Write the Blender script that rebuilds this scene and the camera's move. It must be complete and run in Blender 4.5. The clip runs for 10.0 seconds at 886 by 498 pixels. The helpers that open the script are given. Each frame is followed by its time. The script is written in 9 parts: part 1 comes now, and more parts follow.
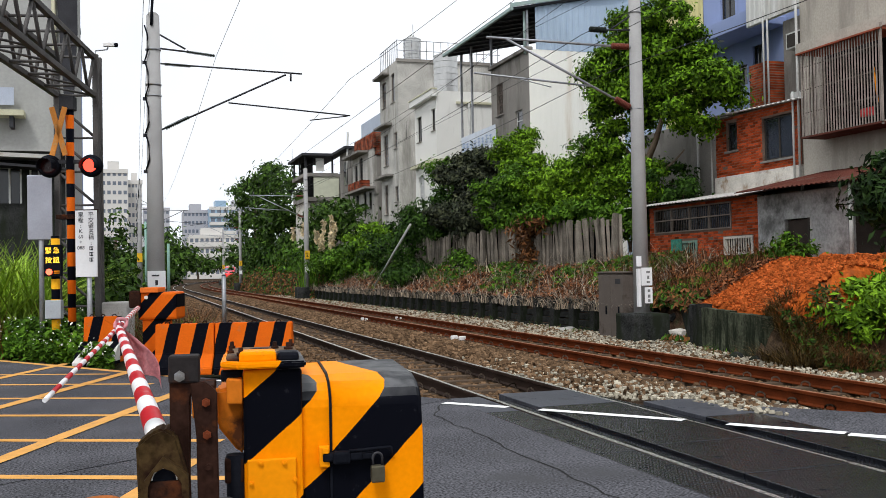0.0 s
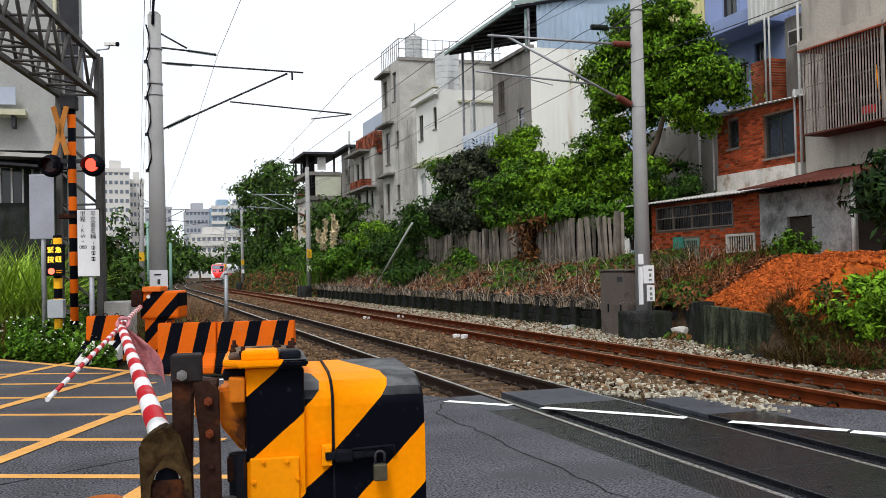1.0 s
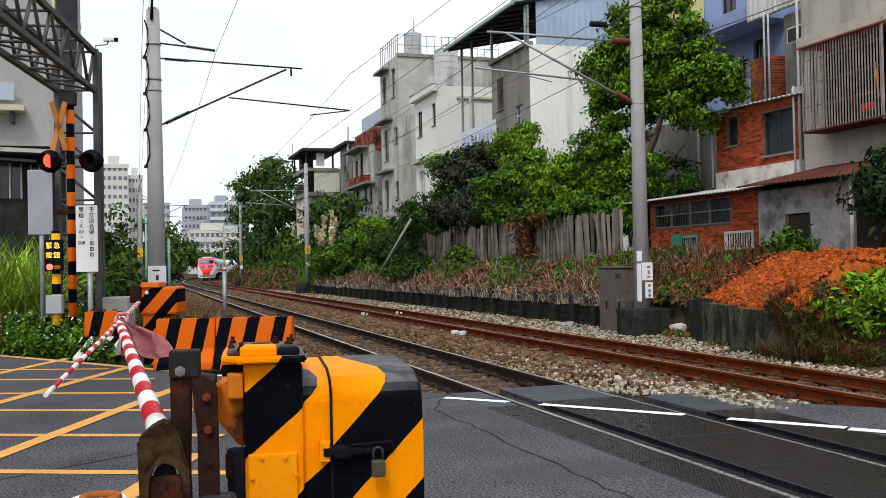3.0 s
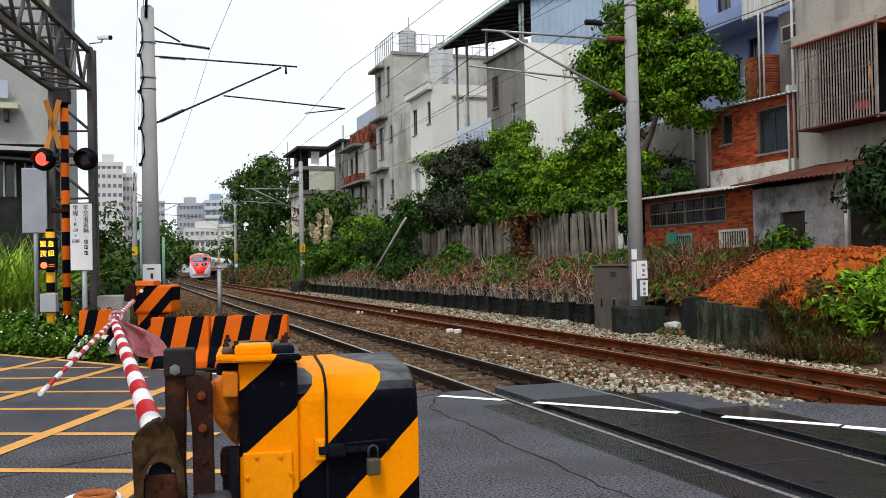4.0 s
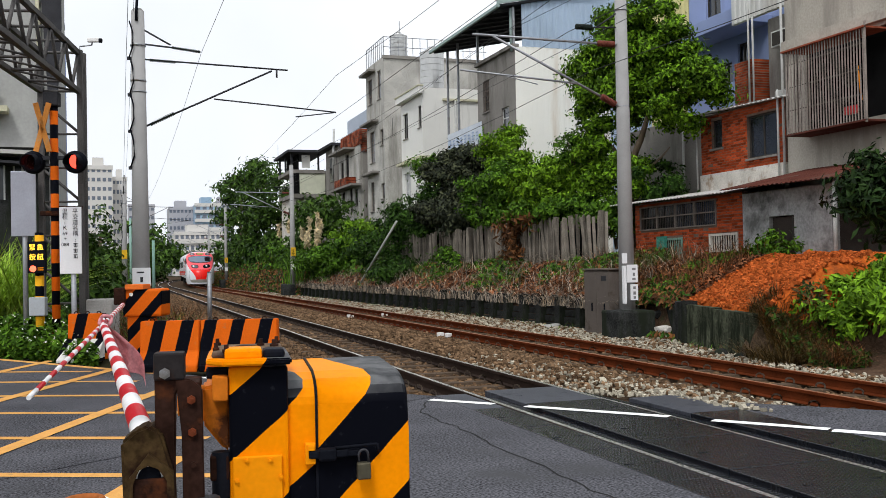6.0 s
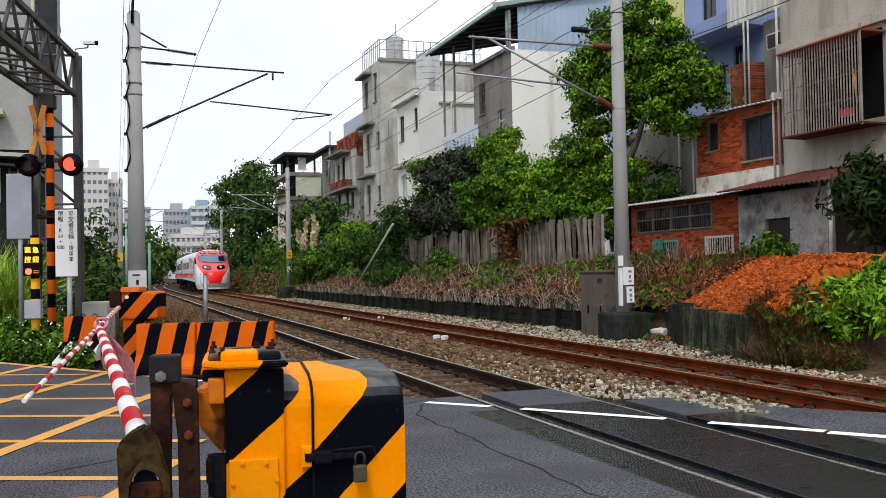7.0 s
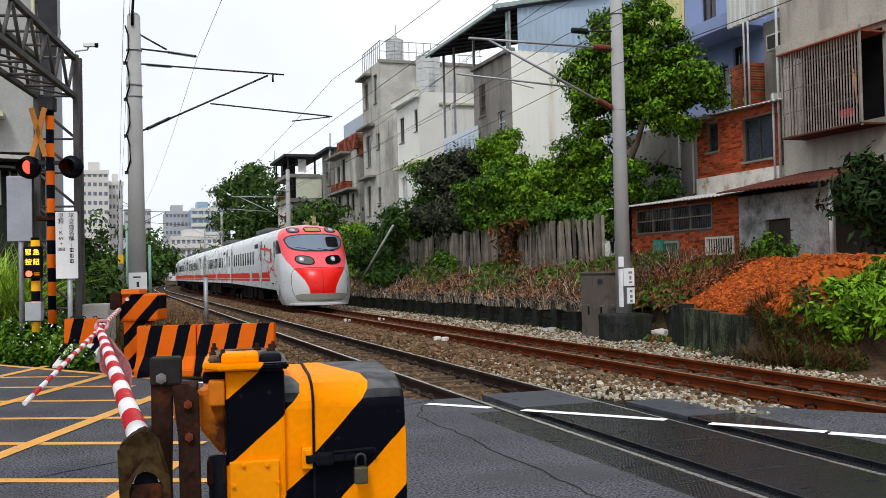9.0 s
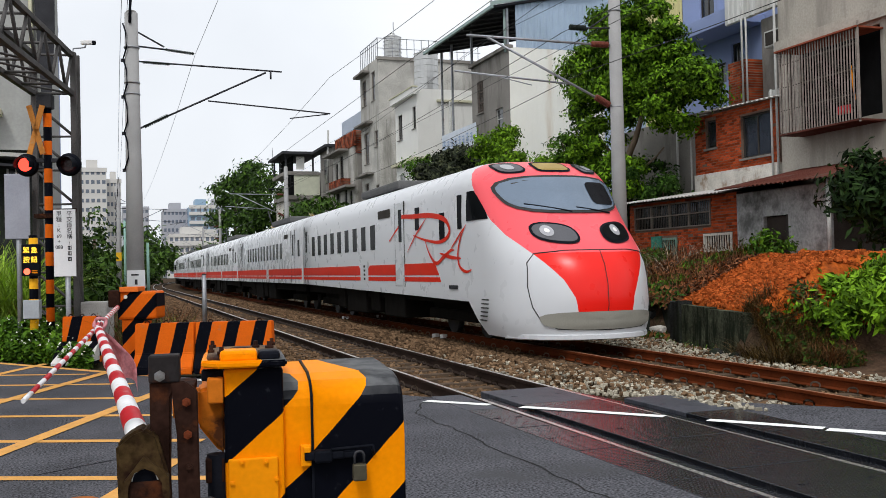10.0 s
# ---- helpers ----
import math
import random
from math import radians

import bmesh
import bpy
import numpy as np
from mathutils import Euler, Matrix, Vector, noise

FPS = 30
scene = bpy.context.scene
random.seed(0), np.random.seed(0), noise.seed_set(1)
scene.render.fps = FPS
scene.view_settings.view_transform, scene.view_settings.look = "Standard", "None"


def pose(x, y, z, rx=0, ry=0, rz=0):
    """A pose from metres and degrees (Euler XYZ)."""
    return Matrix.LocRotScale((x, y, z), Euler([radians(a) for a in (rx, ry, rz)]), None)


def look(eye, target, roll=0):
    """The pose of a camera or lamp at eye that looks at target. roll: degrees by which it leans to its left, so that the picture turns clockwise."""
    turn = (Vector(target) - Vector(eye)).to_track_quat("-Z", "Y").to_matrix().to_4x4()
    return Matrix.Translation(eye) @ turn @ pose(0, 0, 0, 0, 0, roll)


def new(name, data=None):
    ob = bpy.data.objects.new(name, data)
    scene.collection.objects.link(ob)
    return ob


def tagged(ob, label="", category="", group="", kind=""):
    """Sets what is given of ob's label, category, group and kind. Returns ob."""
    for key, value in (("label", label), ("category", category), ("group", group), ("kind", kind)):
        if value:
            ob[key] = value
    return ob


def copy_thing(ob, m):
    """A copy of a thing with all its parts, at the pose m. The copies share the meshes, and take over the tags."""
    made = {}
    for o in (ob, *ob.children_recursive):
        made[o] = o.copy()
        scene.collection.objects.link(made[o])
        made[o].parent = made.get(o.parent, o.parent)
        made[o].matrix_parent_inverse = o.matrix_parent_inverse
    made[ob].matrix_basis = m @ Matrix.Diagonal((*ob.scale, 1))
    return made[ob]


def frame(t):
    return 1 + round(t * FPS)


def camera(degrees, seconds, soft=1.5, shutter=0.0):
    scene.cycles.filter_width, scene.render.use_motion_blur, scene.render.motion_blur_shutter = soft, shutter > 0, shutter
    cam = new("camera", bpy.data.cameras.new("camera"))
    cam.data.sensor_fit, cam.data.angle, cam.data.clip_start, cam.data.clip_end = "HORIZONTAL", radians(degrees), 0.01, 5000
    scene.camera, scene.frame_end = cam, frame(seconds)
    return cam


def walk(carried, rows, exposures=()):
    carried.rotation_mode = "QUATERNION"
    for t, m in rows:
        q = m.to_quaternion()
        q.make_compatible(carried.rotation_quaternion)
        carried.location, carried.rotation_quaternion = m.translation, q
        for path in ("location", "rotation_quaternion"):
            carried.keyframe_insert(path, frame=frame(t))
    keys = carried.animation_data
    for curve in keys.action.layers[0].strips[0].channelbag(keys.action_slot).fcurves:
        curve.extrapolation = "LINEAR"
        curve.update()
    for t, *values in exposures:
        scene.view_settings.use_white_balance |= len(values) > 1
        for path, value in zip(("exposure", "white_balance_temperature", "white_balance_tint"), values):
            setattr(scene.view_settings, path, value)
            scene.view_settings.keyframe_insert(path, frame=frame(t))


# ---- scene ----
# camera: held in the hand, it only turns
EYE_Z = 1.45
cam = camera(49.0, 10.0, 0.55)
walk(cam, [
    (0.0, look((0, 0, 1.45), (3.1187, 9.4987, 1.6692), -1.146)),
    (0.5, look((0, 0, 1.45), (3.1055, 9.5032, 1.6647), -1.155)),
    (1.0, look((0, 0, 1.45), (3.1001, 9.5052, 1.6530), -1.290)),
    (1.5, look((0, 0, 1.45), (3.0995, 9.5056, 1.6401), -1.230)),
    (2.0, look((0, 0, 1.45), (3.1000, 9.5056, 1.6320), -1.179)),
    (2.5, look((0, 0, 1.45), (3.1028, 9.5048, 1.6261), -1.134)),
    (4.0, look((0, 0, 1.45), (3.1614, 9.4860, 1.5980), -1.173)),
    (4.5, look((0, 0, 1.45), (3.1942, 9.4750, 1.5985), -0.992)),
    (5.0, look((0, 0, 1.45), (3.2172, 9.4671, 1.6061), -0.953)),
    (5.5, look((0, 0, 1.45), (3.2315, 9.4620, 1.6190), -1.043)),
    (7.0, look((0, 0, 1.45), (3.2897, 9.4411, 1.6598), -1.160)),
    (7.5, look((0, 0, 1.45), (3.2830, 9.4433, 1.6652), -1.078)),
    (8.0, look((0, 0, 1.45), (3.2754, 9.4457, 1.6751), -1.084)),
    (8.5, look((0, 0, 1.45), (3.2832, 9.4429, 1.6788), -1.169)),
    (9.0, look((0, 0, 1.45), (3.2863, 9.4419, 1.6746), -1.279)),
    (9.5, look((0, 0, 1.45), (3.2949, 9.4393, 1.6602), -1.395)),
    (10.0, look((0, 0, 1.45), (3.3025, 9.4369, 1.6447), -1.378)),
], [(0.0, -0.12), (2.5, -0.14), (5.0, -0.2), (8.5, -0.2), (9.3, -0.24), (10.0, -0.32)])

# light: white overcast sky, a wide weak sun
world = bpy.data.worlds.new("world")
scene.world = world
world.use_nodes = True
wn = world.node_tree.nodes
wl = world.node_tree.links
sky = wn.new("ShaderNodeTexSky")
sky.sky_type = "NISHITA"
sky.sun_disc = False
sky.sun_elevation = radians(52)
sky.sun_rotation = radians(211)
sky.air_density, sky.dust_density, sky.ozone_density = 1.0, 6.0, 1.0
cloud_mix = wn.new("ShaderNodeMix")
cloud_mix.data_type = "RGBA"
cloud_noise = wn.new("ShaderNodeTexNoise")
cloud_noise.inputs["Scale"].default_value = 2.2
cloud_noise.inputs["Detail"].default_value = 6
cloud_ramp = wn.new("ShaderNodeValToRGB")
cloud_ramp.color_ramp.elements[0].position, cloud_ramp.color_ramp.elements[1].position = 0.30, 0.62
cloud_ramp.color_ramp.elements[0].color = (0.8, 0.8, 0.8, 1)
sky_coord = wn.new("ShaderNodeTexCoord")
wl.new(sky_coord.outputs["Generated"], cloud_noise.inputs["Vector"])
wl.new(cloud_noise.outputs["Fac"], cloud_ramp.inputs["Fac"])
wl.new(cloud_ramp.outputs["Color"], cloud_mix.inputs["Factor"])
wl.new(sky.outputs["Color"], cloud_mix.inputs["A"])
cloud_mix.inputs["B"].default_value = (11.3, 11.75, 12.4, 1)
wl.new(cloud_mix.outputs["Result"], wn["Background"].inputs["Color"])
wn["Background"].inputs["Strength"].default_value = 0.11
sun = new("sun", bpy.data.lights.new("sun", "SUN"))
sun.data.energy = 2.0
sun.data.angle = radians(12)
sun.data.color = (1.0, 0.995, 0.985)
sun.matrix_world = look((0, 0, 60), (24, 40, 0))


# ---------------------------------------------------------------- materials
def mat(name, color, rough=0.8, metal=0.0, vary=0.25, scale=3.0, fine=40.0, bump=0.2, stain=None, stain_scale=0.6,
        stain_at=0.55, streak=0.0, spec=0.025, island=0.0, obj_random=0.0, emit=None, strength=0.0, dist=0.01, stain_soft=0.12):
    """A surface with variation at two scales, optional stains, vertical streaks and fine relief."""
    m = bpy.data.materials.new(name)
    m.use_nodes = True
    n, l = m.node_tree.nodes, m.node_tree.links
    b = n["Principled BSDF"]
    b.inputs["Metallic"].default_value = metal
    b.inputs["Specular IOR Level"].default_value = spec
    tc = n.new("ShaderNodeTexCoord")
    big, small = n.new("ShaderNodeTexNoise"), n.new("ShaderNodeTexNoise")
    big.inputs["Scale"].default_value, small.inputs["Scale"].default_value = scale, fine
    big.inputs["Detail"].default_value, small.inputs["Detail"].default_value = 5, 3
    l.new(tc.outputs["Object"], big.inputs["Vector"])
    l.new(tc.outputs["Object"], small.inputs["Vector"])
    mixn = n.new("ShaderNodeMath")
    mixn.operation = "MULTIPLY_ADD"
    mixn.inputs[1].default_value = 0.45
    l.new(small.outputs["Fac"], mixn.inputs[0])
    half = n.new("ShaderNodeMath")
    half.operation = "MULTIPLY"
    half.inputs[1].default_value = 0.55
    l.new(big.outputs["Fac"], half.inputs[0])
    l.new(half.outputs[0], mixn.inputs[2])
    ramp = n.new("ShaderNodeValToRGB")
    e = ramp.color_ramp.elements
    e[0].position, e[1].position = 0.34, 0.66
    e[0].color = (*[max(0.0, c * (1 - vary)) for c in color], 1)
    e[1].color = (*[min(1.0, c * (1 + vary)) for c in color], 1)
    l.new(mixn.outputs[0], ramp.inputs["Fac"])
    out = ramp.outputs["Color"]
    if stain:
        sn = n.new("ShaderNodeTexNoise")
        sn.inputs["Scale"].default_value = stain_scale
        sn.inputs["Detail"].default_value = 8
        sn.inputs["Roughness"].default_value = 0.65
        if streak:
            mp = n.new("ShaderNodeMapping")
            mp.inputs["Scale"].default_value = (1, 1, streak)
            l.new(tc.outputs["Object"], mp.inputs["Vector"])
            l.new(mp.outputs["Vector"], sn.inputs["Vector"])
        else:
            l.new(tc.outputs["Object"], sn.inputs["Vector"])
        sr = n.new("ShaderNodeMapRange")
        sr.inputs["From Min"].default_value, sr.inputs["From Max"].default_value = stain_at, stain_at + stain_soft
        l.new(sn.outputs["Fac"], sr.inputs["Value"])
        mx = n.new("ShaderNodeMix")
        mx.data_type = "RGBA"
        mx.inputs["B"].default_value = (*stain, 1)
        l.new(sr.outputs["Result"], mx.inputs["Factor"])
        l.new(out, mx.inputs["A"])
        out = mx.outputs["Result"]
    if island or obj_random:
        src = n.new("ShaderNodeNewGeometry").outputs["Random Per Island"] if island else n.new("ShaderNodeObjectInfo").outputs["Random"]
        amount = island or obj_random
        mr = n.new("ShaderNodeMapRange")
        mr.inputs["To Min"].default_value, mr.inputs["To Max"].default_value = 1 - amount, 1 + amount
        l.new(src, mr.inputs["Value"])
        mul = n.new("ShaderNodeMix")
        mul.data_type, mul.blend_type = "RGBA", "MULTIPLY"
        mul.inputs["Factor"].default_value = 1
        l.new(out, mul.inputs["A"])
        l.new(mr.outputs["Result"], mul.inputs["B"])
        out = mul.outputs["Result"]
    l.new(out, b.inputs["Base Color"])
    rr = n.new("ShaderNodeMapRange")
    rr.inputs["To Min"].default_value, rr.inputs["To Max"].default_value = max(0.02, rough - 0.1), min(1, rough + 0.1)
    l.new(small.outputs["Fac"], rr.inputs["Value"])
    l.new(rr.outputs["Result"], b.inputs["Roughness"])
    if bump:
        bp = n.new("ShaderNodeBump")
        bp.inputs["Strength"].default_value, bp.inputs["Distance"].default_value = bump, dist
        l.new(mixn.outputs[0], bp.inputs["Height"])
        l.new(bp.outputs["Normal"], b.inputs["Normal"])
    if emit:
        b.inputs["Emission Color"].default_value = (*emit, 1)
        b.inputs["Emission Strength"].default_value = strength
    return m


M = {}
M["asphalt"] = mat("asphalt", (0.080, 0.080, 0.089), 0.85, vary=0.95, scale=1.1, fine=55, bump=1.0, stain=(0.07, 0.07, 0.075), stain_scale=0.5)
for node in M["asphalt"].node_tree.nodes:
    # coarse aggregate shows more than the broad patches
    if node.type == "MATH":
        node.inputs[1].default_value = 0.82 if node.operation == "MULTIPLY_ADD" else 0.18
M["soil"] = mat("soil", (0.045, 0.042, 0.022), 0.95, vary=0.5, scale=1.2, fine=18, bump=0.8, stain=(0.035, 0.05, 0.018), stain_scale=0.8, dist=0.05)
M["litter"] = mat("leaf_litter", (0.075, 0.046, 0.03), 0.95, vary=0.6, scale=2.5, fine=22, bump=1.0, stain=(0.05, 0.05, 0.025), stain_scale=1.2, dist=0.06)
M["ballast_bed"] = mat("ballast_bed", (0.062, 0.042, 0.027), 0.95, vary=0.6, scale=6, fine=30, bump=1.0, dist=0.05)
M["stone_brown"] = mat("rusty_ballast", (0.145, 0.090, 0.052), 0.9, vary=0.4, scale=4, fine=60, bump=0.3, island=0.55)
M["stone_pale"] = mat("pale_ballast", (0.36, 0.325, 0.255), 0.9, vary=0.3, scale=4, fine=60, bump=0.3, island=0.4)
M["rail_rust"] = mat("rusty_rail_steel", (0.095, 0.022, 0.007), 0.85, vary=0.35, scale=3, fine=60, bump=0.2)
M["rail_dark"] = mat("dark_rail_steel", (0.03, 0.02, 0.016), 0.6, vary=0.35, scale=3, fine=60, bump=0.2)
M["rail_top"] = mat("polished_rail_head", (0.62, 0.60, 0.56), 0.28, 0.9, vary=0.12, bump=0.03)
M["rail_top_rust"] = mat("worn_rail_head", (0.36, 0.16, 0.09), 0.4, 0.5, vary=0.2, bump=0.05)
M["sleeper"] = mat("sleeper_concrete", (0.085, 0.06, 0.042), 0.9, vary=0.35, bump=0.4)
M["concrete"] = mat("weathered_concrete", (0.36, 0.35, 0.33), 0.9, vary=0.2, scale=1.5, fine=35, bump=0.25, stain=(0.19, 0.185, 0.17), stain_scale=0.9, streak=0.25, stain_at=0.52)
M["concrete_dark"] = mat("mossy_dark_concrete", (0.034, 0.035, 0.034), 0.92, vary=0.75, scale=2.5, fine=30, bump=0.5, stain=(0.02, 0.024, 0.016), stain_scale=1.6, streak=0.3, stain_at=0.48, dist=0.03)
M["pole"] = mat("pole_concrete", (0.34, 0.335, 0.33), 0.85, vary=0.16, scale=1.6, fine=90, bump=0.25, stain=(0.24, 0.23, 0.22), stain_scale=2.0, streak=0.12)
M["orange"] = mat("orange_paint", (0.74, 0.17, 0.03), 0.6, vary=0.14, scale=3, fine=30, bump=0.12, stain=(0.38, 0.13, 0.05), stain_scale=3, stain_at=0.62)
M["yellow"] = mat("amber_yellow_paint", (0.93, 0.30, 0.004), 0.42, vary=0.08, scale=4, fine=50, bump=0.08, stain=(0.52, 0.24, 0.03), stain_scale=6, stain_at=0.66)
M["black"] = mat("black_paint", (0.008, 0.009, 0.013), 0.5, vary=0.4, scale=5, fine=60, bump=0.08, stain=(0.03, 0.03, 0.033), stain_scale=9, stain_at=0.63)
M["white_paint"] = mat("white_paint", (0.74, 0.73, 0.71), 0.6, vary=0.08, bump=0.08, stain=(0.45, 0.43, 0.4), stain_scale=3, stain_at=0.62)
M["red_paint"] = mat("red_paint", (0.55, 0.03, 0.035), 0.5, vary=0.12, bump=0.08)
M["rust"] = mat("rusted_steel", (0.030, 0.014, 0.010), 0.75, 0.15, vary=0.5, scale=5, fine=45, bump=0.45, stain=(0.085, 0.028, 0.012), stain_scale=6, stain_at=0.56)
M["dark_steel"] = mat("dark_steel", (0.05, 0.05, 0.055), 0.55, 0.5, vary=0.3, bump=0.1)
M["grey_steel"] = mat("galvanised_steel", (0.33, 0.34, 0.36), 0.5, 0.6, vary=0.2, scale=4, bump=0.1, stain=(0.2, 0.18, 0.16), stain_scale=3)
M["truss"] = mat("weathered_grey_truss_steel", (0.10, 0.095, 0.092), 0.65, 0.3, vary=0.35, scale=2, bump=0.15)


# ---------------------------------------------------------------- building helpers
def thing(name, place=(0, 0, 0), rz=0.0, label="", category="", group="", kind=""):
    ob = new(name)
    ob.empty_display_size = 0.2
    ob.matrix_world = pose(*place, 0, 0, rz)
    return tagged(ob, label, category, group, kind)


def part(name, bm, material, parent=None, label="", smooth=False):
    me = bpy.data.meshes.new(name)
    bm.to_mesh(me)
    bm.free()
    for mt in material if isinstance(material, (list, tuple)) else [material]:
        me.materials.append(mt)
    if smooth:
        me.polygons.foreach_set("use_smooth", [True] * len(me.polygons))
    ob = new(name, me)
    if parent:
        ob.parent = parent
    return tagged(ob, label)


def share(name, ob, m, parent):
    """Another object on the same mesh."""
    o = new(name, ob.data)
    o.parent = parent
    o.matrix_basis = m
    return o


def box(bm, x0, x1, y0, y1, z0, z1, bev=0.0, m=None, mi=0):
    r = bmesh.ops.create_cube(bm, size=1)
    vs = r["verts"]
    bmesh.ops.scale(bm, vec=(x1 - x0, y1 - y0, z1 - z0), verts=vs)
    bmesh.ops.translate(bm, vec=((x0 + x1) / 2, (y0 + y1) / 2, (z0 + z1) / 2), verts=vs)
    if m is not None:
        bmesh.ops.transform(bm, matrix=m, verts=vs)
    fs = {f for v in vs for f in v.link_faces}
    for f in fs:
        f.material_index = mi
    if bev:
        es = list({e for v in vs for e in v.link_edges})
        bmesh.ops.bevel(bm, geom=es, offset=bev, segments=2, profile=0.5, affect="EDGES")
    return bm


def boxm(*a, **k):
    return box(bmesh.new(), *a, **k)


def tube(bm, p0, p1, r0, r1=None, n=10, caps=True, mi=0):
    p0, p1 = Vector(p0), Vector(p1)
    r1 = r0 if r1 is None else r1
    d = p1 - p0
    r = bmesh.ops.create_cone(bm, cap_ends=caps, segments=n, radius1=r0, radius2=r1, depth=d.length)
    q = d.to_track_quat("Z", "Y").to_matrix().to_4x4()
    bmesh.ops.transform(bm, matrix=Matrix.Translation((p0 + p1) / 2) @ q, verts=r["verts"])
    for f in {f for v in r["verts"] for f in v.link_faces}:
        f.material_index = mi
        f.smooth = len(f.verts) == 4
    return bm


def tubem(*a, **k):
    return tube(bmesh.new(), *a, **k)


def prism(pts, axis_from, axis_to, axis="y", bm=None, mi=0):
    """A solid from an outline in the plane across axis; pts are the two other coordinates in order."""
    bm = bm or bmesh.new()

    def at(a, b, c):
        return {"x": (c, a, b), "y": (a, c, b), "z": (a, b, c)}[axis]
    lo = [bm.verts.new(at(a, b, axis_from)) for a, b in pts]
    hi = [bm.verts.new(at(a, b, axis_to)) for a, b in pts]
    fs = [bm.faces.new(lo), bm.faces.new(hi[::-1])]
    k = len(pts)
    for i in range(k):
        fs.append(bm.faces.new((lo[i], hi[i], hi[(i + 1) % k], lo[(i + 1) % k])))
    for f in fs:
        f.material_index = mi
    bmesh.ops.recalc_face_normals(bm, faces=fs)
    return bm


def sweep(pts, r, n=8, closed=False):
    """One round tube along points."""
    pts = [Vector(p) for p in pts]
    k = len(pts)
    bm = bmesh.new()
    rings = []
    for i, p in enumerate(pts):
        d = (pts[(i + 1) % k] - pts[i - 1]) if closed or 0 < i < k - 1 else (pts[1] - pts[0] if i == 0 else pts[-1] - pts[-2])
        side = d.cross(Vector((0, 0, 1)))
        side = side.normalized() if side.length > 1e-6 * d.length else Vector((1, 0, 0))
        up = side.cross(d).normalized()
        rings.append([bm.verts.new(p + (side * math.cos(2 * math.pi * j / n) + up * math.sin(2 * math.pi * j / n)) * r) for j in range(n)])
    for a, b in zip(rings, rings[1:] + (rings[:1] if closed else [])):
        for j in range(n):
            bm.faces.new((a[j], a[(j + 1) % n], b[(j + 1) % n], b[j])).smooth = True
    if not closed:
        bm.faces.new(rings[0][::-1])
        bm.faces.new(rings[-1])
    bmesh.ops.recalc_face_normals(bm, faces=bm.faces[:])
    return bm


def revolve(profile, n=24):
    """A round body from an outline of (radius, height), closed at both ends."""
    bm = bmesh.new()
    rings = [[bm.verts.new((r * math.cos(2 * math.pi * j / n), r * math.sin(2 * math.pi * j / n), z)) for j in range(n)] for r, z in profile]
    for a, b in zip(rings, rings[1:]):
        for j in range(n):
            bm.faces.new((a[j], a[(j + 1) % n], b[(j + 1) % n], b[j]))
    bm.faces.new(rings[0][::-1])
    bm.faces.new(rings[-1])
    return bm


def wire(name, pts, r, material, parent=None, label=""):
    """A cable along points."""
    return part(name, sweep(pts, r, 6), material, parent, label)


def track2(y):
    return 7.8 + 0.011 * y + (0.00068 * (y - 95) ** 2 if y > 95 else 0.0)


def track1(y):
    return track2(y) - 3.45


def heading(y):
    """Turn of the track at y, in degrees (clockwise seen from above is negative)."""
    return -math.degrees(math.atan(0.011 + (0.00136 * (y - 95) if y > 95 else 0.0)))


# ---------------------------------------------------------------- ground, road, tracks
ROAD_A, ROAD_D = Vector((-2.14, 19.16)), Vector((0.538, -0.843))


def wall_x(y):
    return max(11.6, track2(y) + 2.95) if y > 18 else max(10.35, 11.6 - 0.27 * (18 - y))


def ground_z(x, y):
    bumpy = 0.05 * noise.noise((x * 0.7, y * 0.7, 0)) + 0.03 * noise.noise((x * 2.3, y * 2.3, 4))
    w = wall_x(y)
    if x > w:
        up = min(1.5, 0.50 + (x - w) * 0.42)
        fade = max(0.0, min(1.0, (y - 13.0) / 1.3))
        fade *= 1.0 if y < 120 else max(0.25, 1 - (y - 120) / 120)
        return -0.3 + (up + 0.3) * fade + bumpy * (2.2 if x < 16 else 0.5)
    if x > 2.3:
        return -0.27 + bumpy * 0.3
    if x > 1.6:
        return -0.25 + (2.3 - x) / 0.7 * 0.17 + bumpy * 0.3
    past = (Vector((x, y)) - ROAD_A).dot(Vector((0.843, 0.538)))
    if past < 0.3:
        return -0.12
    return -0.08 + bumpy + min(0.45, max(0, (-x - 1.2) * 0.12)) * min(1, past / 3)


def steps(*runs):
    out = []
    for a, b, s in runs:
        k = max(1, round((b - a) / s))
        out += [a + (b - a) * i / k for i in range(k)]
    return out + [runs[-1][1]]


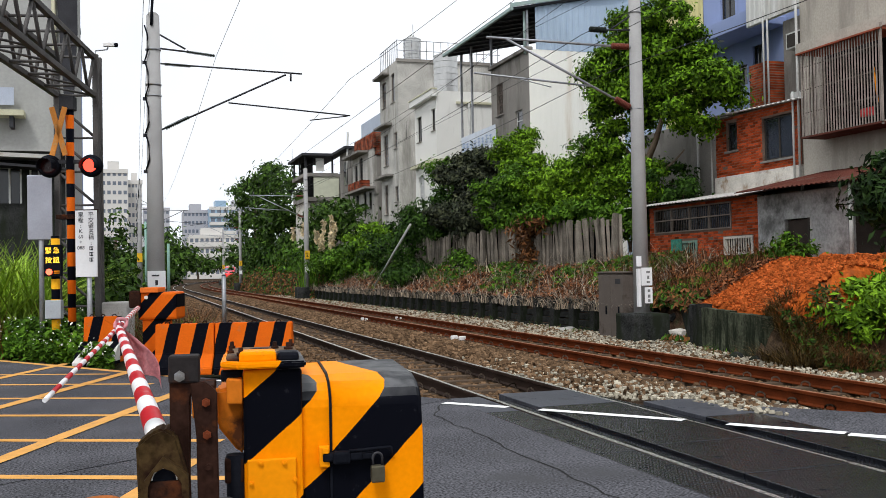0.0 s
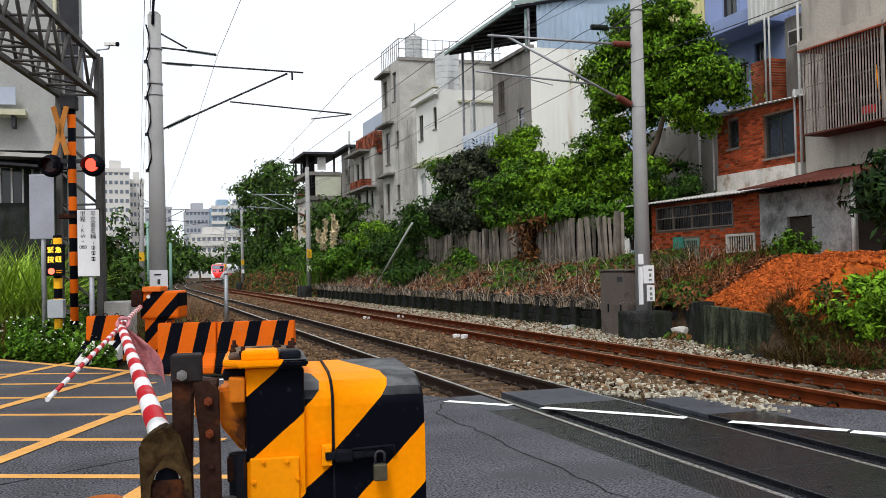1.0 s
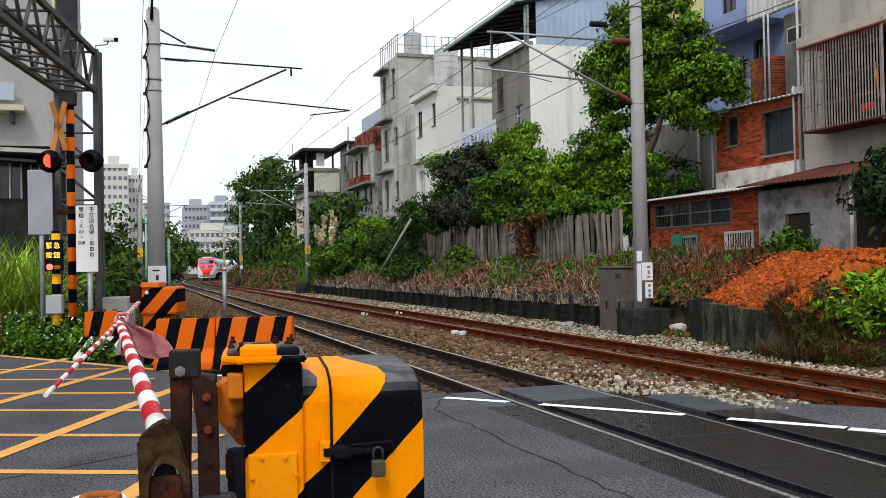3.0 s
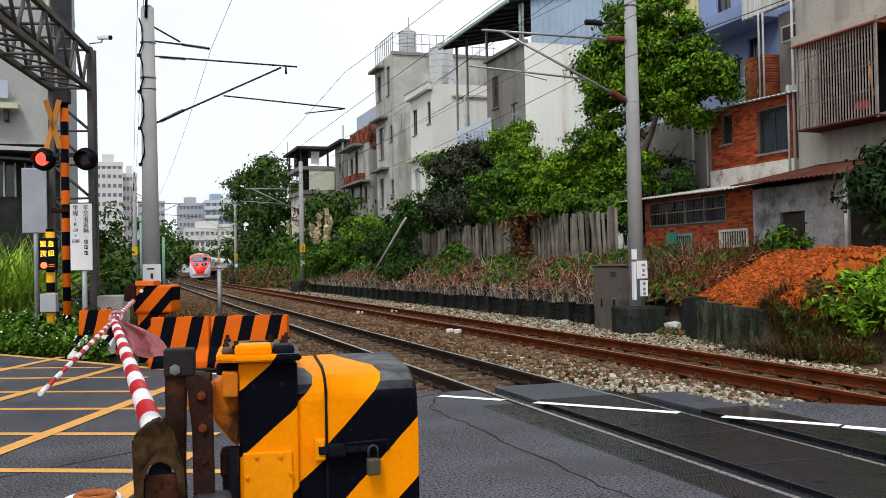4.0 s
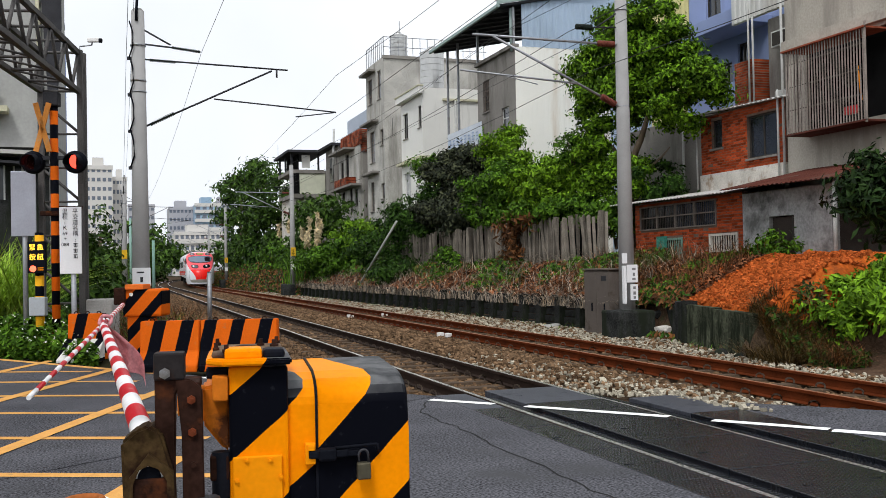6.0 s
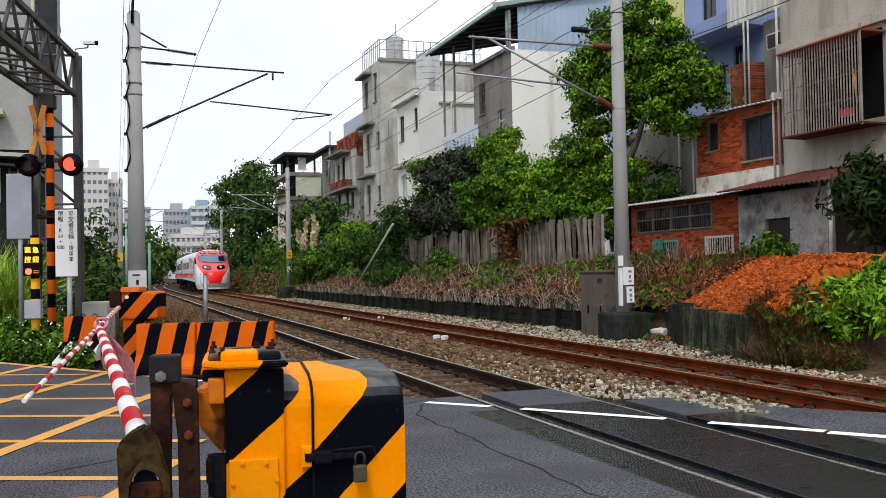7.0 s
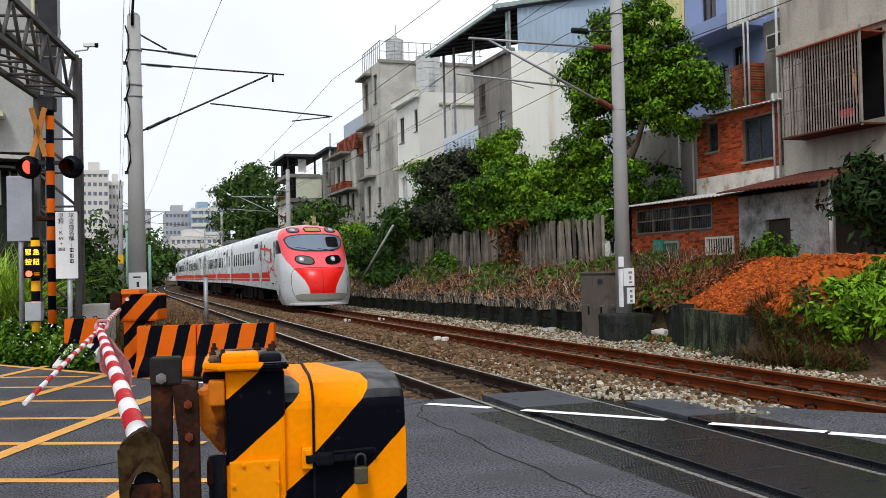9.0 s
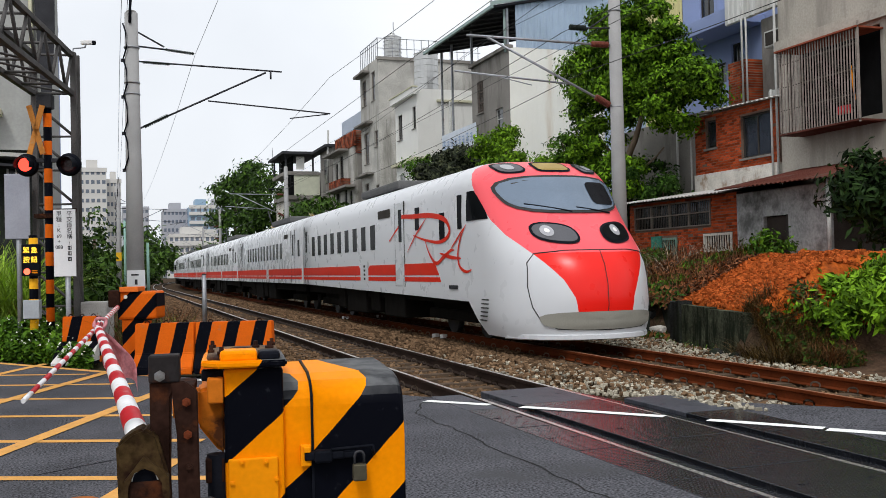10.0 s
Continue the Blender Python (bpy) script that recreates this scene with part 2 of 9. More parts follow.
def build_ground():
    xs = steps((-900, -60, 120), (-60, -8, 6), (-8, 1, 0.6), (1, 17, 0.32), (17, 40, 3), (40, 900, 110))
    ys = steps((-300, -10, 40), (-10, 6, 2), (6, 60, 0.55), (60, 130, 2.5), (130, 400, 20), (400, 2500, 250))
    verts = [(x, y, ground_z(x, y)) for y in ys for x in xs]
    k = len(xs)
    faces, mats = [], []
    for j in range(len(ys) - 1):
        for i in range(k - 1):
            faces.append((j * k + i, j * k + i + 1, (j + 1) * k + i + 1, (j + 1) * k + i))
            cx, cy = (xs[i] + xs[i + 1]) / 2, (ys[j] + ys[j + 1]) / 2
            w = wall_x(cy)
            mats.append(2 if 1.9 < cx < w and cy < 400 else 1 if w <= cx < 17 else 0)
    me = bpy.data.meshes.new("ground")
    me.from_pydata(verts, [], faces)
    for nm in ("soil", "litter", "ballast_bed"):
        me.materials.append(M[nm])
    me.polygons.foreach_set("material_index", mats)
    me.polygons.foreach_set("use_smooth", [True] * len(faces))
    tagged(new("ground", me), "uneven brown earth with dry leaf litter beside the railway", "ground", kind="structure")


build_ground()

def studded(name, color, rough, spec, wear):
    """Moulded panel surface: rows of small lozenge studs, worn and damp in patches."""
    m = mat(name, color, rough, vary=0.35, scale=1.6, fine=26, bump=0.0, stain=wear, stain_scale=2.4, stain_at=0.54, spec=spec)
    n, l = m.node_tree.nodes, m.node_tree.links
    tc = n.new("ShaderNodeTexCoord")
    sep = n.new("ShaderNodeSeparateXYZ")
    l.new(tc.outputs["Object"], sep.inputs[0])
    waves = []
    for sign in (1, -1):
        d = n.new("ShaderNodeMath")
        d.operation = "MULTIPLY_ADD"
        d.inputs[1].default_value = sign * 0.55
        l.new(sep.outputs["Y"], d.inputs[0])
        l.new(sep.outputs["X"], d.inputs[2])
        k = n.new("ShaderNodeMath")
        k.operation = "MULTIPLY"
        k.inputs[1].default_value = 2 * math.pi / 0.055
        l.new(d.outputs[0], k.inputs[0])
        w = n.new("ShaderNodeMath")
        w.operation = "SINE"
        l.new(k.outputs[0], w.inputs[0])
        waves.append(w.outputs[0])
    p = n.new("ShaderNodeMath")
    p.operation = "MULTIPLY"
    l.new(waves[0], p.inputs[0])
    l.new(waves[1], p.inputs[1])
    bp = n.new("ShaderNodeBump")
    bp.inputs["Strength"].default_value, bp.inputs["Distance"].default_value = 0.35, 0.004
    l.new(p.outputs[0], bp.inputs["Height"])
    l.new(bp.outputs["Normal"], n["Principled BSDF"].inputs["Normal"])
    return m


M["rubber"] = studded("black_rubber_panel", (0.006, 0.007, 0.010), 0.20, 0.22, (0.014, 0.014, 0.016))
M["checker_plate"] = studded("worn_checker_plate", (0.050, 0.053, 0.064), 0.45, 0.12, (0.012, 0.013, 0.016))
M["line_white"] = mat("white_road_paint", (0.80, 0.80, 0.77), 0.7, vary=0.12, scale=6, fine=50, bump=0.2, stain=(0.3, 0.3, 0.3), stain_scale=5, stain_at=0.64)
M["line_yellow"] = mat("yellow_road_paint", (0.66, 0.34, 0.10), 0.75, vary=0.15, scale=5, fine=70, bump=0.25, stain=(0.25, 0.2, 0.15), stain_scale=6, stain_at=0.63)


def sheet(pts, z0, z1):
    return prism(pts, z0, z1, "z")


def along(s, off=0.0):
    p = ROAD_A + ROAD_D * s + Vector((0.843, 0.538)) * off
    return (p.x, p.y)


road = tagged(new("road"), "grey worn asphalt road crossing the tracks", "road", kind="structure")
part("asphalt", sheet([along(-60), along(10.4), (3.455, 10.42), (3.455, 3.0), (3.2, -12), (-30, -12), (-60, 40)], -0.3, 0.0), M["asphalt"], road)
part("asphalt", sheet([(5.78, 8.9), (6.8, 7.7), (7.15, 7.25), (7.15, -12), (5.78, -12)], -0.3, -0.004), M["asphalt"], road)
part("asphalt", sheet([(9.0, 5.2), (14.0, -2.6), (14.0, -12), (9.0, -12)], -0.3, -0.004), M["asphalt"], road)
part("asphalt", sheet([(7.42, 6.7), (8.33, 5.9), (8.33, -12), (7.42, -12)], -0.3, -0.02), M["asphalt"], road)


def strip(name, a, b, width, material, z=0.004, parent=None):
    a, b = Vector(a), Vector(b)
    side = (b - a).normalized()
    side = Vector((-side.y, side.x)) * width / 2
    bm = bmesh.new()
    k = max(2, int((b - a).length / 0.35))
    rows = []
    for i in range(k + 1):
        p = a.lerp(b, i / k)
        j = 0.010 * noise.noise((p.x * 5, p.y * 5, 1))
        rows.append([bm.verts.new((*(p + side * (1 + j / width)), z)), bm.verts.new((*(p - side * (1 - j / width)), z))])
    for r, q in zip(rows, rows[1:]):
        bm.faces.new((r[0], r[1], q[1], q[0]))
    bmesh.ops.recalc_face_normals(bm, faces=bm.faces[:])
    if bm.faces[0].normal.z < 0:
        bmesh.ops.reverse_faces(bm, faces=bm.faces[:])
    return part(name, bm, material, parent)


# edge line and the hatched box, painted on the asphalt
strip("edge_line", along(-14, -0.12), along(5.6, -0.12), 0.15, M["line_yellow"], parent=road)
strip("edge_line", along(6.4, -0.1), along(9.9, -0.1), 0.16, M["line_white"], parent=road)
for y0, x1 in ((7.41, 0.75), (9.08, 0.8), (10.72, 0.75), (12.24, 0.7), (13.83, 0.35), (15.27, -0.25), (5.7, 0.75), (4.0, 0.7)):
    strip("hatch_line", (-9, y0 + 9 * 0.465), (x1, y0 - x1 * 0.465), 0.13, M["line_yellow"], parent=road)
for px, py, s0, s1 in ((-0.96, 8.54, -4.5, 5.4), (-1.35, 12.02, -7, 3.8), (-1.74, 15.57, -8, 2.2), (0.62, 8.2, -4, -0.3)):
    strip("hatch_line", (px + 0.37 * s0, py + 0.929 * s0), (px + 0.37 * s1, py + 0.929 * s1), 0.16, M["line_yellow"], z=0.008, parent=road)
# cracks in the asphalt, dark sealed seams
M["crack"] = mat("dark_crack", (0.03, 0.03, 0.03), 0.9, vary=0.2)
crack_pts = [(3.30, 10.1)]
while crack_pts[-1][1] > 4.2:
    cy = crack_pts[-1][1] - 0.16
    crack_pts.append((2.93 + 0.10 * noise.noise((0, cy * 0.8, 3)) + 0.06 * noise.noise((0, cy * 4, 5)) + max(0.0, cy - 9.3) * 0.4, cy))
for i, (a, b) in enumerate(zip(crack_pts, crack_pts[1:])):
    strip("crack", a, b, 0.012 + 0.016 * abs(noise.noise((i * 0.7, 0, 0))), M["crack"], z=0.003, parent=road)

# crossing panels of studded rubber, piece by piece
crossing = tagged(new("pavement"), "black studded rubber crossing panels laid between the rails", "crossing panels", kind="structure")


def panel_mesh(w, l, material):
    bm = boxm(-w / 2, w / 2, -l / 2, l / 2, -0.1, 0.0, bev=0.006)
    for x in (-w * 0.3, w * 0.3):
        # lifting sockets
        box(bm, x - 0.035, x + 0.035, -0.012, 0.012, -0.002, 0.003)
    me = bpy.data.meshes.new("panel")
    bm.to_mesh(me)
    bm.free()
    me.materials.append(material)
    return me


panel_kinds = {(w, k): panel_mesh(w, 1.188, M["rubber" if k == 0 else "checker_plate"]) for w in (0.36, 0.90, 0.56) for k in (0, 1)}
for col, width, y_end in ((3.645, 0.36, 10.45), (4.4625, 0.90, 10.6), (5.46, 0.56, 9.3)):
    for i in range(8):
        y = y_end - 0.6 - i * 1.2
        o = new("panel", panel_kinds[width, 1 if i < 1 else 0])
        o.parent = crossing
        o.matrix_basis = pose(col + 0.011 * y, y, random.uniform(-0.002, 0.002), 0, 0, -0.63) if col != 3.645 else pose(col, y, random.uniform(-0.002, 0.002))
part("flangeway_filler", sheet([(3.95, 10.2), (3.80, -3), (5.12, -3), (5.28, 9.0), (5.20, 10.2)], -0.14, -0.035), M["rubber"], crossing)
strip("edge_line", (3.30, 10.12), (3.80, 9.50), 0.13, M["line_white"], z=0.006, parent=crossing)
strip("edge_line", (4.03, 9.20), (4.96, 7.98), 0.13, M["line_white"], z=0.006, parent=crossing)
strip("edge_line", (5.19, 7.62), (5.79, 6.80), 0.13, M["line_white"], z=0.006, parent=crossing)
strip("edge_line", (5.79, 6.76), (7.12, 4.9), 0.15, M["line_white"], z=0.002, parent=road)

# rails, sleepers, clips, ballast
PROFILE = [(-0.062, -0.153), (0.062, -0.153), (0.062, -0.143), (0.012, -0.128), (0.009, -0.045), (0.033, -0.035), (0.033, -0.006), (0.025, 0.0), (-0.025, 0.0), (-0.033, -0.006), (-0.033, -0.035), (-0.009, -0.045), (-0.012, -0.128), (-0.062, -0.143)]


def rail_mesh(f, s, web, top, parent, label):
    ys = steps((-12, 80, 4), (80, 420, 6))
    bm = bmesh.new()
    rings = []
    for y in ys:
        a = radians(heading(y))
        c, d = math.cos(a), math.sin(a)
        rings.append([bm.verts.new((f(y) + (s + px) * c, y + (s + px) * d, pz)) for px, pz in PROFILE])
    k = len(PROFILE)
    for r, q in zip(rings, rings[1:]):
        for i in range(k):
            fc = bm.faces.new((r[i], r[(i + 1) % k], q[(i + 1) % k], q[i]))
            fc.material_index = 1 if i == 7 else 0
    bmesh.ops.recalc_face_normals(bm, faces=bm.faces[:])
    return part("rail", bm, [web, top], parent, label)


def sleeper_mesh():
    bm = prism([(-0.125, -0.30), (0.125, -0.30), (0.10, -0.16), (-0.10, -0.16)], -1.0, 1.0, "x")
    me = bpy.data.meshes.new("sleeper")
    bm.to_mesh(me)
    bm.free()
    me.materials.append(M["sleeper"])
    return me


def clip_into(verts, faces, x, y, a, z=-0.15):
    """A bent spring clip beside the rail foot: a half ring of square section."""
    base = len(verts)
    n = 7
    for i in range(n):
        t = math.pi * (i / (n - 1)) * 1.25 - 0.3
        for r, h in ((0.045, 0.0), (0.062, 0.0), (0.062, 0.018), (0.045, 0.018)):
            verts.append((x + 0.5 * r * math.cos(t) * a, y + r * math.cos(t), z + 0.02 + h * 0.6 + r * math.sin(t) * 0.75))
    for i in range(n - 1):
        for j in range(4):
            faces.append((base + i * 4 + j, base + i * 4 + (j + 1) % 4, base + i * 4 + 4 + (j + 1) % 4, base + i * 4 + 4 + j))


def railway_track(f, web, top, start, label):
    tr = tagged(new("railway_track"), label, "railway track", "railway tracks", "structure")
    for s in (-0.566, 0.566):
        rail_mesh(f, s, web, top, tr, "")
    me = sleeper_mesh()
    y = start
    verts, faces = [], []
    for i in range(145):
        o = new("sleeper", me)
        o.parent = tr
        o.matrix_basis = pose(f(y), y, 0, 0, 0, heading(y) + random.uniform(-0.6, 0.6))
        if y < 45:
            for s in (-0.566, 0.566):
                for e in (-0.1, 0.1):
                    clip_into(verts, faces, f(y) + s + e, y + random.uniform(-0.02, 0.02), 1 if e > 0 else -1)
        y += 0.62
    cm = bpy.data.meshes.new("rail_clips")
    cm.from_pydata(verts, [], faces)
    cm.materials.append(M["clip"])
    c = tagged(new("rail_clips", cm), "pale spring clips on the rail feet", kind="stuff")
    c.parent = tr


M["clip"] = mat("pale_steel_clip", (0.16, 0.125, 0.10), 0.6, 0.3, vary=0.3)
railway_track(track1, M["rail_dark"], M["rail_top"], 10.95, "dark steel railway track with shiny rail heads on brown ballast")
railway_track(track2, M["rail_rust"], M["rail_top_rust"], 8.1, "rust-red railway track on brown and pale ballast")


def stones(name, spots, sizes, material, label):
    """Crushed stones: rough six-sided lumps, joined, each an island of its own."""
    rng = np.random.default_rng(len(spots))
    cube = np.array([(-1, -1, -1), (1, -1, -1), (1, 1, -1), (-1, 1, -1), (-1, -1, 1), (1, -1, 1), (1, 1, 1), (-1, 1, 1)], float)
    quad = np.array([(0, 3, 2, 1), (4, 5, 6, 7), (0, 1, 5, 4), (1, 2, 6, 5), (2, 3, 7, 6), (3, 0, 4, 7)])
    n = len(spots)
    v = cube[None] * (0.55 + 0.45 * rng.random((n, 8, 3))) * 0.5
    v *= (0.7 + 0.6 * rng.random((n, 1, 3)))
    a, b = rng.random(n) * 6.283, rng.random(n) * 1.4 - 0.7
    ca, sa, cb, sb = np.cos(a), np.sin(a), np.cos(b), np.sin(b)
    x = v[..., 0] * ca[:, None] - v[..., 1] * sa[:, None]
    y = v[..., 0] * sa[:, None] + v[..., 1] * ca[:, None]
    y, z = y * cb[:, None] - v[..., 2] * sb[:, None], y * sb[:, None] + v[..., 2] * cb[:, None]
    v = np.stack([x, y, z], -1) * np.asarray(sizes)[:, None, None] + np.asarray(spots)[:, None, :]
    f = (quad[None] + 8 * np.arange(n)[:, None, None]).reshape(-1, 4)
    me = bpy.data.meshes.new(name)
    me.from_pydata(v.reshape(-1, 3).tolist(), [], f.tolist())
    me.materials.append(material)
    return tagged(new(name, me), label, "ballast", kind="stuff")


def ballast():
    rng = np.random.default_rng(5)
    brown, bs, pale, ps = [], [], [], []
    for _ in range(260000):
        y = 4 + 70 * rng.random() ** 2.0
        x = 1.7 + 9.9 * rng.random()
        if len(brown) + len(pale) > 78000:
            break
        t1, t2 = track1(y), track2(y)
        e = (Vector((x, y)) - ROAD_A).dot(Vector((0.843, 0.538)))
        if x > 5.5 and e < (0.75 if x < t2 + 0.7 else 0.2):
            continue
        if x < 5.75 and y < (10.75 if x > 3.85 else 11.6 + (3.85 - x) * 1.4):
            continue
        if x > wall_x(y) - 0.1 or min(abs(x - t1 - 0.566), abs(x - t1 + 0.566), abs(x - t2 - 0.566), abs(x - t2 + 0.566)) < 0.07:
            continue
        inside = abs(x - t1) < 0.5 or abs(x - t2) < 0.5
        mound = 0.10 * max(0, 1 - abs(x - (t1 + t2) / 2) / 0.9)
        z = -0.19 + mound * 0.9 + rng.normal() * 0.012 - (0.02 if inside else 0)
        if x > t2 + 1.1:
            z -= min(0.03, (x - t2 - 1.1) * 0.03)
        if x < t1 - 1.0:
            z -= min(0.08, (t1 - 1.0 - x) * 0.1)
        if 3.9 < x < 6.0:
            z += 0.13 * max(0.0, 1 - max(0.0, y - (10.6 if x < 5.15 else 9.35)) / 1.1)
        size = rng.uniform(0.030, 0.062) * (1 + y / 55)
        white = (t1 + 0.75 < x < t2 - 0.62 and e < 3.2 + rng.normal() * 1.2) or (x > t2 + 0.8 and rng.random() < 0.75)
        if white and rng.random() < 0.06:
            white = False
        if white:
            size *= 0.82
        (pale if white else brown).append((x, y, z))
        (ps if white else bs).append(size)
    stones("ballast_stones", brown, bs, M["stone_brown"], "rust-brown crushed stone ballast between the rails")
    stones("ballast_stones", pale, ps, M["stone_pale"], "fresh pale grey crushed stone ballast")


ballast()
# small white sensor blocks on the track
for gx, gy in ((7.264, 21.416), (7.360, 21.133), (8.718, 31.573), (8.740, 31.090), (7.546, 31.636), (7.583, 31.157), (9.194, 48.956)):
    o = part("track_marker", boxm(-0.07, 0.07, -0.06, 0.06, -0.18, -0.07, bev=0.015), M["white_paint"])
    o.matrix_world = pose(gx, gy, 0, 0, 0, 20)
    tagged(o, "small white painted block beside the rail on ballast", "track marker", "white blocks along the rail")

# low retaining wall of dark precast posts and slabs
wall = tagged(new("retaining_wall"), "low dark mossy precast concrete retaining wall", "retaining wall", kind="structure")
post_me = boxm(-0.10, 0.10, -0.15, 0.15, -0.45, 0.60, bev=0.012)
slab_me = boxm(-0.035, 0.035, -0.56, 0.56, -0.082, 0.082, bev=0.01)
post_ob = part("post", post_me, M["concrete_dark"], wall)
slab_ob = part("slab", slab_me, M["concrete_dark"], wall)
post_ob.matrix_basis = pose(11.55, 20.3, 0)
slab_ob.matrix_basis = pose(11.62, 20.9, -0.2)
y = 20.3
first = True
while y < 62:
    if not first:
        share("post", post_ob, pose(11.55 + random.uniform(-0.03, 0.03), y, random.uniform(-0.07, 0.03), 0, random.uniform(-4, 4), random.uniform(-4, 4)), wall)
    for k in range(5):
        if first and k == 0:
            continue
        if random.random() > 0.08:
            share("slab", slab_ob, pose(11.60 + 0.03 * k + random.uniform(-0.02, 0.02), y + 0.6, -0.22 + k * 0.185, 0, random.uniform(-6, 10), random.uniform(-1.5, 1.5)), wall)
    first = False
    y += 1.2
# near piece of wall, broken slabs of old concrete
near_wall = tagged(new("retaining_wall"), "cracked mossy concrete wall holding back red soil", "retaining wall", kind="structure")
M["concrete_mossy"] = mat("moss_streaked_concrete", (0.075, 0.082, 0.055), 0.92, vary=0.7, scale=3, fine=25, bump=0.6, stain=(0.018, 0.022, 0.014), stain_scale=4.5, streak=0.3, stain_at=0.44, stain_soft=0.16, dist=0.03)
WALL_RUNS = ((12.15, 19.7, 11.62, 18.2, 0.52, 0.09), (11.60, 18.16, 11.32, 17.42, 0.62, 0.10), (11.30, 17.38, 11.24, 17.18, 0.66, 0.15), (11.22, 17.14, 10.86, 15.7, 0.58, 0.09), (10.85, 15.66, 10.50, 14.1, 0.55, 0.10))
for run, (xa, ya, xb, yb, top, half) in enumerate(WALL_RUNS):
    d = Vector((xb - xa, yb - ya))
    bm = bmesh.new()
    box(bm, -d.length / 2, d.length / 2, -half, half, -0.6, top)
    bmesh.ops.subdivide_edges(bm, edges=bm.edges[:], cuts=7, use_grid_fill=True)
    for v in bm.verts:
        v.co += 0.014 * noise.noise_vector(v.co * 5 + Vector((xa, ya, 0)))
    o = part("wall_block", bm, M["concrete_mossy" if run in (3, 4) else "concrete_dark"], near_wall)
    o.matrix_basis = pose((xa + xb) / 2, (ya + yb) / 2, 0, 0, 0, math.degrees(math.atan2(d.y, d.x)))


# ---------------------------------------------------------------- the level crossing's gear
def stripes(name, a, b, direction, period, share_b, offset=0.0, rough=0.45, stain=None, wear=0.62, dust_sheen=False):
    """Two paints in bands across a direction, in the thing's own space, with worn patches."""
    m = mat(name, a, rough, vary=0.10, scale=4, fine=50, bump=0.08, stain=stain, stain_scale=4.5, stain_at=wear)
    n, l = m.node_tree.nodes, m.node_tree.links
    bsdf = n["Principled BSDF"]
    old = bsdf.inputs["Base Color"].links[0].from_socket
    tc = n.new("ShaderNodeTexCoord")
    dot = n.new("ShaderNodeVectorMath")
    dot.operation = "DOT_PRODUCT"
    dot.inputs[1].default_value = direction
    l.new(tc.outputs["Object"], dot.inputs[0])
    wob = n.new("ShaderNodeTexNoise")
    wob.inputs["Scale"].default_value = 9
    l.new(tc.outputs["Object"], wob.inputs["Vector"])
    ma = n.new("ShaderNodeMath")
    ma.operation = "MULTIPLY_ADD"
    ma.inputs[1].default_value = 0.012
    l.new(wob.outputs["Fac"], ma.inputs[0])
    l.new(dot.outputs["Value"], ma.inputs[2])
    add = n.new("ShaderNodeMath")
    add.operation = "ADD"
    add.inputs[1].default_value = -offset
    l.new(ma.outputs[0], add.inputs[0])
    div = n.new("ShaderNodeMath")
    div.operation = "DIVIDE"
    div.inputs[1].default_value = period
    l.new(add.outputs[0], div.inputs[0])
    fr = n.new("ShaderNodeMath")
    fr.operation = "FRACT"
    l.new(div.outputs[0], fr.inputs[0])
    lt = n.new("ShaderNodeMath")
    lt.operation = "LESS_THAN"
    lt.inputs[1].default_value = share_b
    l.new(fr.outputs[0], lt.inputs[0])
    mx = n.new("ShaderNodeMix")
    mx.data_type = "RGBA"
    sp = n.new("ShaderNodeTexNoise")
    sp.inputs["Scale"].default_value = 26
    sp.inputs["Detail"].default_value = 5
    l.new(tc.outputs["Object"], sp.inputs["Vector"])
    rp = n.new("ShaderNodeValToRGB")
    rp.color_ramp.elements[0].position, rp.color_ramp.elements[1].position = 0.64, 0.80
    rp.color_ramp.elements[0].color = (*b, 1)
    rp.color_ramp.elements[1].color = (*[min(1, c * 2.2 + 0.02) for c in b], 1)
    l.new(sp.outputs["Fac"], rp.inputs["Fac"])
    dark = rp.outputs["Color"]
    if dust_sheen:
        # chalky grey on upward faces: dust, with the sky's sheen painted in
        geo, sep = n.new("ShaderNodeNewGeometry"), n.new("ShaderNodeSeparateXYZ")
        l.new(geo.outputs["True Normal"], sep.inputs[0])
        up = n.new("ShaderNodeMapRange")
        up.inputs["From Min"].default_value, up.inputs["From Max"].default_value = 0.45, 0.9
        l.new(sep.outputs["Z"], up.inputs["Value"])
        dn = n.new("ShaderNodeTexNoise")
        dn.inputs["Scale"].default_value, dn.inputs["Detail"].default_value = 11, 6
        l.new(tc.outputs["Object"], dn.inputs["Vector"])
        dr = n.new("ShaderNodeMapRange")
        dr.inputs["From Min"].default_value, dr.inputs["From Max"].default_value, dr.inputs["To Min"].default_value = 0.35, 0.6, 0.35
        l.new(dn.outputs["Fac"], dr.inputs["Value"])
        dm = n.new("ShaderNodeMath")
        dm.operation = "MULTIPLY"
        l.new(up.outputs["Result"], dm.inputs[0])
        l.new(dr.outputs["Result"], dm.inputs[1])
        dx = n.new("ShaderNodeMix")
        dx.data_type = "RGBA"
        dx.inputs["B"].default_value = (0.12, 0.122, 0.125, 1)
        l.new(dm.outputs[0], dx.inputs["Factor"])
        l.new(dark, dx.inputs["A"])
        dark = dx.outputs["Result"]
    l.new(lt.outputs[0], mx.inputs["Factor"])
    l.new(old, mx.inputs["A"])
    l.new(dark, mx.inputs["B"])
    l.new(mx.outputs["Result"], bsdf.inputs["Base Color"])
    return m


YEL, BLK, ORA = (0.95, 0.275, 0.001), (0.0035, 0.004, 0.007), (0.66, 0.12, 0.008)
YAW = -18.18
BASES = {}


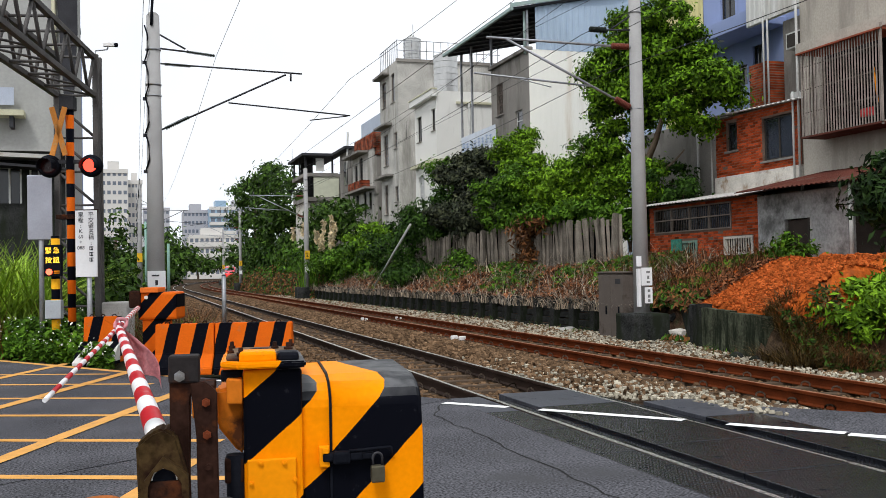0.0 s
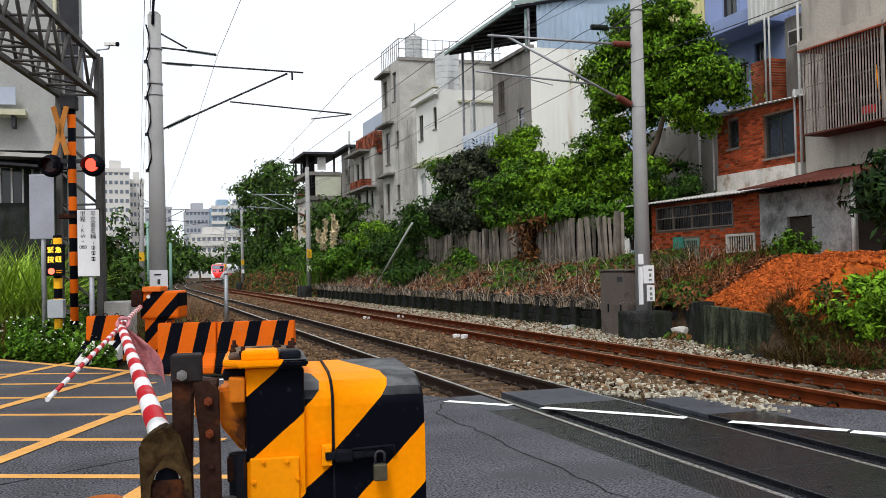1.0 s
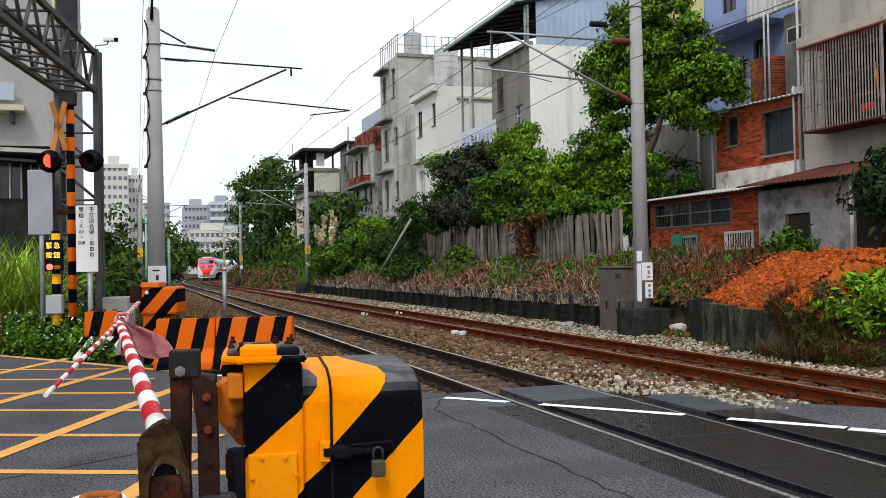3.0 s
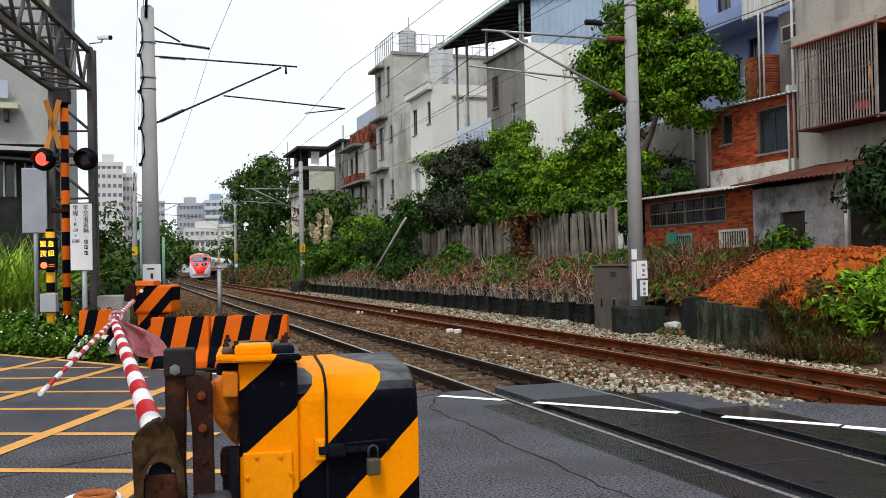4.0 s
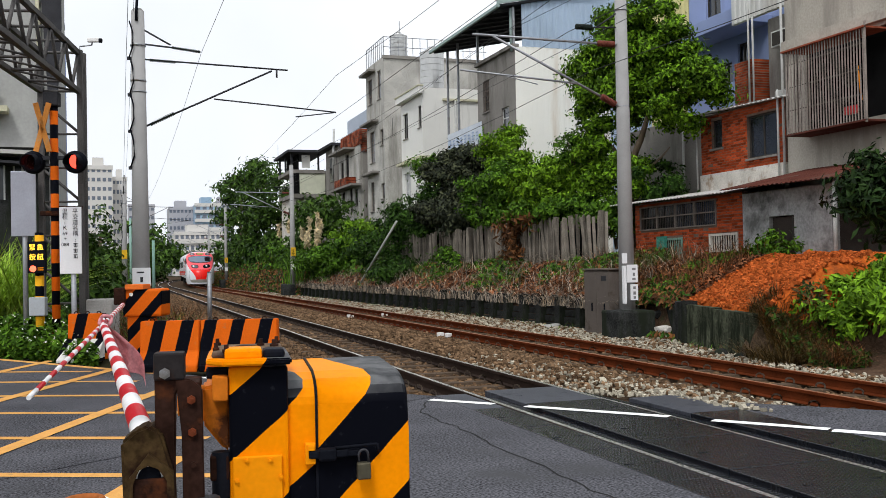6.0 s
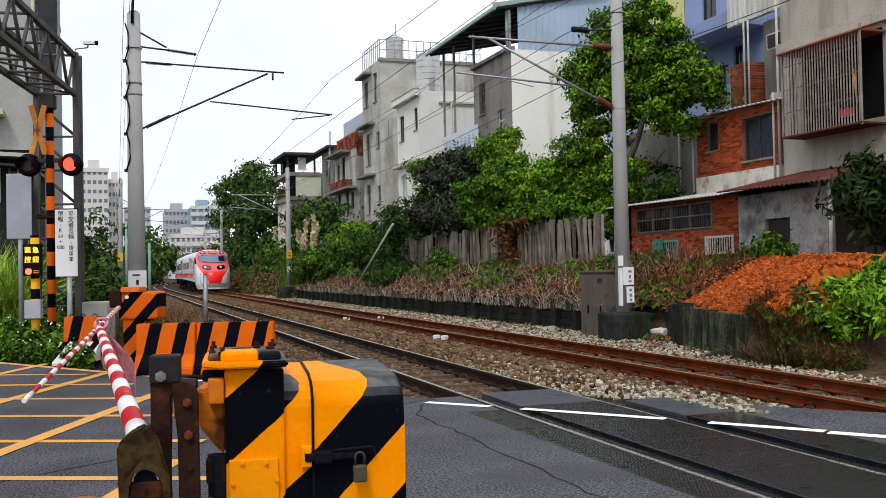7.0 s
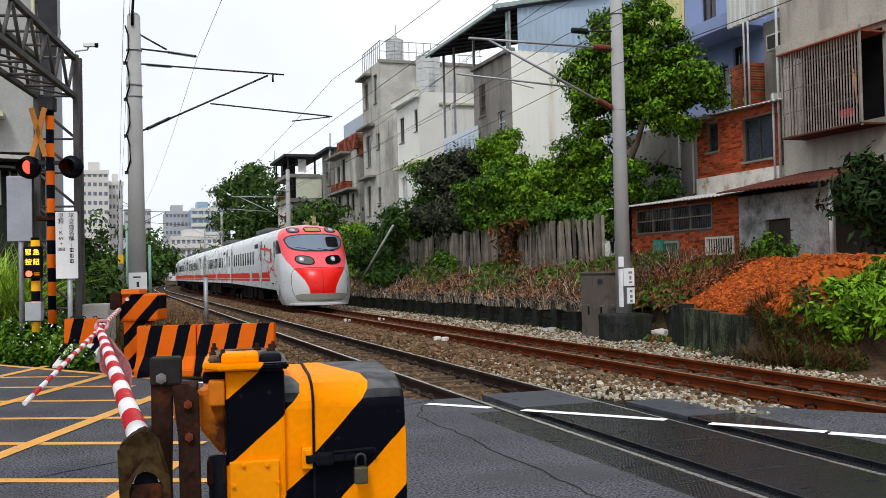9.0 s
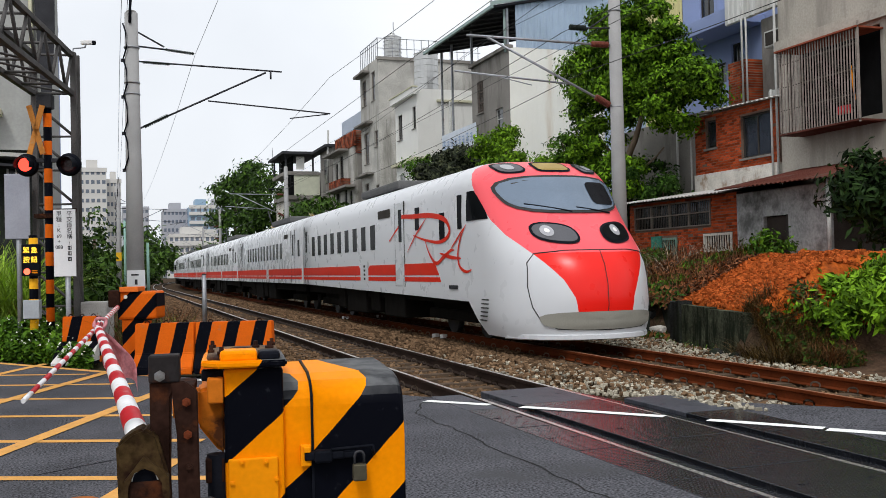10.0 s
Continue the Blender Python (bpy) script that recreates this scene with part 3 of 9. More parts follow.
def near_thing(name, x, d, label, category, group=""):
    """A thing turned to face the viewer's side; its parts are given in that turned plan, x to the side and d away."""
    c, s = math.cos(radians(YAW)), math.sin(radians(YAW))
    ob = thing(name, (x * c - d * s, x * s + d * c, 0), YAW, label, category, group)
    BASES[ob.name] = Vector((x, d, 0))
    return ob


def npart(name, bm, material, parent, label="", smooth=False):
    top = parent
    while top.parent:
        top = top.parent
    bmesh.ops.translate(bm, vec=-BASES[top.name], verts=bm.verts[:])
    return part(name, bm, material, parent, label, smooth)


def bolt(bm, x, y, z, r=0.016, h=0.012):
    tube(bm, (x, y, z), (x, y - h, z), r, n=6)
    tube(bm, (x, y - h, z), (x, y - h - 0.007, z), r * 0.5, n=8)


def hood_profile(front, grow=0.0):
    """Side outline of the hood, y back and z up: upright front, rounded brow, nearly level top."""
    return [(front - grow, 0.0), (front - grow, 0.955), (front + 0.006 - grow, 0.985 + grow), (front + 0.03, 1.015 + grow), (front + 0.085, 1.040 + grow), (front + 0.19, 1.058 + grow), (0.66, 1.066 + grow), (0.66, 0.0)]


def gate_machine():
    gm = thing("gate_machine", (0.655, 3.530, 0), -7.1, "amber and black striped steel barrier drive cabinet beside the road", "barrier machine", "crossing gate machines")
    worn = (0.52, 0.2, 0.015)
    hood_m = stripes("hood_bands", YEL, BLK, (1, 0.30, -0.95), 0.464, 0.55, -0.68, stain=worn, wear=0.66, dust_sheen=True)
    gear_m = stripes("gearbox_bands", YEL, BLK, (1, 0.45, -1.18), 0.63, 0.444, -1.43, stain=worn, wear=0.66, dust_sheen=True)
    lid_m = stripes("lid_bands", YEL, BLK, (1, 0.1, -0.7), 0.62, 0.5, -0.915, stain=(0.20, 0.075, 0.02), wear=0.52, dust_sheen=True)
    # hood with a sloped shoulder
    bm = prism(hood_profile(0.02), 0.062, 0.402, "x")
    shoulder = [e for e in bm.edges if all(abs(v.co.x - 0.402) < 1e-4 for v in e.verts) and all(v.co.z > 0.5 for v in e.verts) and min(v.co.z for v in e.verts) > 0.95]
    bmesh.ops.bevel(bm, geom=shoulder, offset=0.032, segments=4, profile=0.5, affect="EDGES")
    upright = [e for e in bm.edges if all(abs(v.co.x - 0.402) < 1e-3 and v.co.y < 0.03 for v in e.verts) and abs(e.verts[0].co.z - e.verts[1].co.z) > 0.5]
    bmesh.ops.bevel(bm, geom=upright, offset=0.018, segments=3, profile=0.5, affect="EDGES")
    hood = part("hood", bm, hood_m, gm, smooth=True)
    hood.data.polygons.foreach_set("use_smooth", [p.area < 0.03 for p in hood.data.polygons])
    part("housing", prism(hood_profile(0.026, -0.003), -0.045, 0.053, "x"), gear_m, gm)
    part("gasket", prism(hood_profile(0.02, 0.006), 0.053, 0.062, "x"), M["black"], gm, "black rubber seam")
    part("gearbox", boxm(-0.256, -0.045, 0.0, 0.45, 0.0, 1.105, bev=0.012), gear_m, gm)
    # lid: flange with one cut corner, raised top, small front dome
    bm = prism([(-0.335, 0.03), (-0.275, -0.055), (-0.032, -0.055), (-0.032, 0.44), (-0.335, 0.44)], 1.112, 1.136, "z")
    bmesh.ops.bevel(bm, geom=bm.edges[:], offset=0.006, segments=2, affect="EDGES")
    lid = part("lid", bm, lid_m, gm)
    bm = bmesh.new()
    box(bm, -0.315, -0.052, 0.03, 0.40, 1.134, 1.158, bev=0.01)
    part("lid_top", bm, M["lid_rust"], lid, "rust-stained raised top")
    bm = boxm(-0.268, -0.136, -0.03, 0.10, 1.130, 1.172, bev=0.012)
    part("lid_dome", bm, lid_m, lid)
    part("lid_dome", boxm(-0.132, -0.055, -0.015, 0.10, 1.130, 1.166, bev=0.012), M["black"], lid)
    for x, y, r in ((-0.262, 0.02, 0.010), (-0.300, 0.12, 0.008), (-0.135, 0.28, 0.010), (-0.085, 0.22, 0.011), (-0.30, 0.36, 0.009), (-0.07, 0.38, 0.009)):
        bm = tubem((x, y, 1.15), (x, y, 1.185), r, r * 0.8, n=8)
        tube(bm, (x, y, 1.156), (x, y, 1.168), r * 1.7, n=6)
        part("lid_bolt", bm, M["rust"], lid)
    part("lid_crest", tubem((-0.19, 0.20, 1.158), (-0.19, 0.20, 1.166), 0.05, 0.04, n=20), M["rust"], lid)
    # inspection plate
    plate = part("inspection_plate", boxm(-0.245, -0.070, -0.016, 0.0, 0.45, 0.784, bev=0.005), M["yellow"], gm)
    for x, z in ((-0.197, 0.772), (-0.113, 0.768), (-0.232, 0.70), (-0.076, 0.705)):
        bm = bmesh.new()
        bolt(bm, x, -0.016, z, 0.009, 0.007)
        part("plate_bolt", bm, M["yellow"], plate)
    # hinge block, hasp, padlock
    bm = boxm(0.012, 0.050, -0.012, 0.02, 0.741, 0.818, bev=0.004)
    box(bm, 0.022, 0.046, -0.024, -0.012, 0.792, 0.812, bev=0.003)
    part("hasp_block", bm, M["yellow"], gm)
    bm = boxm(0.025, 0.170, -0.022, 0.018, 0.762, 0.792, bev=0.006)
    box(bm, 0.060, 0.125, -0.034, 0.0, 0.752, 0.800, bev=0.010)
    tube(bm, (0.12, -0.02, 0.798), (0.275, -0.012, 0.803), 0.006, n=8)
    tube(bm, (0.275, -0.012, 0.803), (0.281, 0.01, 0.765), 0.006, n=8)
    box(bm, 0.165, 0.215, -0.016, 0.018, 0.764, 0.786, bev=0.004)
    part("hasp", bm, M["black"], gm)
    lock = part("padlock", boxm(0.197, 0.247, -0.050, -0.016, 0.682, 0.744, bev=0.006), M["brass_dark"], gm, "dark weathered padlock")
    arc = [(0.205, 0.742)] + [(0.222 - 0.017 * math.cos(math.pi * i / 6), 0.772 + 0.017 * math.sin(math.pi * i / 6)) for i in range(7)] + [(0.239, 0.742)]
    bm = sweep([(x, -0.033, z) for x, z in arc], 0.005, 8)
    part("shackle", bm, M["dark_steel"], lock)
    part("footing", boxm(-0.62, 0.46, -0.22, 0.75, -0.1, 0.06, bev=0.02), M["concrete"], gm)
    # orange casting that carries the crank shaft, with its lugs
    bm = prism([(-0.352, 1.03), (-0.250, 1.045), (-0.250, 0.79), (-0.275, 0.80), (-0.352, 0.90)], 0.06, 0.34)
    bmesh.ops.bevel(bm, geom=bm.edges[:], offset=0.012, segments=2, affect="EDGES")
    part("casting", bm, M["gear_orange"], gm, "rust-stained orange casting")
    part("shaft", tubem((-0.44, 0.14, 0.975), (-0.26, 0.14, 0.975), 0.055, n=18), M["gear_orange"], gm)
    part("lug", boxm(-0.314, -0.258, -0.012, 0.05, 0.985, 1.075, bev=0.006), M["gear_orange"], gm)
    part("lug", boxm(-0.325, -0.258, 0.0, 0.06, 0.70, 0.79, bev=0.008), M["rust"], gm)
    part("conduit", tubem((-0.285, 0.03, 0.0), (-0.285, 0.03, 0.80), 0.035, n=14), M["black"], gm)
    part("lug", boxm(-0.335, -0.258, 0.05, 0.10, 1.06, 1.10, bev=0.006), M["black"], gm)
    # crank arm, link plate and bolts
    arm = part("drive_arm", boxm(-0.502, -0.400, -0.160, -0.065, 1.083, 1.176, bev=0.007), M["dark_grey_rust"], gm, "dark rusted steel crank arm")
    bm = prism([(-0.500, 1.09), (-0.402, 1.085), (-0.430, 1.035), (-0.436, 0.79), (-0.440, 0.40), (-0.505, 0.40), (-0.500, 0.93)], -0.145, -0.085)
    bmesh.ops.bevel(bm, geom=bm.edges[:], offset=0.005, segments=2, affect="EDGES")
    part("crank_plate", bm, M["rust"], arm)
    bm = prism([(-0.430, 1.083), (-0.380, 1.086), (-0.342, 1.050), (-0.337, 0.40), (-0.408, 0.40), (-0.412, 0.90)], -0.160, -0.125)
    bmesh.ops.bevel(bm, geom=bm.edges[:], offset=0.004, segments=2, affect="EDGES")
    part("link_plate", bm, M["rust"], arm)
    part("spacer", boxm(-0.440, -0.352, -0.125, 0.10, 1.035, 1.070, bev=0.006), M["rust"], arm)
    for x, z, r, m in ((-0.464, 1.108, 0.019, "grey_steel"), (-0.378, 1.016, 0.015, "bolt_red"), (-0.376, 0.906, 0.015, "bolt_red"), (-0.372, 0.796, 0.012, "rust")):
        bm = bmesh.new()
        bolt(bm, x, -0.160, z, r, 0.016)
        part("bolt", bm, M[m], arm)
    part("cable_cap", boxm(-0.415, -0.285, -0.20, -0.10, 0.40, 0.682, bev=0.02), M["dark_steel"], gm, "grey rounded cap")
    # saddle that grips the boom's foot
    bm = prism([(-0.608, 0.885), (-0.560, 0.925), (-0.518, 0.940), (-0.476, 0.914), (-0.440, 0.785), (-0.428, 0.40), (-0.590, 0.40), (-0.604, 0.74)], -0.185, -0.05)
    bmesh.ops.bevel(bm, geom=bm.edges[:], offset=0.010, segments=2, affect="EDGES")
    clamp = part("boom_clamp", bm, M["clamp_rust"], gm, "rusted steel saddle holding the boom")
    bm = prism([(-0.592, 0.40), (-0.580, 0.770), (-0.516, 0.850), (-0.436, 0.780), (-0.428, 0.40), (-0.452, 0.40), (-0.458, 0.760), (-0.486, 0.800), (-0.516, 0.812), (-0.546, 0.798), (-0.566, 0.752), (-0.570, 0.40)], -0.225, -0.18)
    part("clamp_front", bm, M["clamp_rust"], clamp)
    part("clamp_plate", boxm(-0.568, -0.454, -0.212, -0.186, 0.40, 0.765, bev=0.004), M["rust"], clamp)
    bm = tubem((-0.515, -0.198, 0.768), (-0.515, -0.188, 0.768), 0.040, n=24)
    part("boom_end_cap", bm, M["black"], clamp)
    bm = sweep([(-0.515 + 0.042 * math.cos(math.pi * i / 12), -0.2, 0.768 + 0.042 * math.sin(math.pi * i / 12)) for i in range(13)], 0.004, 6)
    part("boom_rim", bm, M["white_paint"], clamp)
    return gm


M["lid_rust"] = mat("rust_stained_lid", (0.15, 0.10, 0.065), 0.7, vary=0.35, scale=7, fine=60, bump=0.2, stain=(0.06, 0.045, 0.04), stain_scale=9, stain_at=0.5)
M["gear_orange"] = mat("stained_orange_casting", (0.62, 0.17, 0.015), 0.5, vary=0.2, scale=4, bump=0.15, stain=(0.10, 0.035, 0.015), stain_scale=5, stain_at=0.5)
M["brass_dark"] = mat("weathered_brass", (0.09, 0.08, 0.055), 0.5, 0.5, vary=0.3)
M["dark_grey_rust"] = mat("dark_painted_steel", (0.022, 0.019, 0.019), 0.6, 0.1, vary=0.4, bump=0.25, stain=(0.06, 0.025, 0.015), stain_scale=6)
M["clamp_rust"] = mat("ochre_rusted_plate", (0.058, 0.036, 0.015), 0.7, 0.1, vary=0.6, scale=6, bump=0.5, stain=(0.018, 0.008, 0.006), stain_scale=4, stain_at=0.5)
M["bolt_red"] = mat("red_lead_bolt", (0.14, 0.035, 0.015), 0.6, vary=0.4)
gate_machine()


def boom(name, a, b, r0, r1, first, count, label):
    """A banded tube from a to b: alternate red and white pieces."""
    th = thing(name, a, 0, label, "barrier boom", "crossing gate booms")
    a, b = Vector(a), Vector(b)
    d = b - a
    cuts = [i / count for i in range(count + 1)]
    for i in range(count):
        p, q = d * cuts[i], d * cuts[i + 1]
        bm = bmesh.new()
        tube(bm, p, q, r0 + (r1 - r0) * cuts[i], r0 + (r1 - r0) * cuts[i + 1], n=18, caps=(i in (0, count - 1)))
        part("white_band" if (i + first) % 2 else "red_band", bm, M["boom_white"] if (i + first) % 2 else M["boom_red"], th)
    return th


M["boom_white"] = mat("reflective_white", (0.72, 0.72, 0.72), 0.4, vary=0.08, scale=8, bump=0.05, stain=(0.5, 0.46, 0.42), stain_scale=9, stain_at=0.62)
M["boom_red"] = mat("reflective_red", (0.44, 0.010, 0.018), 0.4, vary=0.12, scale=8, bump=0.05, stain=(0.45, 0.2, 0.18), stain_scale=9, stain_at=0.64)


def turned(x, d, z):
    c, s = math.cos(radians(YAW)), math.sin(radians(YAW))
    return (x * c - d * s, x * s + d * c, z)


boom("gate_boom", turned(-1.014, 3.46, 0.854), turned(-3.092, 9.2, 1.007), 0.043, 0.034, 1, 19, "red and white banded fibreglass gate boom lowered across the road")
boom("gate_boom", turned(-4.718, 15.0, 0.966), turned(-1.605, 3.9, 0.962), 0.035, 0.010, 0, 44, "thin red and white gate boom tip lowered across the road")


def flag():
    """A faded pink cloth tied round the boom, hanging in folds; it swings from its knot."""
    kx, kd, kz = -2.827, 8.5, 1.036
    th = near_thing("warning_cloth", kx, kd, "faded pink cloth tied to the red and white boom", "cloth")
    bm = bmesh.new()
    rows = []
    for j in range(13):
        v = j / 12
        row = []
        for i in range(12):
            u = i / 11
            spread = 0.05 + 0.26 * math.sin(min(1.0, v * 1.25) * math.pi * 0.62)
            x = 0.02 + 0.17 * v + spread * (u - 0.25)
            z = -0.46 * v + 0.10 * (1 - u) * v - 0.06 * u * u + 0.03 * math.sin(u * 7 + v * 3)
            y = -0.06 + 0.05 * math.sin(u * 11 + v * 5) * (0.3 + v) + 0.04 * noise.noise((u * 4, v * 5, 2))
            row.append(bm.verts.new((x, y, z)))
        rows.append(row)
    for r, q in zip(rows, rows[1:]):
        for i in range(11):
            bm.faces.new((r[i], r[i + 1], q[i + 1], q[i]))
    bmesh.ops.solidify(bm, geom=bm.faces[:], thickness=0.005)
    cloth_m = mat("faded_pink_cloth", (0.60, 0.25, 0.27), 0.95, vary=0.3, scale=6, bump=0.3, stain=(0.42, 0.12, 0.14), stain_scale=6, spec=0.1)
    ob = part("cloth", bm, cloth_m, th, smooth=True)
    ob.matrix_basis = pose(0, 0, kz)
    bm = sweep([(kx + 0.05 * math.cos(i * math.pi / 8), kd + 0.02 * math.sin(3 * i * math.pi / 8), kz + 0.05 * math.sin(i * math.pi / 8)) for i in range(16)], 0.016, 8, True)
    npart("knot", bm, cloth_m, th)
    return ob, kz


CLOTH, CLOTH_Z = flag()


def far_machine():
    gm = near_thing("gate_machine", -4.472, 15.3, "orange and black striped barrier machine across the road", "barrier machine", "crossing gate machines")
    m = stripes("far_machine_bands", ORA, BLK, (1, 0, -0.9), 0.42, 0.45, 0.12, stain=(0.3, 0.1, 0.03))
    x0, x1 = -4.746, -4.145
    bm = bmesh.new()
    box(bm, x0, x1, 15.05, 15.6, 0.772, 1.202, bev=0.04)
    npart("cabinet", bm, m, gm)
    bm = bmesh.new()
    box(bm, x0 + 0.06, x1 - 0.2, 15.1, 15.55, 0, 0.772, bev=0.01)
    npart("pedestal", bm, m, gm)
    bm = bmesh.new()
    box(bm, -4.688, -4.407, 15.0, 15.4, 1.196, 1.275, bev=0.01)
    npart("lid", bm, M["orange"], gm)
    bm = bmesh.new()
    box(bm, -4.864, -4.688, 15.0, 15.3, 0.964, 1.227, bev=0.02)
    npart("crank", bm, M["rust"], gm)
    bm = bmesh.new()
    tube(bm, (-4.605, 15.03, 1.121), (-4.605, 15.06, 1.121), 0.028, n=14)
    npart("dial", bm, M["white_paint"], gm)


far_machine()


def jersey(x0, x1, d, zt, offset, dark_first, label, turn=0.0):
    b = near_thing("barrier_block", (x0 + x1) / 2, d, label, "traffic barrier", "striped traffic barriers")
    m = stripes("barrier_bands", ORA, BLK, (1, 0, -0.22), 0.405, 0.45, offset, rough=0.6, stain=(0.42, 0.15, 0.06))
    w = 0.14
    prof = [(d - w * 1.9, 0.0), (d - w * 1.9, 0.10), (d - w * 0.9, 0.30), (d - w * 0.62, zt), (d + w * 0.62, zt), (d + w * 0.9, 0.30), (d + w * 1.9, 0.10), (d + w * 1.9, 0.0)]
    bm = prism(prof, x0, x1, "x")
    bmesh.ops.bevel(bm, geom=bm.edges[:], offset=0.012, segments=2, affect="EDGES")
    npart("shell", bm, m, b)
    for i in range(3):
        x = x0 + (x1 - x0) * (0.18 + 0.32 * i)
        bm = sweep([(x + 0.035 * math.cos(math.pi * k / 8), d, zt - 0.01 + 0.045 * math.sin(math.pi * k / 8)) for k in range(9)], 0.009, 6)
        npart("lifting_loop", bm, M["rust"], b)
    return b


jersey(-4.253, -3.391, 14.4, 0.74, 0.02, True, "orange and black banded concrete barrier beside the tracks")
jersey(-3.374, -2.252, 14.4, 0.74, 0.16, True, "orange and black banded concrete barrier with worn paint")
third = jersey(-6.119, -5.520, 16.6, 0.78, 0.1, True, "orange, black and white banded barrier half hidden in weeds")
foot_m = stripes("foot_bands", (0.62, 0.61, 0.58), BLK, (1, 0, -0.5), 0.26, 0.45, 0.05, rough=0.7, stain=(0.3, 0.28, 0.25))
npart("banded_foot", prism([(16.05, 0.0), (16.05, 0.04), (16.44, 0.36), (16.46, 0.34), (16.46, 0.0)], -6.15, -5.49, "x"), foot_m, third, "white and black banded sloping foot")

# grey concrete block and small bollard
o = thing("concrete_block", turned(-5.894, 17.6, 0), YAW, "weathered grey concrete block behind the barriers", "concrete block")
part("block", boxm(-0.24, 0.24, -0.2, 0.2, 0, 1.0, bev=0.03), M["concrete"], o)


def bollard():
    b = near_thing("bollard", -1.116, 3.1, "short white concrete post with a rusty ring", "bollard")
    bm = bmesh.new()
    tube(bm, (-1.116, 3.1, 0), (-1.116, 3.1, 0.715), 0.105, 0.10, n=20)
    tube(bm, (-1.116, 3.1, 0.715), (-1.116, 3.1, 0.733), 0.10, 0.085, n=20)
    npart("post", bm, M["white_paint"], b)
    bm = sweep([(-1.092 + 0.055 * math.cos(i * math.pi / 10), 3.06 + 0.055 * math.sin(i * math.pi / 10), 0.744) for i in range(20)], 0.011, 8, True)
    npart("ring", bm, mat("orange_rust_ring", (0.32, 0.10, 0.03), 0.7, vary=0.3, bump=0.3), b, "rusty rope ring")


bollard()


def gantry():
    """Height-limit gantry: a box truss over the road on lattice legs."""
    g = thing("height_gantry", (-0.49, 19.0, 0), -10.8, "weathered grey steel lattice height gantry over the road", "gantry")
    L, W, z0, z1 = 11.7, 0.66, 4.81, 5.52

    def chord(nm, x, z):
        part(nm, boxm(x - 0.045, x + 0.045, -L, 0.05, z - 0.045, z + 0.045, bev=0.006), M["truss"], g)
    for x in (0, -W):
        chord("bottom_chord", x, z0)
        chord("top_chord", x, z1)
    n = 12
    for x in (0, -W):
        for i in range(n):
            ya, yb, ym = -L * i / n, -L * (i + 1) / n, -L * (i + 0.5) / n
            part("diagonal", tubem((x, ya, z1), (x, ym, z0), 0.03, n=6), M["truss"], g)
            part("diagonal", tubem((x, ym, z0), (x, yb, z1), 0.03, n=6), M["truss"], g)
    for i in range(n + 1):
        y = -L * i / n
        part("cross_strut", tubem((0, y, z0), (-W, y, z0), 0.025, n=6), M["truss"], g)
        part("cross_strut", tubem((0, y, z1), (-W, y, z1), 0.025, n=6), M["truss"], g)
        if i < n:
            part("cross_strut", tubem((0, y, z0), (-W, y - L / n, z0), 0.02, n=6), M["truss"], g)
    for yy in (0.0, -L):
        for x in (0.03, -W):
            for e in ((0.0, 0.28) if yy == 0 else (0.0, -0.28)):
                if x < 0 and e:
                    continue
                part("leg", boxm(x - 0.05, x + 0.05, yy + e - 0.05, yy + e + 0.05, -0.1, z1 + 0.05, bev=0.006), M["truss"], g)
        for k in range(7):
            za = 0.3 + k * 0.62
            part("lacing", tubem((0.03, yy, za), (-W, yy, za + 0.62), 0.026, n=6), M["truss"], g)
            part("lacing", tubem((-W, yy, za), (0.03, yy, za), 0.02, n=6), M["truss"], g)


gantry()


def cctv(place, rz, label):
    c = thing("security_camera", place, rz, label, "camera", "security cameras")
    part("bracket", tubem((0, 0, 0), (0, 0, 0.10), 0.012, n=8), M["grey_steel"], c)
    part("arm", tubem((0, 0, 0.10), (0.22, 0, 0.12), 0.013, n=8), M["grey_steel"], c)
    body = part("housing", boxm(-0.11, 0.11, -0.04, 0.04, -0.035, 0.035, bev=0.01, m=Matrix.Translation((0.26, 0, 0.21))), M["white_paint"], c)
    part("lens_hood", tubem((0.36, 0, 0.205), (0.41, 0, 0.20), 0.042, n=14), M["black"], body)
    part("neck", tubem((0.22, 0, 0.12), (0.24, 0, 0.18), 0.015, n=8), M["grey_steel"], c)


cctv((-0.46, 19.05, 5.55), -18, "white security camera on the end of the gantry")
cctv((-1.46, 13.9, 5.55), -18, "white security camera on top of the gantry beam")

FLASHERS = []


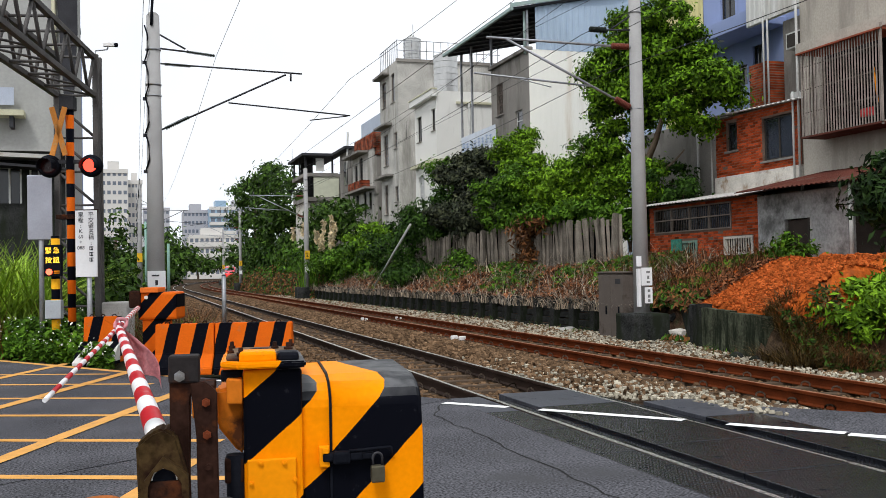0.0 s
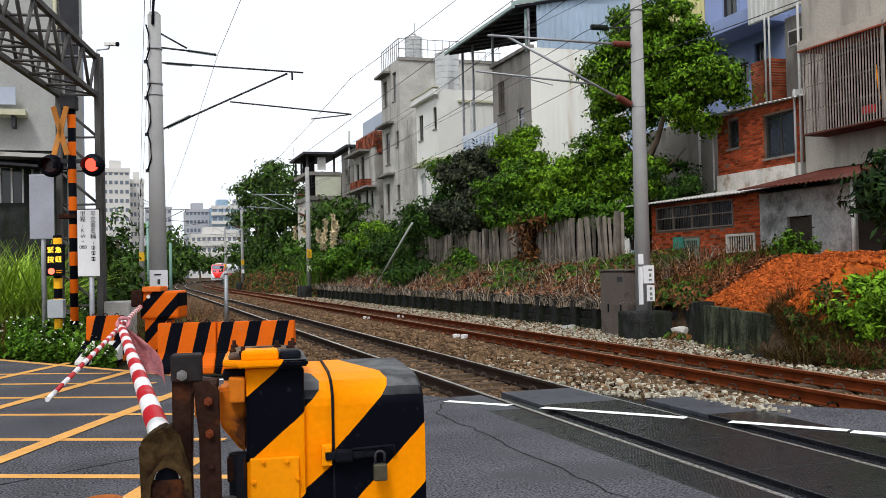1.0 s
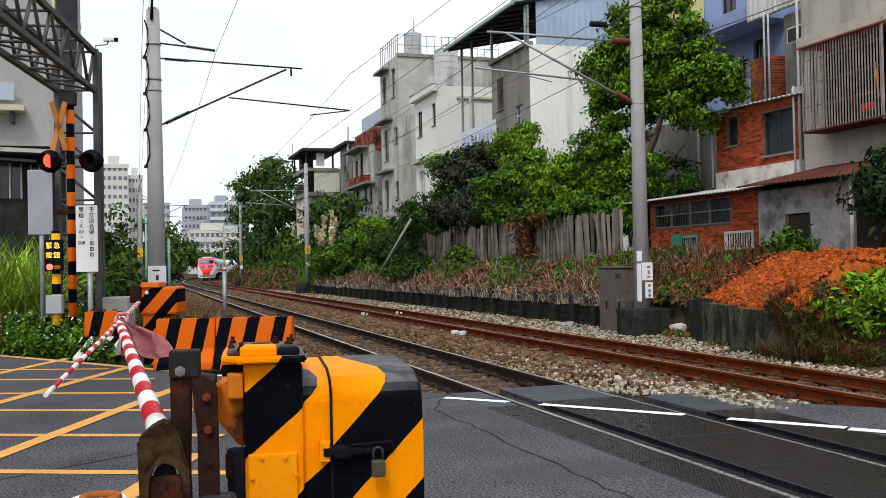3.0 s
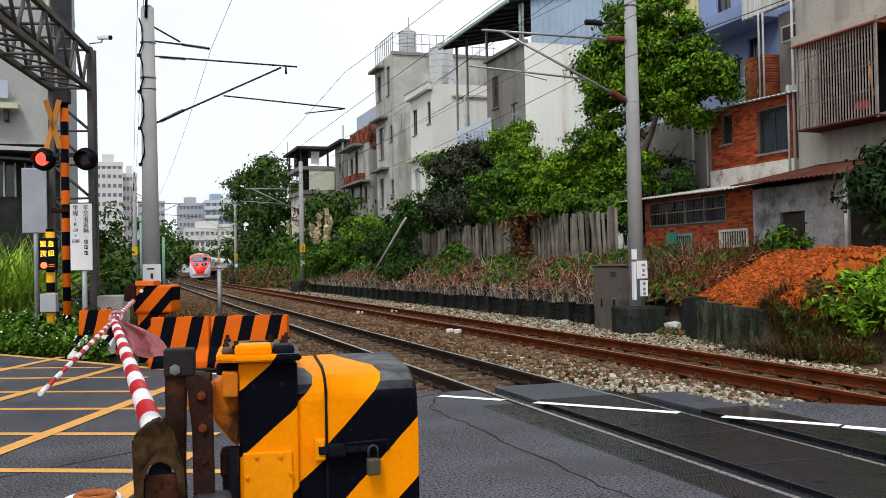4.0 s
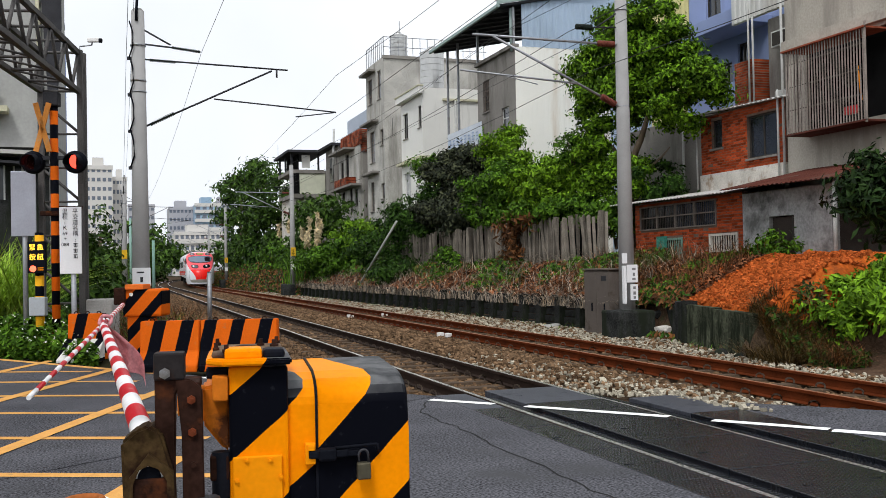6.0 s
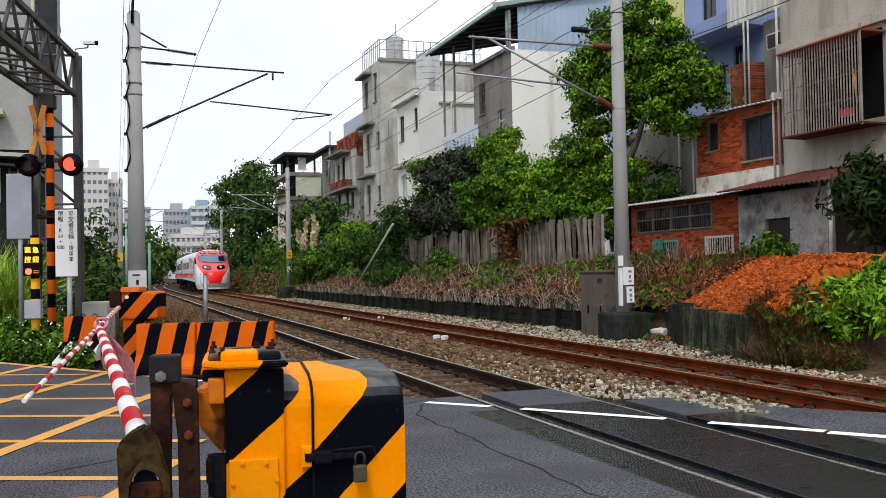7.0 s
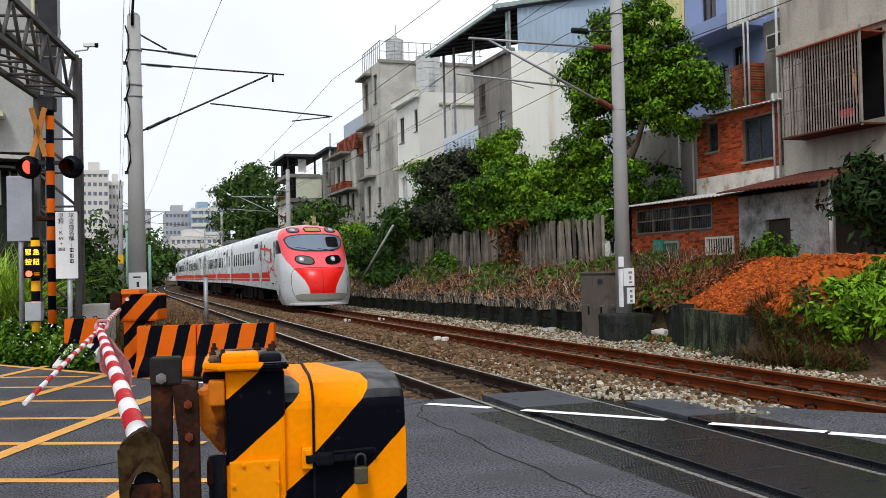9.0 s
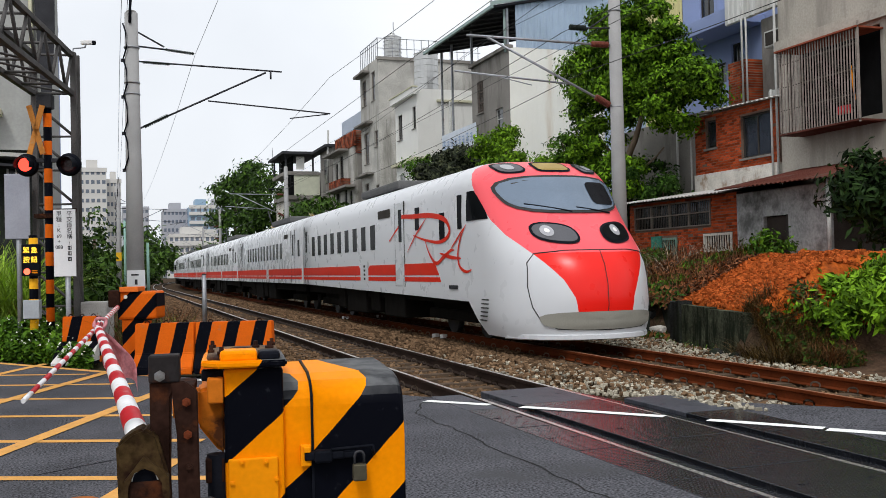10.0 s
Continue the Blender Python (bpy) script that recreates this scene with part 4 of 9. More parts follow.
def flashing_signal():
    """Striped post with crossbuck and two round signal heads, one of them lit."""
    s = thing("crossing_signal", (-0.88, 18.3, -0.1), -14, "black and orange banded level crossing signal post with two round lamps", "crossing signal")
    m = stripes("post_bands", ORA, BLK, (0, 0, 1), 0.485, 0.5, 0.06, stain=(0.3, 0.1, 0.03))
    bm = bmesh.new()
    tube(bm, (0, 0, 0), (0, 0, 4.55), 0.07, n=18)
    part("post", bm, m, s)
    part("cap", boxm(-0.16, 0.1, -0.1, 0.1, 4.5, 4.75, bev=0.02), M["dark_steel"], s)
    for sg in (1, -1):
        bm = boxm(-0.045, 0.045, -0.015, 0.015, -0.44, 0.44, bev=0.004, m=Matrix.Translation((-0.16, -0.12, 4.12)) @ Matrix.Rotation(radians(15 * sg), 4, "Y"))
        part("crossbuck_board", bm, M["crossbuck"], s, "faded orange crossbuck board")
    part("crossarm", boxm(-0.42, 0.42, -0.03, 0.03, 3.56, 3.63, bev=0.006), M["dark_steel"], s)
    for x, nm in ((-0.36, "unlit"), (0.36, "lit")):
        bm = bmesh.new()
        tube(bm, (x, -0.02, 3.52), (x, 0.05, 3.52), 0.20, n=28)
        tube(bm, (x, -0.05, 3.52), (x, -0.02, 3.52), 0.15, 0.20, n=28)
        head = part("signal_head", bm, M["black"], s)
        bm = bmesh.new()
        ring = []
        for k in range(15):
            a = math.pi * (-0.12 + 1.24 * k / 14)
            ring.append(((x + 0.145 * math.cos(a), 3.52 + 0.145 * math.sin(a)), (x + 0.135 * math.cos(a), 3.50 + 0.135 * math.sin(a))))
        for a, b in zip(ring, ring[1:]):
            q = [bm.verts.new((a[0][0], -0.05, a[0][1])), bm.verts.new((b[0][0], -0.05, b[0][1])), bm.verts.new((b[1][0], -0.30, b[1][1])), bm.verts.new((a[1][0], -0.30, a[1][1]))]
            bm.faces.new(q)
        bmesh.ops.remove_doubles(bm, verts=bm.verts[:], dist=0.001)
        bmesh.ops.solidify(bm, geom=bm.faces[:], thickness=0.006)
        part("hood", bm, M["black"], head)
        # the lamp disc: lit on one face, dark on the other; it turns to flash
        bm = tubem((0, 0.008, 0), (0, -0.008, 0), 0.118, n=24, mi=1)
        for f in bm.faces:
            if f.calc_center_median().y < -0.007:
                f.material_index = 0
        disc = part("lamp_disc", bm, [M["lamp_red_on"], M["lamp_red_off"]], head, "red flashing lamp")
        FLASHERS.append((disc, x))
    # lower gear on the post
    part("clamp", boxm(-0.22, 0.14, -0.12, 0.12, 2.58, 2.66, bev=0.01), M["rust"], s)
    return s


M["crossbuck"] = mat("faded_orange_board", (0.66, 0.26, 0.06), 0.7, vary=0.15, bump=0.1, stain=(0.45, 0.3, 0.15), stain_scale=5)
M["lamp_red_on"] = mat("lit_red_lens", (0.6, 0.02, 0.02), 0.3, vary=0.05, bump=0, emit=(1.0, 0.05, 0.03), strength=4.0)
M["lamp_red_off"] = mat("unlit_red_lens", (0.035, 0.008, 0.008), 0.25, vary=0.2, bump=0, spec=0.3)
signal = flashing_signal()


def letter_bars(parent, rows, y, material, name="lettering"):
    """Unreadable writing as plain bars; rows of (x, z, width, height)."""
    bm = bmesh.new()
    for x, z, w, h in rows:
        box(bm, x - w / 2, x + w / 2, y - 0.004, y, z - h / 2, z + h / 2)
    return part(name, bm, material, parent)


def text(parent, body, x, y, z, size, material, name="lettering"):
    cu = bpy.data.curves.new(name, "FONT")
    cu.body = body
    cu.size, cu.extrude, cu.align_x, cu.align_y = size, 0.002, "CENTER", "CENTER"
    cu.materials.append(material)
    tmp = bpy.data.objects.new(name, cu)
    scene.collection.objects.link(tmp)
    dg = bpy.context.evaluated_depsgraph_get()
    me = bpy.data.meshes.new_from_object(tmp.evaluated_get(dg))
    bpy.data.objects.remove(tmp)
    o = new(name, me)
    o.parent = parent
    o.matrix_basis = pose(x, y, z, 90, 0, 0)
    return o


def name_board():
    b = thing("crossing_name_board", (-0.62, 18.05, 0), -14, "white upright sign board with black lettering by the crossing post", "sign board")
    part("board", boxm(-0.185, 0.185, -0.012, 0.012, 1.46, 2.62, bev=0.004), M["sign_white"], b)
    part("post", tubem((0.03, 0.05, -0.1), (0.03, 0.05, 1.75), 0.045, n=12), M["grey_steel"], b)
    part("frame", boxm(-0.2, 0.2, 0.012, 0.04, 2.58, 2.64), M["rust"], b)
    for i, ch in enumerate("平交道名稱"):
        text(b, ch, 0.085, -0.014, 2.54 - i * 0.098, 0.10, M["black"])
    for i, ch in enumerate("里程"):
        text(b, ch, -0.09, -0.014, 2.54 - i * 0.098, 0.10, M["black"])
    rows = [(0.085, 2.05, 0.012, 0.012), (0.085, 2.02, 0.012, 0.012), (-0.09, 2.355, 0.012, 0.012), (-0.09, 2.325, 0.012, 0.012)]
    for i in range(3):
        z = 1.955 - i * 0.098
        rows += [(0.085, z + 0.028, 0.07, 0.011), (0.085, z, 0.012, 0.07), (0.085, z - 0.025, 0.06, 0.011), (0.06, z, 0.010, 0.05), (0.11, z - 0.01, 0.010, 0.05)]
    letter_bars(b, rows, -0.013, M["black"])
    text(b, "K", -0.09, -0.014, 2.255, 0.10, M["black"])
    text(b, "69", -0.09, -0.014, 2.155, 0.085, M["black"])
    text(b, "+", -0.09, -0.014, 2.065, 0.09, M["black"])
    text(b, "088", -0.09, -0.014, 1.965, 0.085, M["black"])


M["sign_white"] = mat("white_enamel", (0.78, 0.78, 0.79), 0.5, vary=0.05, bump=0.04, stain=(0.55, 0.53, 0.5), stain_scale=2.5, stain_at=0.64)
name_board()


def led_post():
    s = thing("warning_post", (-1.16, 18.6, -0.1), -14, "black and yellow banded post with a lit train warning display", "warning post")
    m = stripes("warn_bands", (0.85, 0.42, 0.02), BLK, (0, 0, 1), 0.36, 0.5, 0.1)
    part("post", tubem((0, 0, 0), (0, 0, 2.3), 0.075, n=16), m, s)
    case = part("display_case", boxm(-0.155, 0.155, -0.16, -0.07, 1.58, 2.14, bev=0.012), M["black"], s)
    amber = mat("amber_led", (0.8, 0.45, 0.02), 0.5, bump=0, emit=(1.0, 0.6, 0.06), strength=2.2)
    for ch, x, z in (("緊", -0.07, 2.03), ("急", 0.065, 2.03), ("按", -0.07, 1.86), ("鈕", 0.065, 1.86)):
        text(case, ch, x, -0.164, z, 0.12, amber, "display_character")
    part("lamp", tubem((-0.06, -0.16, 1.66), (-0.06, -0.175, 1.66), 0.055, n=18), mat("small_red_lamp", (0.7, 0.05, 0.03), 0.4, bump=0, emit=(1, 0.12, 0.06), strength=3.5), case, "lit red lamp")
    part("arrow_bar", boxm(0.02, 0.12, -0.166, -0.161, 1.63, 1.645), M["yellow"], case)
    part("arrow_bar", boxm(0.02, 0.12, -0.166, -0.161, 1.665, 1.68), M["yellow"], case)
    part("junction_box", boxm(-0.15, 0.13, -0.14, 0.02, 0.83, 1.16, bev=0.015), M["grey_box"], s, "grey junction box")


M["grey_box"] = mat("pale_grey_box", (0.38, 0.41, 0.44), 0.6, vary=0.1, bump=0.05, stain=(0.25, 0.25, 0.25), stain_scale=4)
led_post()


def road_sign_back():
    s = thing("road_sign", (-1.42, 19.0, -0.1), -14, "road sign seen from its plain grey back on a steel post", "road sign")
    part("post", tubem((0, 0, 0), (0.0, 0, 3.4), 0.045, n=12), M["grey_steel"], s)
    part("plate", boxm(-0.22, 0.22, -0.07, -0.05, 2.25, 3.42, bev=0.01), M["sign_back"], s)
    for z in (2.45, 2.8, 3.15):
        part("clip", boxm(-0.06, 0.06, -0.05, 0.05, z, z + 0.05), M["grey_steel"], s)


M["sign_back"] = mat("dull_aluminium", (0.36, 0.37, 0.42), 0.5, 0.4, vary=0.12, bump=0.04)
road_sign_back()

# slim steel post by the near track and short white marker post
o = thing("marker_post", (3.0, 31.5, -0.2), 0, "slim grey steel post beside the near track", "post")
part("pole", tubem((0, 0, -0.2), (0, 0, 1.62), 0.07, n=12), M["grey_steel"], o)
part("cap", tubem((0, 0, 1.62), (0, 0, 1.65), 0.075, 0.05, n=12), M["dark_steel"], o)
o = thing("marker_post", (13.052, 99.538, -0.25), 0, "short white marker post on the bank", "post")
part("pole", boxm(-0.09, 0.09, -0.09, 0.09, -0.1, 1.5, bev=0.02), M["white_paint"], o)
part("head", boxm(-0.14, 0.14, -0.12, 0.12, 1.4, 1.75, bev=0.02), M["grey_steel"], o)


def cabinet():
    c = thing("trackside_cabinet", (11.0, 20.75, -0.3), 0, "brown-grey steel trackside cabinet on the embankment foot", "equipment cabinet")
    part("body", boxm(0.0, 0.55, -0.62, 0.62, 0.0, 1.6, bev=0.012), M["cabinet"], c)
    for y in (-0.31, 0.31):
        d = part("door", boxm(-0.02, 0.0, y - 0.30, y + 0.30, 0.08, 1.55, bev=0.006), M["cabinet"], c)
        part("handle", boxm(-0.045, -0.02, y - 0.12, y - 0.08, 0.62, 0.82, bev=0.006), M["black"], d)
    part("nameplate", boxm(-0.024, -0.02, -0.5, -0.25, 1.35, 1.47), M["dark_steel"], c)
    part("front_skin", boxm(0.02, 0.53, -0.64, -0.62, 0.05, 1.55, bev=0.005), M["cabinet"], c)
    part("lid", boxm(-0.04, 0.58, -0.66, 0.66, 1.6, 1.64, bev=0.008), M["cabinet"], c)


M["cabinet"] = mat("brown_grey_enamel", (0.125, 0.105, 0.092), 0.55, 0.1, vary=0.15, scale=2, bump=0.06, stain=(0.075, 0.06, 0.05), stain_scale=2)
cabinet()


# ---------------------------------------------------------------- houses along the embankment
M["cement"] = mat("stained_cement_render", (0.235, 0.22, 0.20), 0.92, vary=0.2, scale=0.9, fine=20, bump=0.2, stain=(0.15, 0.14, 0.125), stain_scale=0.7, streak=0.3, stain_at=0.5)
M["cement_pale"] = mat("pale_cement_render", (0.44, 0.425, 0.39), 0.92, vary=0.28, scale=1.1, fine=14, bump=0.2, stain=(0.25, 0.24, 0.215), stain_scale=0.8, streak=0.16, stain_at=0.54)
M["plaster_white"] = mat("white_house_paint", (0.72, 0.71, 0.67), 0.8, vary=0.07, scale=0.7, bump=0.08, stain=(0.52, 0.51, 0.47), stain_scale=0.9, streak=0.14, stain_at=0.60)
M["plaster_grey"] = mat("mottled_grey_plaster", (0.36, 0.36, 0.355), 0.9, vary=0.35, scale=1.6, fine=15, bump=0.3, stain=(0.13, 0.13, 0.125), stain_scale=0.9, stain_at=0.52)
M["blue_wall"] = mat("lavender_blue_paint", (0.27, 0.33, 0.53), 0.8, vary=0.08, scale=0.8, bump=0.08, stain=(0.24, 0.285, 0.43), stain_scale=0.7, streak=0.2, stain_at=0.58)
M["cream_sheet"] = mat("cream_corrugated_sheet", (0.86, 0.84, 0.77), 0.6, 0.0, vary=0.05, scale=0.6, bump=0.05, stain=(0.50, 0.36, 0.22), stain_scale=0.55, streak=0.12, stain_at=0.55, stain_soft=0.25)
M["blue_sheet"] = mat("blue_grey_sheet", (0.38, 0.47, 0.58), 0.5, 0.05, vary=0.1, scale=0.8, bump=0.05, stain=(0.31, 0.38, 0.47), stain_scale=0.6, streak=0.15)
M["yellow_sheet"] = mat("pale_yellow_sheet", (0.60, 0.55, 0.27), 0.6, vary=0.1, scale=0.8, bump=0.05)
M["white_sheet"] = mat("white_corrugated_sheet", (0.58, 0.58, 0.56), 0.6, vary=0.1, scale=0.8, bump=0.05, stain=(0.4, 0.38, 0.34), stain_scale=0.8, streak=0.2)
M["rust_sheet"] = mat("rust_red_sheet", (0.10, 0.035, 0.026), 0.8, vary=0.35, scale=1.5, bump=0.2, stain=(0.10, 0.07, 0.06), stain_scale=1.2)
M["dark_sheet"] = mat("dark_roof_sheet", (0.045, 0.045, 0.05), 0.7, vary=0.3, bump=0.1)
M["glass_dark"] = mat("dark_window_glass", (0.020, 0.024, 0.028), 0.12, vary=0.3, scale=0.8, bump=0.0, spec=0.5)
M["frame_dark"] = mat("dark_window_frame", (0.05, 0.045, 0.04), 0.6, vary=0.2, bump=0.05)
M["frame_white"] = mat("white_window_frame", (0.55, 0.55, 0.53), 0.6, vary=0.1, bump=0.05)
M["bars"] = mat("weathered_iron_bars", (0.10, 0.082, 0.07), 0.75, 0.1, vary=0.35, scale=3, bump=0.2, stain=(0.2, 0.18, 0.16), stain_scale=5)
# near-black that paints in shade behind openings, under roofs and in gaps
M["painted_shade"] = mat("painted_shade_black", (0.008, 0.008, 0.008), 0.9, vary=0.3)
M["tank_steel"] = mat("stainless_tank", (0.50, 0.50, 0.49), 0.34, 0.7, vary=0.12, bump=0.05)
M["pipe_white"] = mat("white_plastic_pipe", (0.44, 0.44, 0.42), 0.5, vary=0.2, bump=0.03, stain=(0.3, 0.29, 0.27), stain_scale=1.5)


def brick_mat(name, c1, c2, mortar):
    m = mat(name, c1, 0.9, bump=0.0)
    n, l = m.node_tree.nodes, m.node_tree.links
    tc, mp = n.new("ShaderNodeTexCoord"), n.new("ShaderNodeMapping")
    mp.inputs["Rotation"].default_value = (0, radians(-90), radians(-90))
    sep, comb = n.new("ShaderNodeSeparateXYZ"), n.new("ShaderNodeCombineXYZ")
    l.new(tc.outputs["Object"], sep.inputs[0])
    l.new(sep.outputs["Y"], comb.inputs["X"])
    l.new(sep.outputs["Z"], comb.inputs["Y"])
    br = n.new("ShaderNodeTexBrick")
    br.inputs["Scale"].default_value = 1.0
    br.inputs["Brick Width"].default_value, br.inputs["Row Height"].default_value = 0.23, 0.075
    br.inputs["Mortar Size"].default_value = 0.013
    br.inputs["Color1"].default_value, br.inputs["Color2"].default_value, br.inputs["Mortar"].default_value = (*c1, 1), (*c2, 1), (*mortar, 1)
    wob = n.new("ShaderNodeTexNoise")
    wob.inputs["Scale"].default_value = 7
    l.new(tc.outputs["Object"], wob.inputs["Vector"])
    add = n.new("ShaderNodeMix")
    add.data_type = "VECTOR"
    add.inputs["Factor"].default_value = 0.02
    l.new(comb.outputs[0], add.inputs[4])
    l.new(wob.outputs["Color"], add.inputs[5])
    l.new(add.outputs[1], br.inputs["Vector"])
    st = n.new("ShaderNodeTexNoise")
    st.inputs["Scale"].default_value, st.inputs["Detail"].default_value = 1.6, 7
    l.new(tc.outputs["Object"], st.inputs["Vector"])
    ramp = n.new("ShaderNodeValToRGB")
    ramp.color_ramp.elements[0].position, ramp.color_ramp.elements[1].position = 0.36, 0.66
    ramp.color_ramp.elements[0].color, ramp.color_ramp.elements[1].color = (0.35, 0.33, 0.33, 1), (1.2, 1.15, 1.1, 1)
    l.new(st.outputs["Fac"], ramp.inputs["Fac"])
    mul = n.new("ShaderNodeMix")
    mul.data_type, mul.blend_type = "RGBA", "MULTIPLY"
    mul.inputs["Factor"].default_value = 1
    l.new(br.outputs["Color"], mul.inputs["A"])
    l.new(ramp.outputs["Color"], mul.inputs["B"])
    b = n["Principled BSDF"]
    l.new(mul.outputs["Result"], b.inputs["Base Color"])
    bp = n.new("ShaderNodeBump")
    bp.inputs["Strength"].default_value, bp.inputs["Distance"].default_value = 0.8, 0.02
    bp.invert = True
    l.new(br.outputs["Fac"], bp.inputs["Height"])
    l.new(bp.outputs["Normal"], b.inputs["Normal"])
    return m


M["brick"] = brick_mat("red_brick", (0.46, 0.085, 0.028), (0.17, 0.028, 0.013), (0.21, 0.145, 0.11))


def wall_x_open(x, t, y0, y1, z0, z1, openings=(), bm=None):
    """A wall in the plane x, t thick, with openings (ya, yb, za, zb) that go through it."""
    bm = bm or bmesh.new()
    ys = sorted({y0, y1, *[v for o in openings for v in o[:2]]})
    zs = sorted({z0, z1, *[v for o in openings for v in o[2:]]})
    for a, b in zip(ys, ys[1:]):
        for c, d in zip(zs, zs[1:]):
            ym, zm = (a + b) / 2, (c + d) / 2
            if any(o[0] < ym < o[1] and o[2] < zm < o[3] for o in openings):
                continue
            box(bm, x, x + t, a, b, c, d)
    bmesh.ops.remove_doubles(bm, verts=bm.verts[:], dist=0.0005)
    return bm


def window_x(parent, x, y0, y1, z0, z1, frame_m, mull=1, rail=0, sill=True, bars=0, glass=None):
    """A recessed window in a wall of the plane x: frame, panes, sill, and iron bars where it has them."""
    w = thing("window")
    w.parent = parent
    d = 0.08
    bm = bmesh.new()
    f = 0.05
    box(bm, x + d, x + d + 0.05, y0, y0 + f, z0, z1)
    box(bm, x + d, x + d + 0.05, y1 - f, y1, z0, z1)
    box(bm, x + d, x + d + 0.05, y0 + f, y1 - f, z0, z0 + f)
    box(bm, x + d, x + d + 0.05, y0 + f, y1 - f, z1 - f, z1)
    for i in range(mull):
        y = y0 + (y1 - y0) * (i + 1) / (mull + 1)
        box(bm, x + d, x + d + 0.05, y - 0.025, y + 0.025, z0 + f, z1 - f)
    for i in range(rail):
        z = z0 + (z1 - z0) * (i + 1) / (rail + 1)
        box(bm, x + d + 0.002, x + d + 0.048, y0 + f, y1 - f, z - 0.02, z + 0.02)
    part("frame", bm, frame_m, w)
    for i in range(mull + 1):
        ya = y0 + (y1 - y0) * i / (mull + 1) + 0.02
        yb = y0 + (y1 - y0) * (i + 1) / (mull + 1) - 0.02
        part("pane", boxm(x + d + 0.02 + 0.008 * (i % 2), x + d + 0.032 + 0.008 * (i % 2), ya, yb, z0 + 0.02, z1 - 0.02), glass or M["glass_dark"], w)
    if sill:
        part("sill", boxm(x - 0.06, x + d, y0 - 0.06, y1 + 0.06, z0 - 0.06, z0 - 0.002, bev=0.008), M["cement"], w)
    if bars:
        bm = bmesh.new()
        for i in range(bars):
            y = y0 + (y1 - y0) * (i + 0.5) / bars
            box(bm, x + 0.0, x + 0.02, y - 0.012, y + 0.012, z0, z1)
        for z in (z0 + 0.03, (z0 + z1) / 2, z1 - 0.03):
            box(bm, x - 0.006, x + 0.014, y0, y1, z - 0.012, z + 0.012)
        part("window_grille", bm, M["bars"], w)
    return w


def corrugated(parent, name, a, b, c, material, pitch=0.25, depth=0.035, t=0.01, thick_dir=None):
    """A ribbed sheet spanned from corner a along (b - a), which the ribs cross, and (c - a), along which they run."""
    a, b, c = Vector(a), Vector(b), Vector(c)
    u, v = b - a, c - a
    nrm = u.cross(v).normalized()
    k = max(2, int(u.length / pitch))
    bm = bmesh.new()
    pts = [a + u * ((i + f) / k) + nrm * (hh * depth) for i in range(k) for f, hh in ((0.0, 0), (0.35, 0), (0.5, 1), (0.85, 1))] + [b]
    rows = [[bm.verts.new(p + nrm * o + w) for p in pts] for o in (0.0, t) for w in (Vector((0, 0, 0)), v)]
    for i in range(len(pts) - 1):
        bm.faces.new((rows[0][i], rows[1][i], rows[1][i + 1], rows[0][i + 1]))
        bm.faces.new((rows[2][i], rows[2][i + 1], rows[3][i + 1], rows[3][i]))
        bm.faces.new((rows[0][i], rows[0][i + 1], rows[2][i + 1], rows[2][i]))
        bm.faces.new((rows[1][i], rows[3][i], rows[3][i + 1], rows[1][i + 1]))
    return part(name, bm, material, parent)


def house(label, category="house"):
    return thing("house", (0, 0, 0), 0, label, category, "houses along the embankment")


def shell(h, x0, x1, y0, y1, z0, z1, front, end, openings=(), roof=None, t=0.22):
    """Front wall with openings, end walls, back wall and roof slab, each a part."""
    part("front_wall", wall_x_open(x0, t, y0, y1, z0, z1, openings), front, h)
    part("end_wall", boxm(x0 + t, x1, y0, y0 + t, z0, z1), end, h)
    part("end_wall", boxm(x0 + t, x1, y1 - t, y1, z0, z1), end, h)
    part("back_wall", boxm(x1 - t, x1, y0 + t, y1 - t, z0, z1), end, h)
    part("roof", boxm(x0 + t, x1 - t, y0 + t, y1 - t, z1 - 0.35, z1 - 0.15), roof or M["cement"], h)
    if openings:
        # near-black sheet behind the openings, the rooms' shade as colour
        part("interior", boxm(x0 + t + 0.7, x0 + t + 0.75, y0 + t, y1 - t, z0, z1 - 0.4), M["painted_shade"], h)


BRICK_L, BRICK_H, JOINT = 0.215, 0.062, 0.013
M["mortar"] = mat("dark_lime_mortar", (0.16, 0.11, 0.085), 0.95, vary=0.35, scale=3, bump=0.3, stain=(0.07, 0.05, 0.04), stain_scale=1.5)
M["brick_piece"] = mat("fired_red_brick", (0.35, 0.062, 0.020), 0.9, vary=0.3, scale=2.2, fine=40, bump=0.3, stain=(0.12, 0.035, 0.02), stain_scale=1.6, stain_at=0.52, obj_random=0.5)
M["brick_rest"] = mat("fired_red_bricks", (0.35, 0.062, 0.020), 0.9, vary=0.3, scale=2.2, fine=40, bump=0.3, stain=(0.12, 0.035, 0.02), stain_scale=1.6, stain_at=0.52, island=0.5)
BRICK_WALLS = []


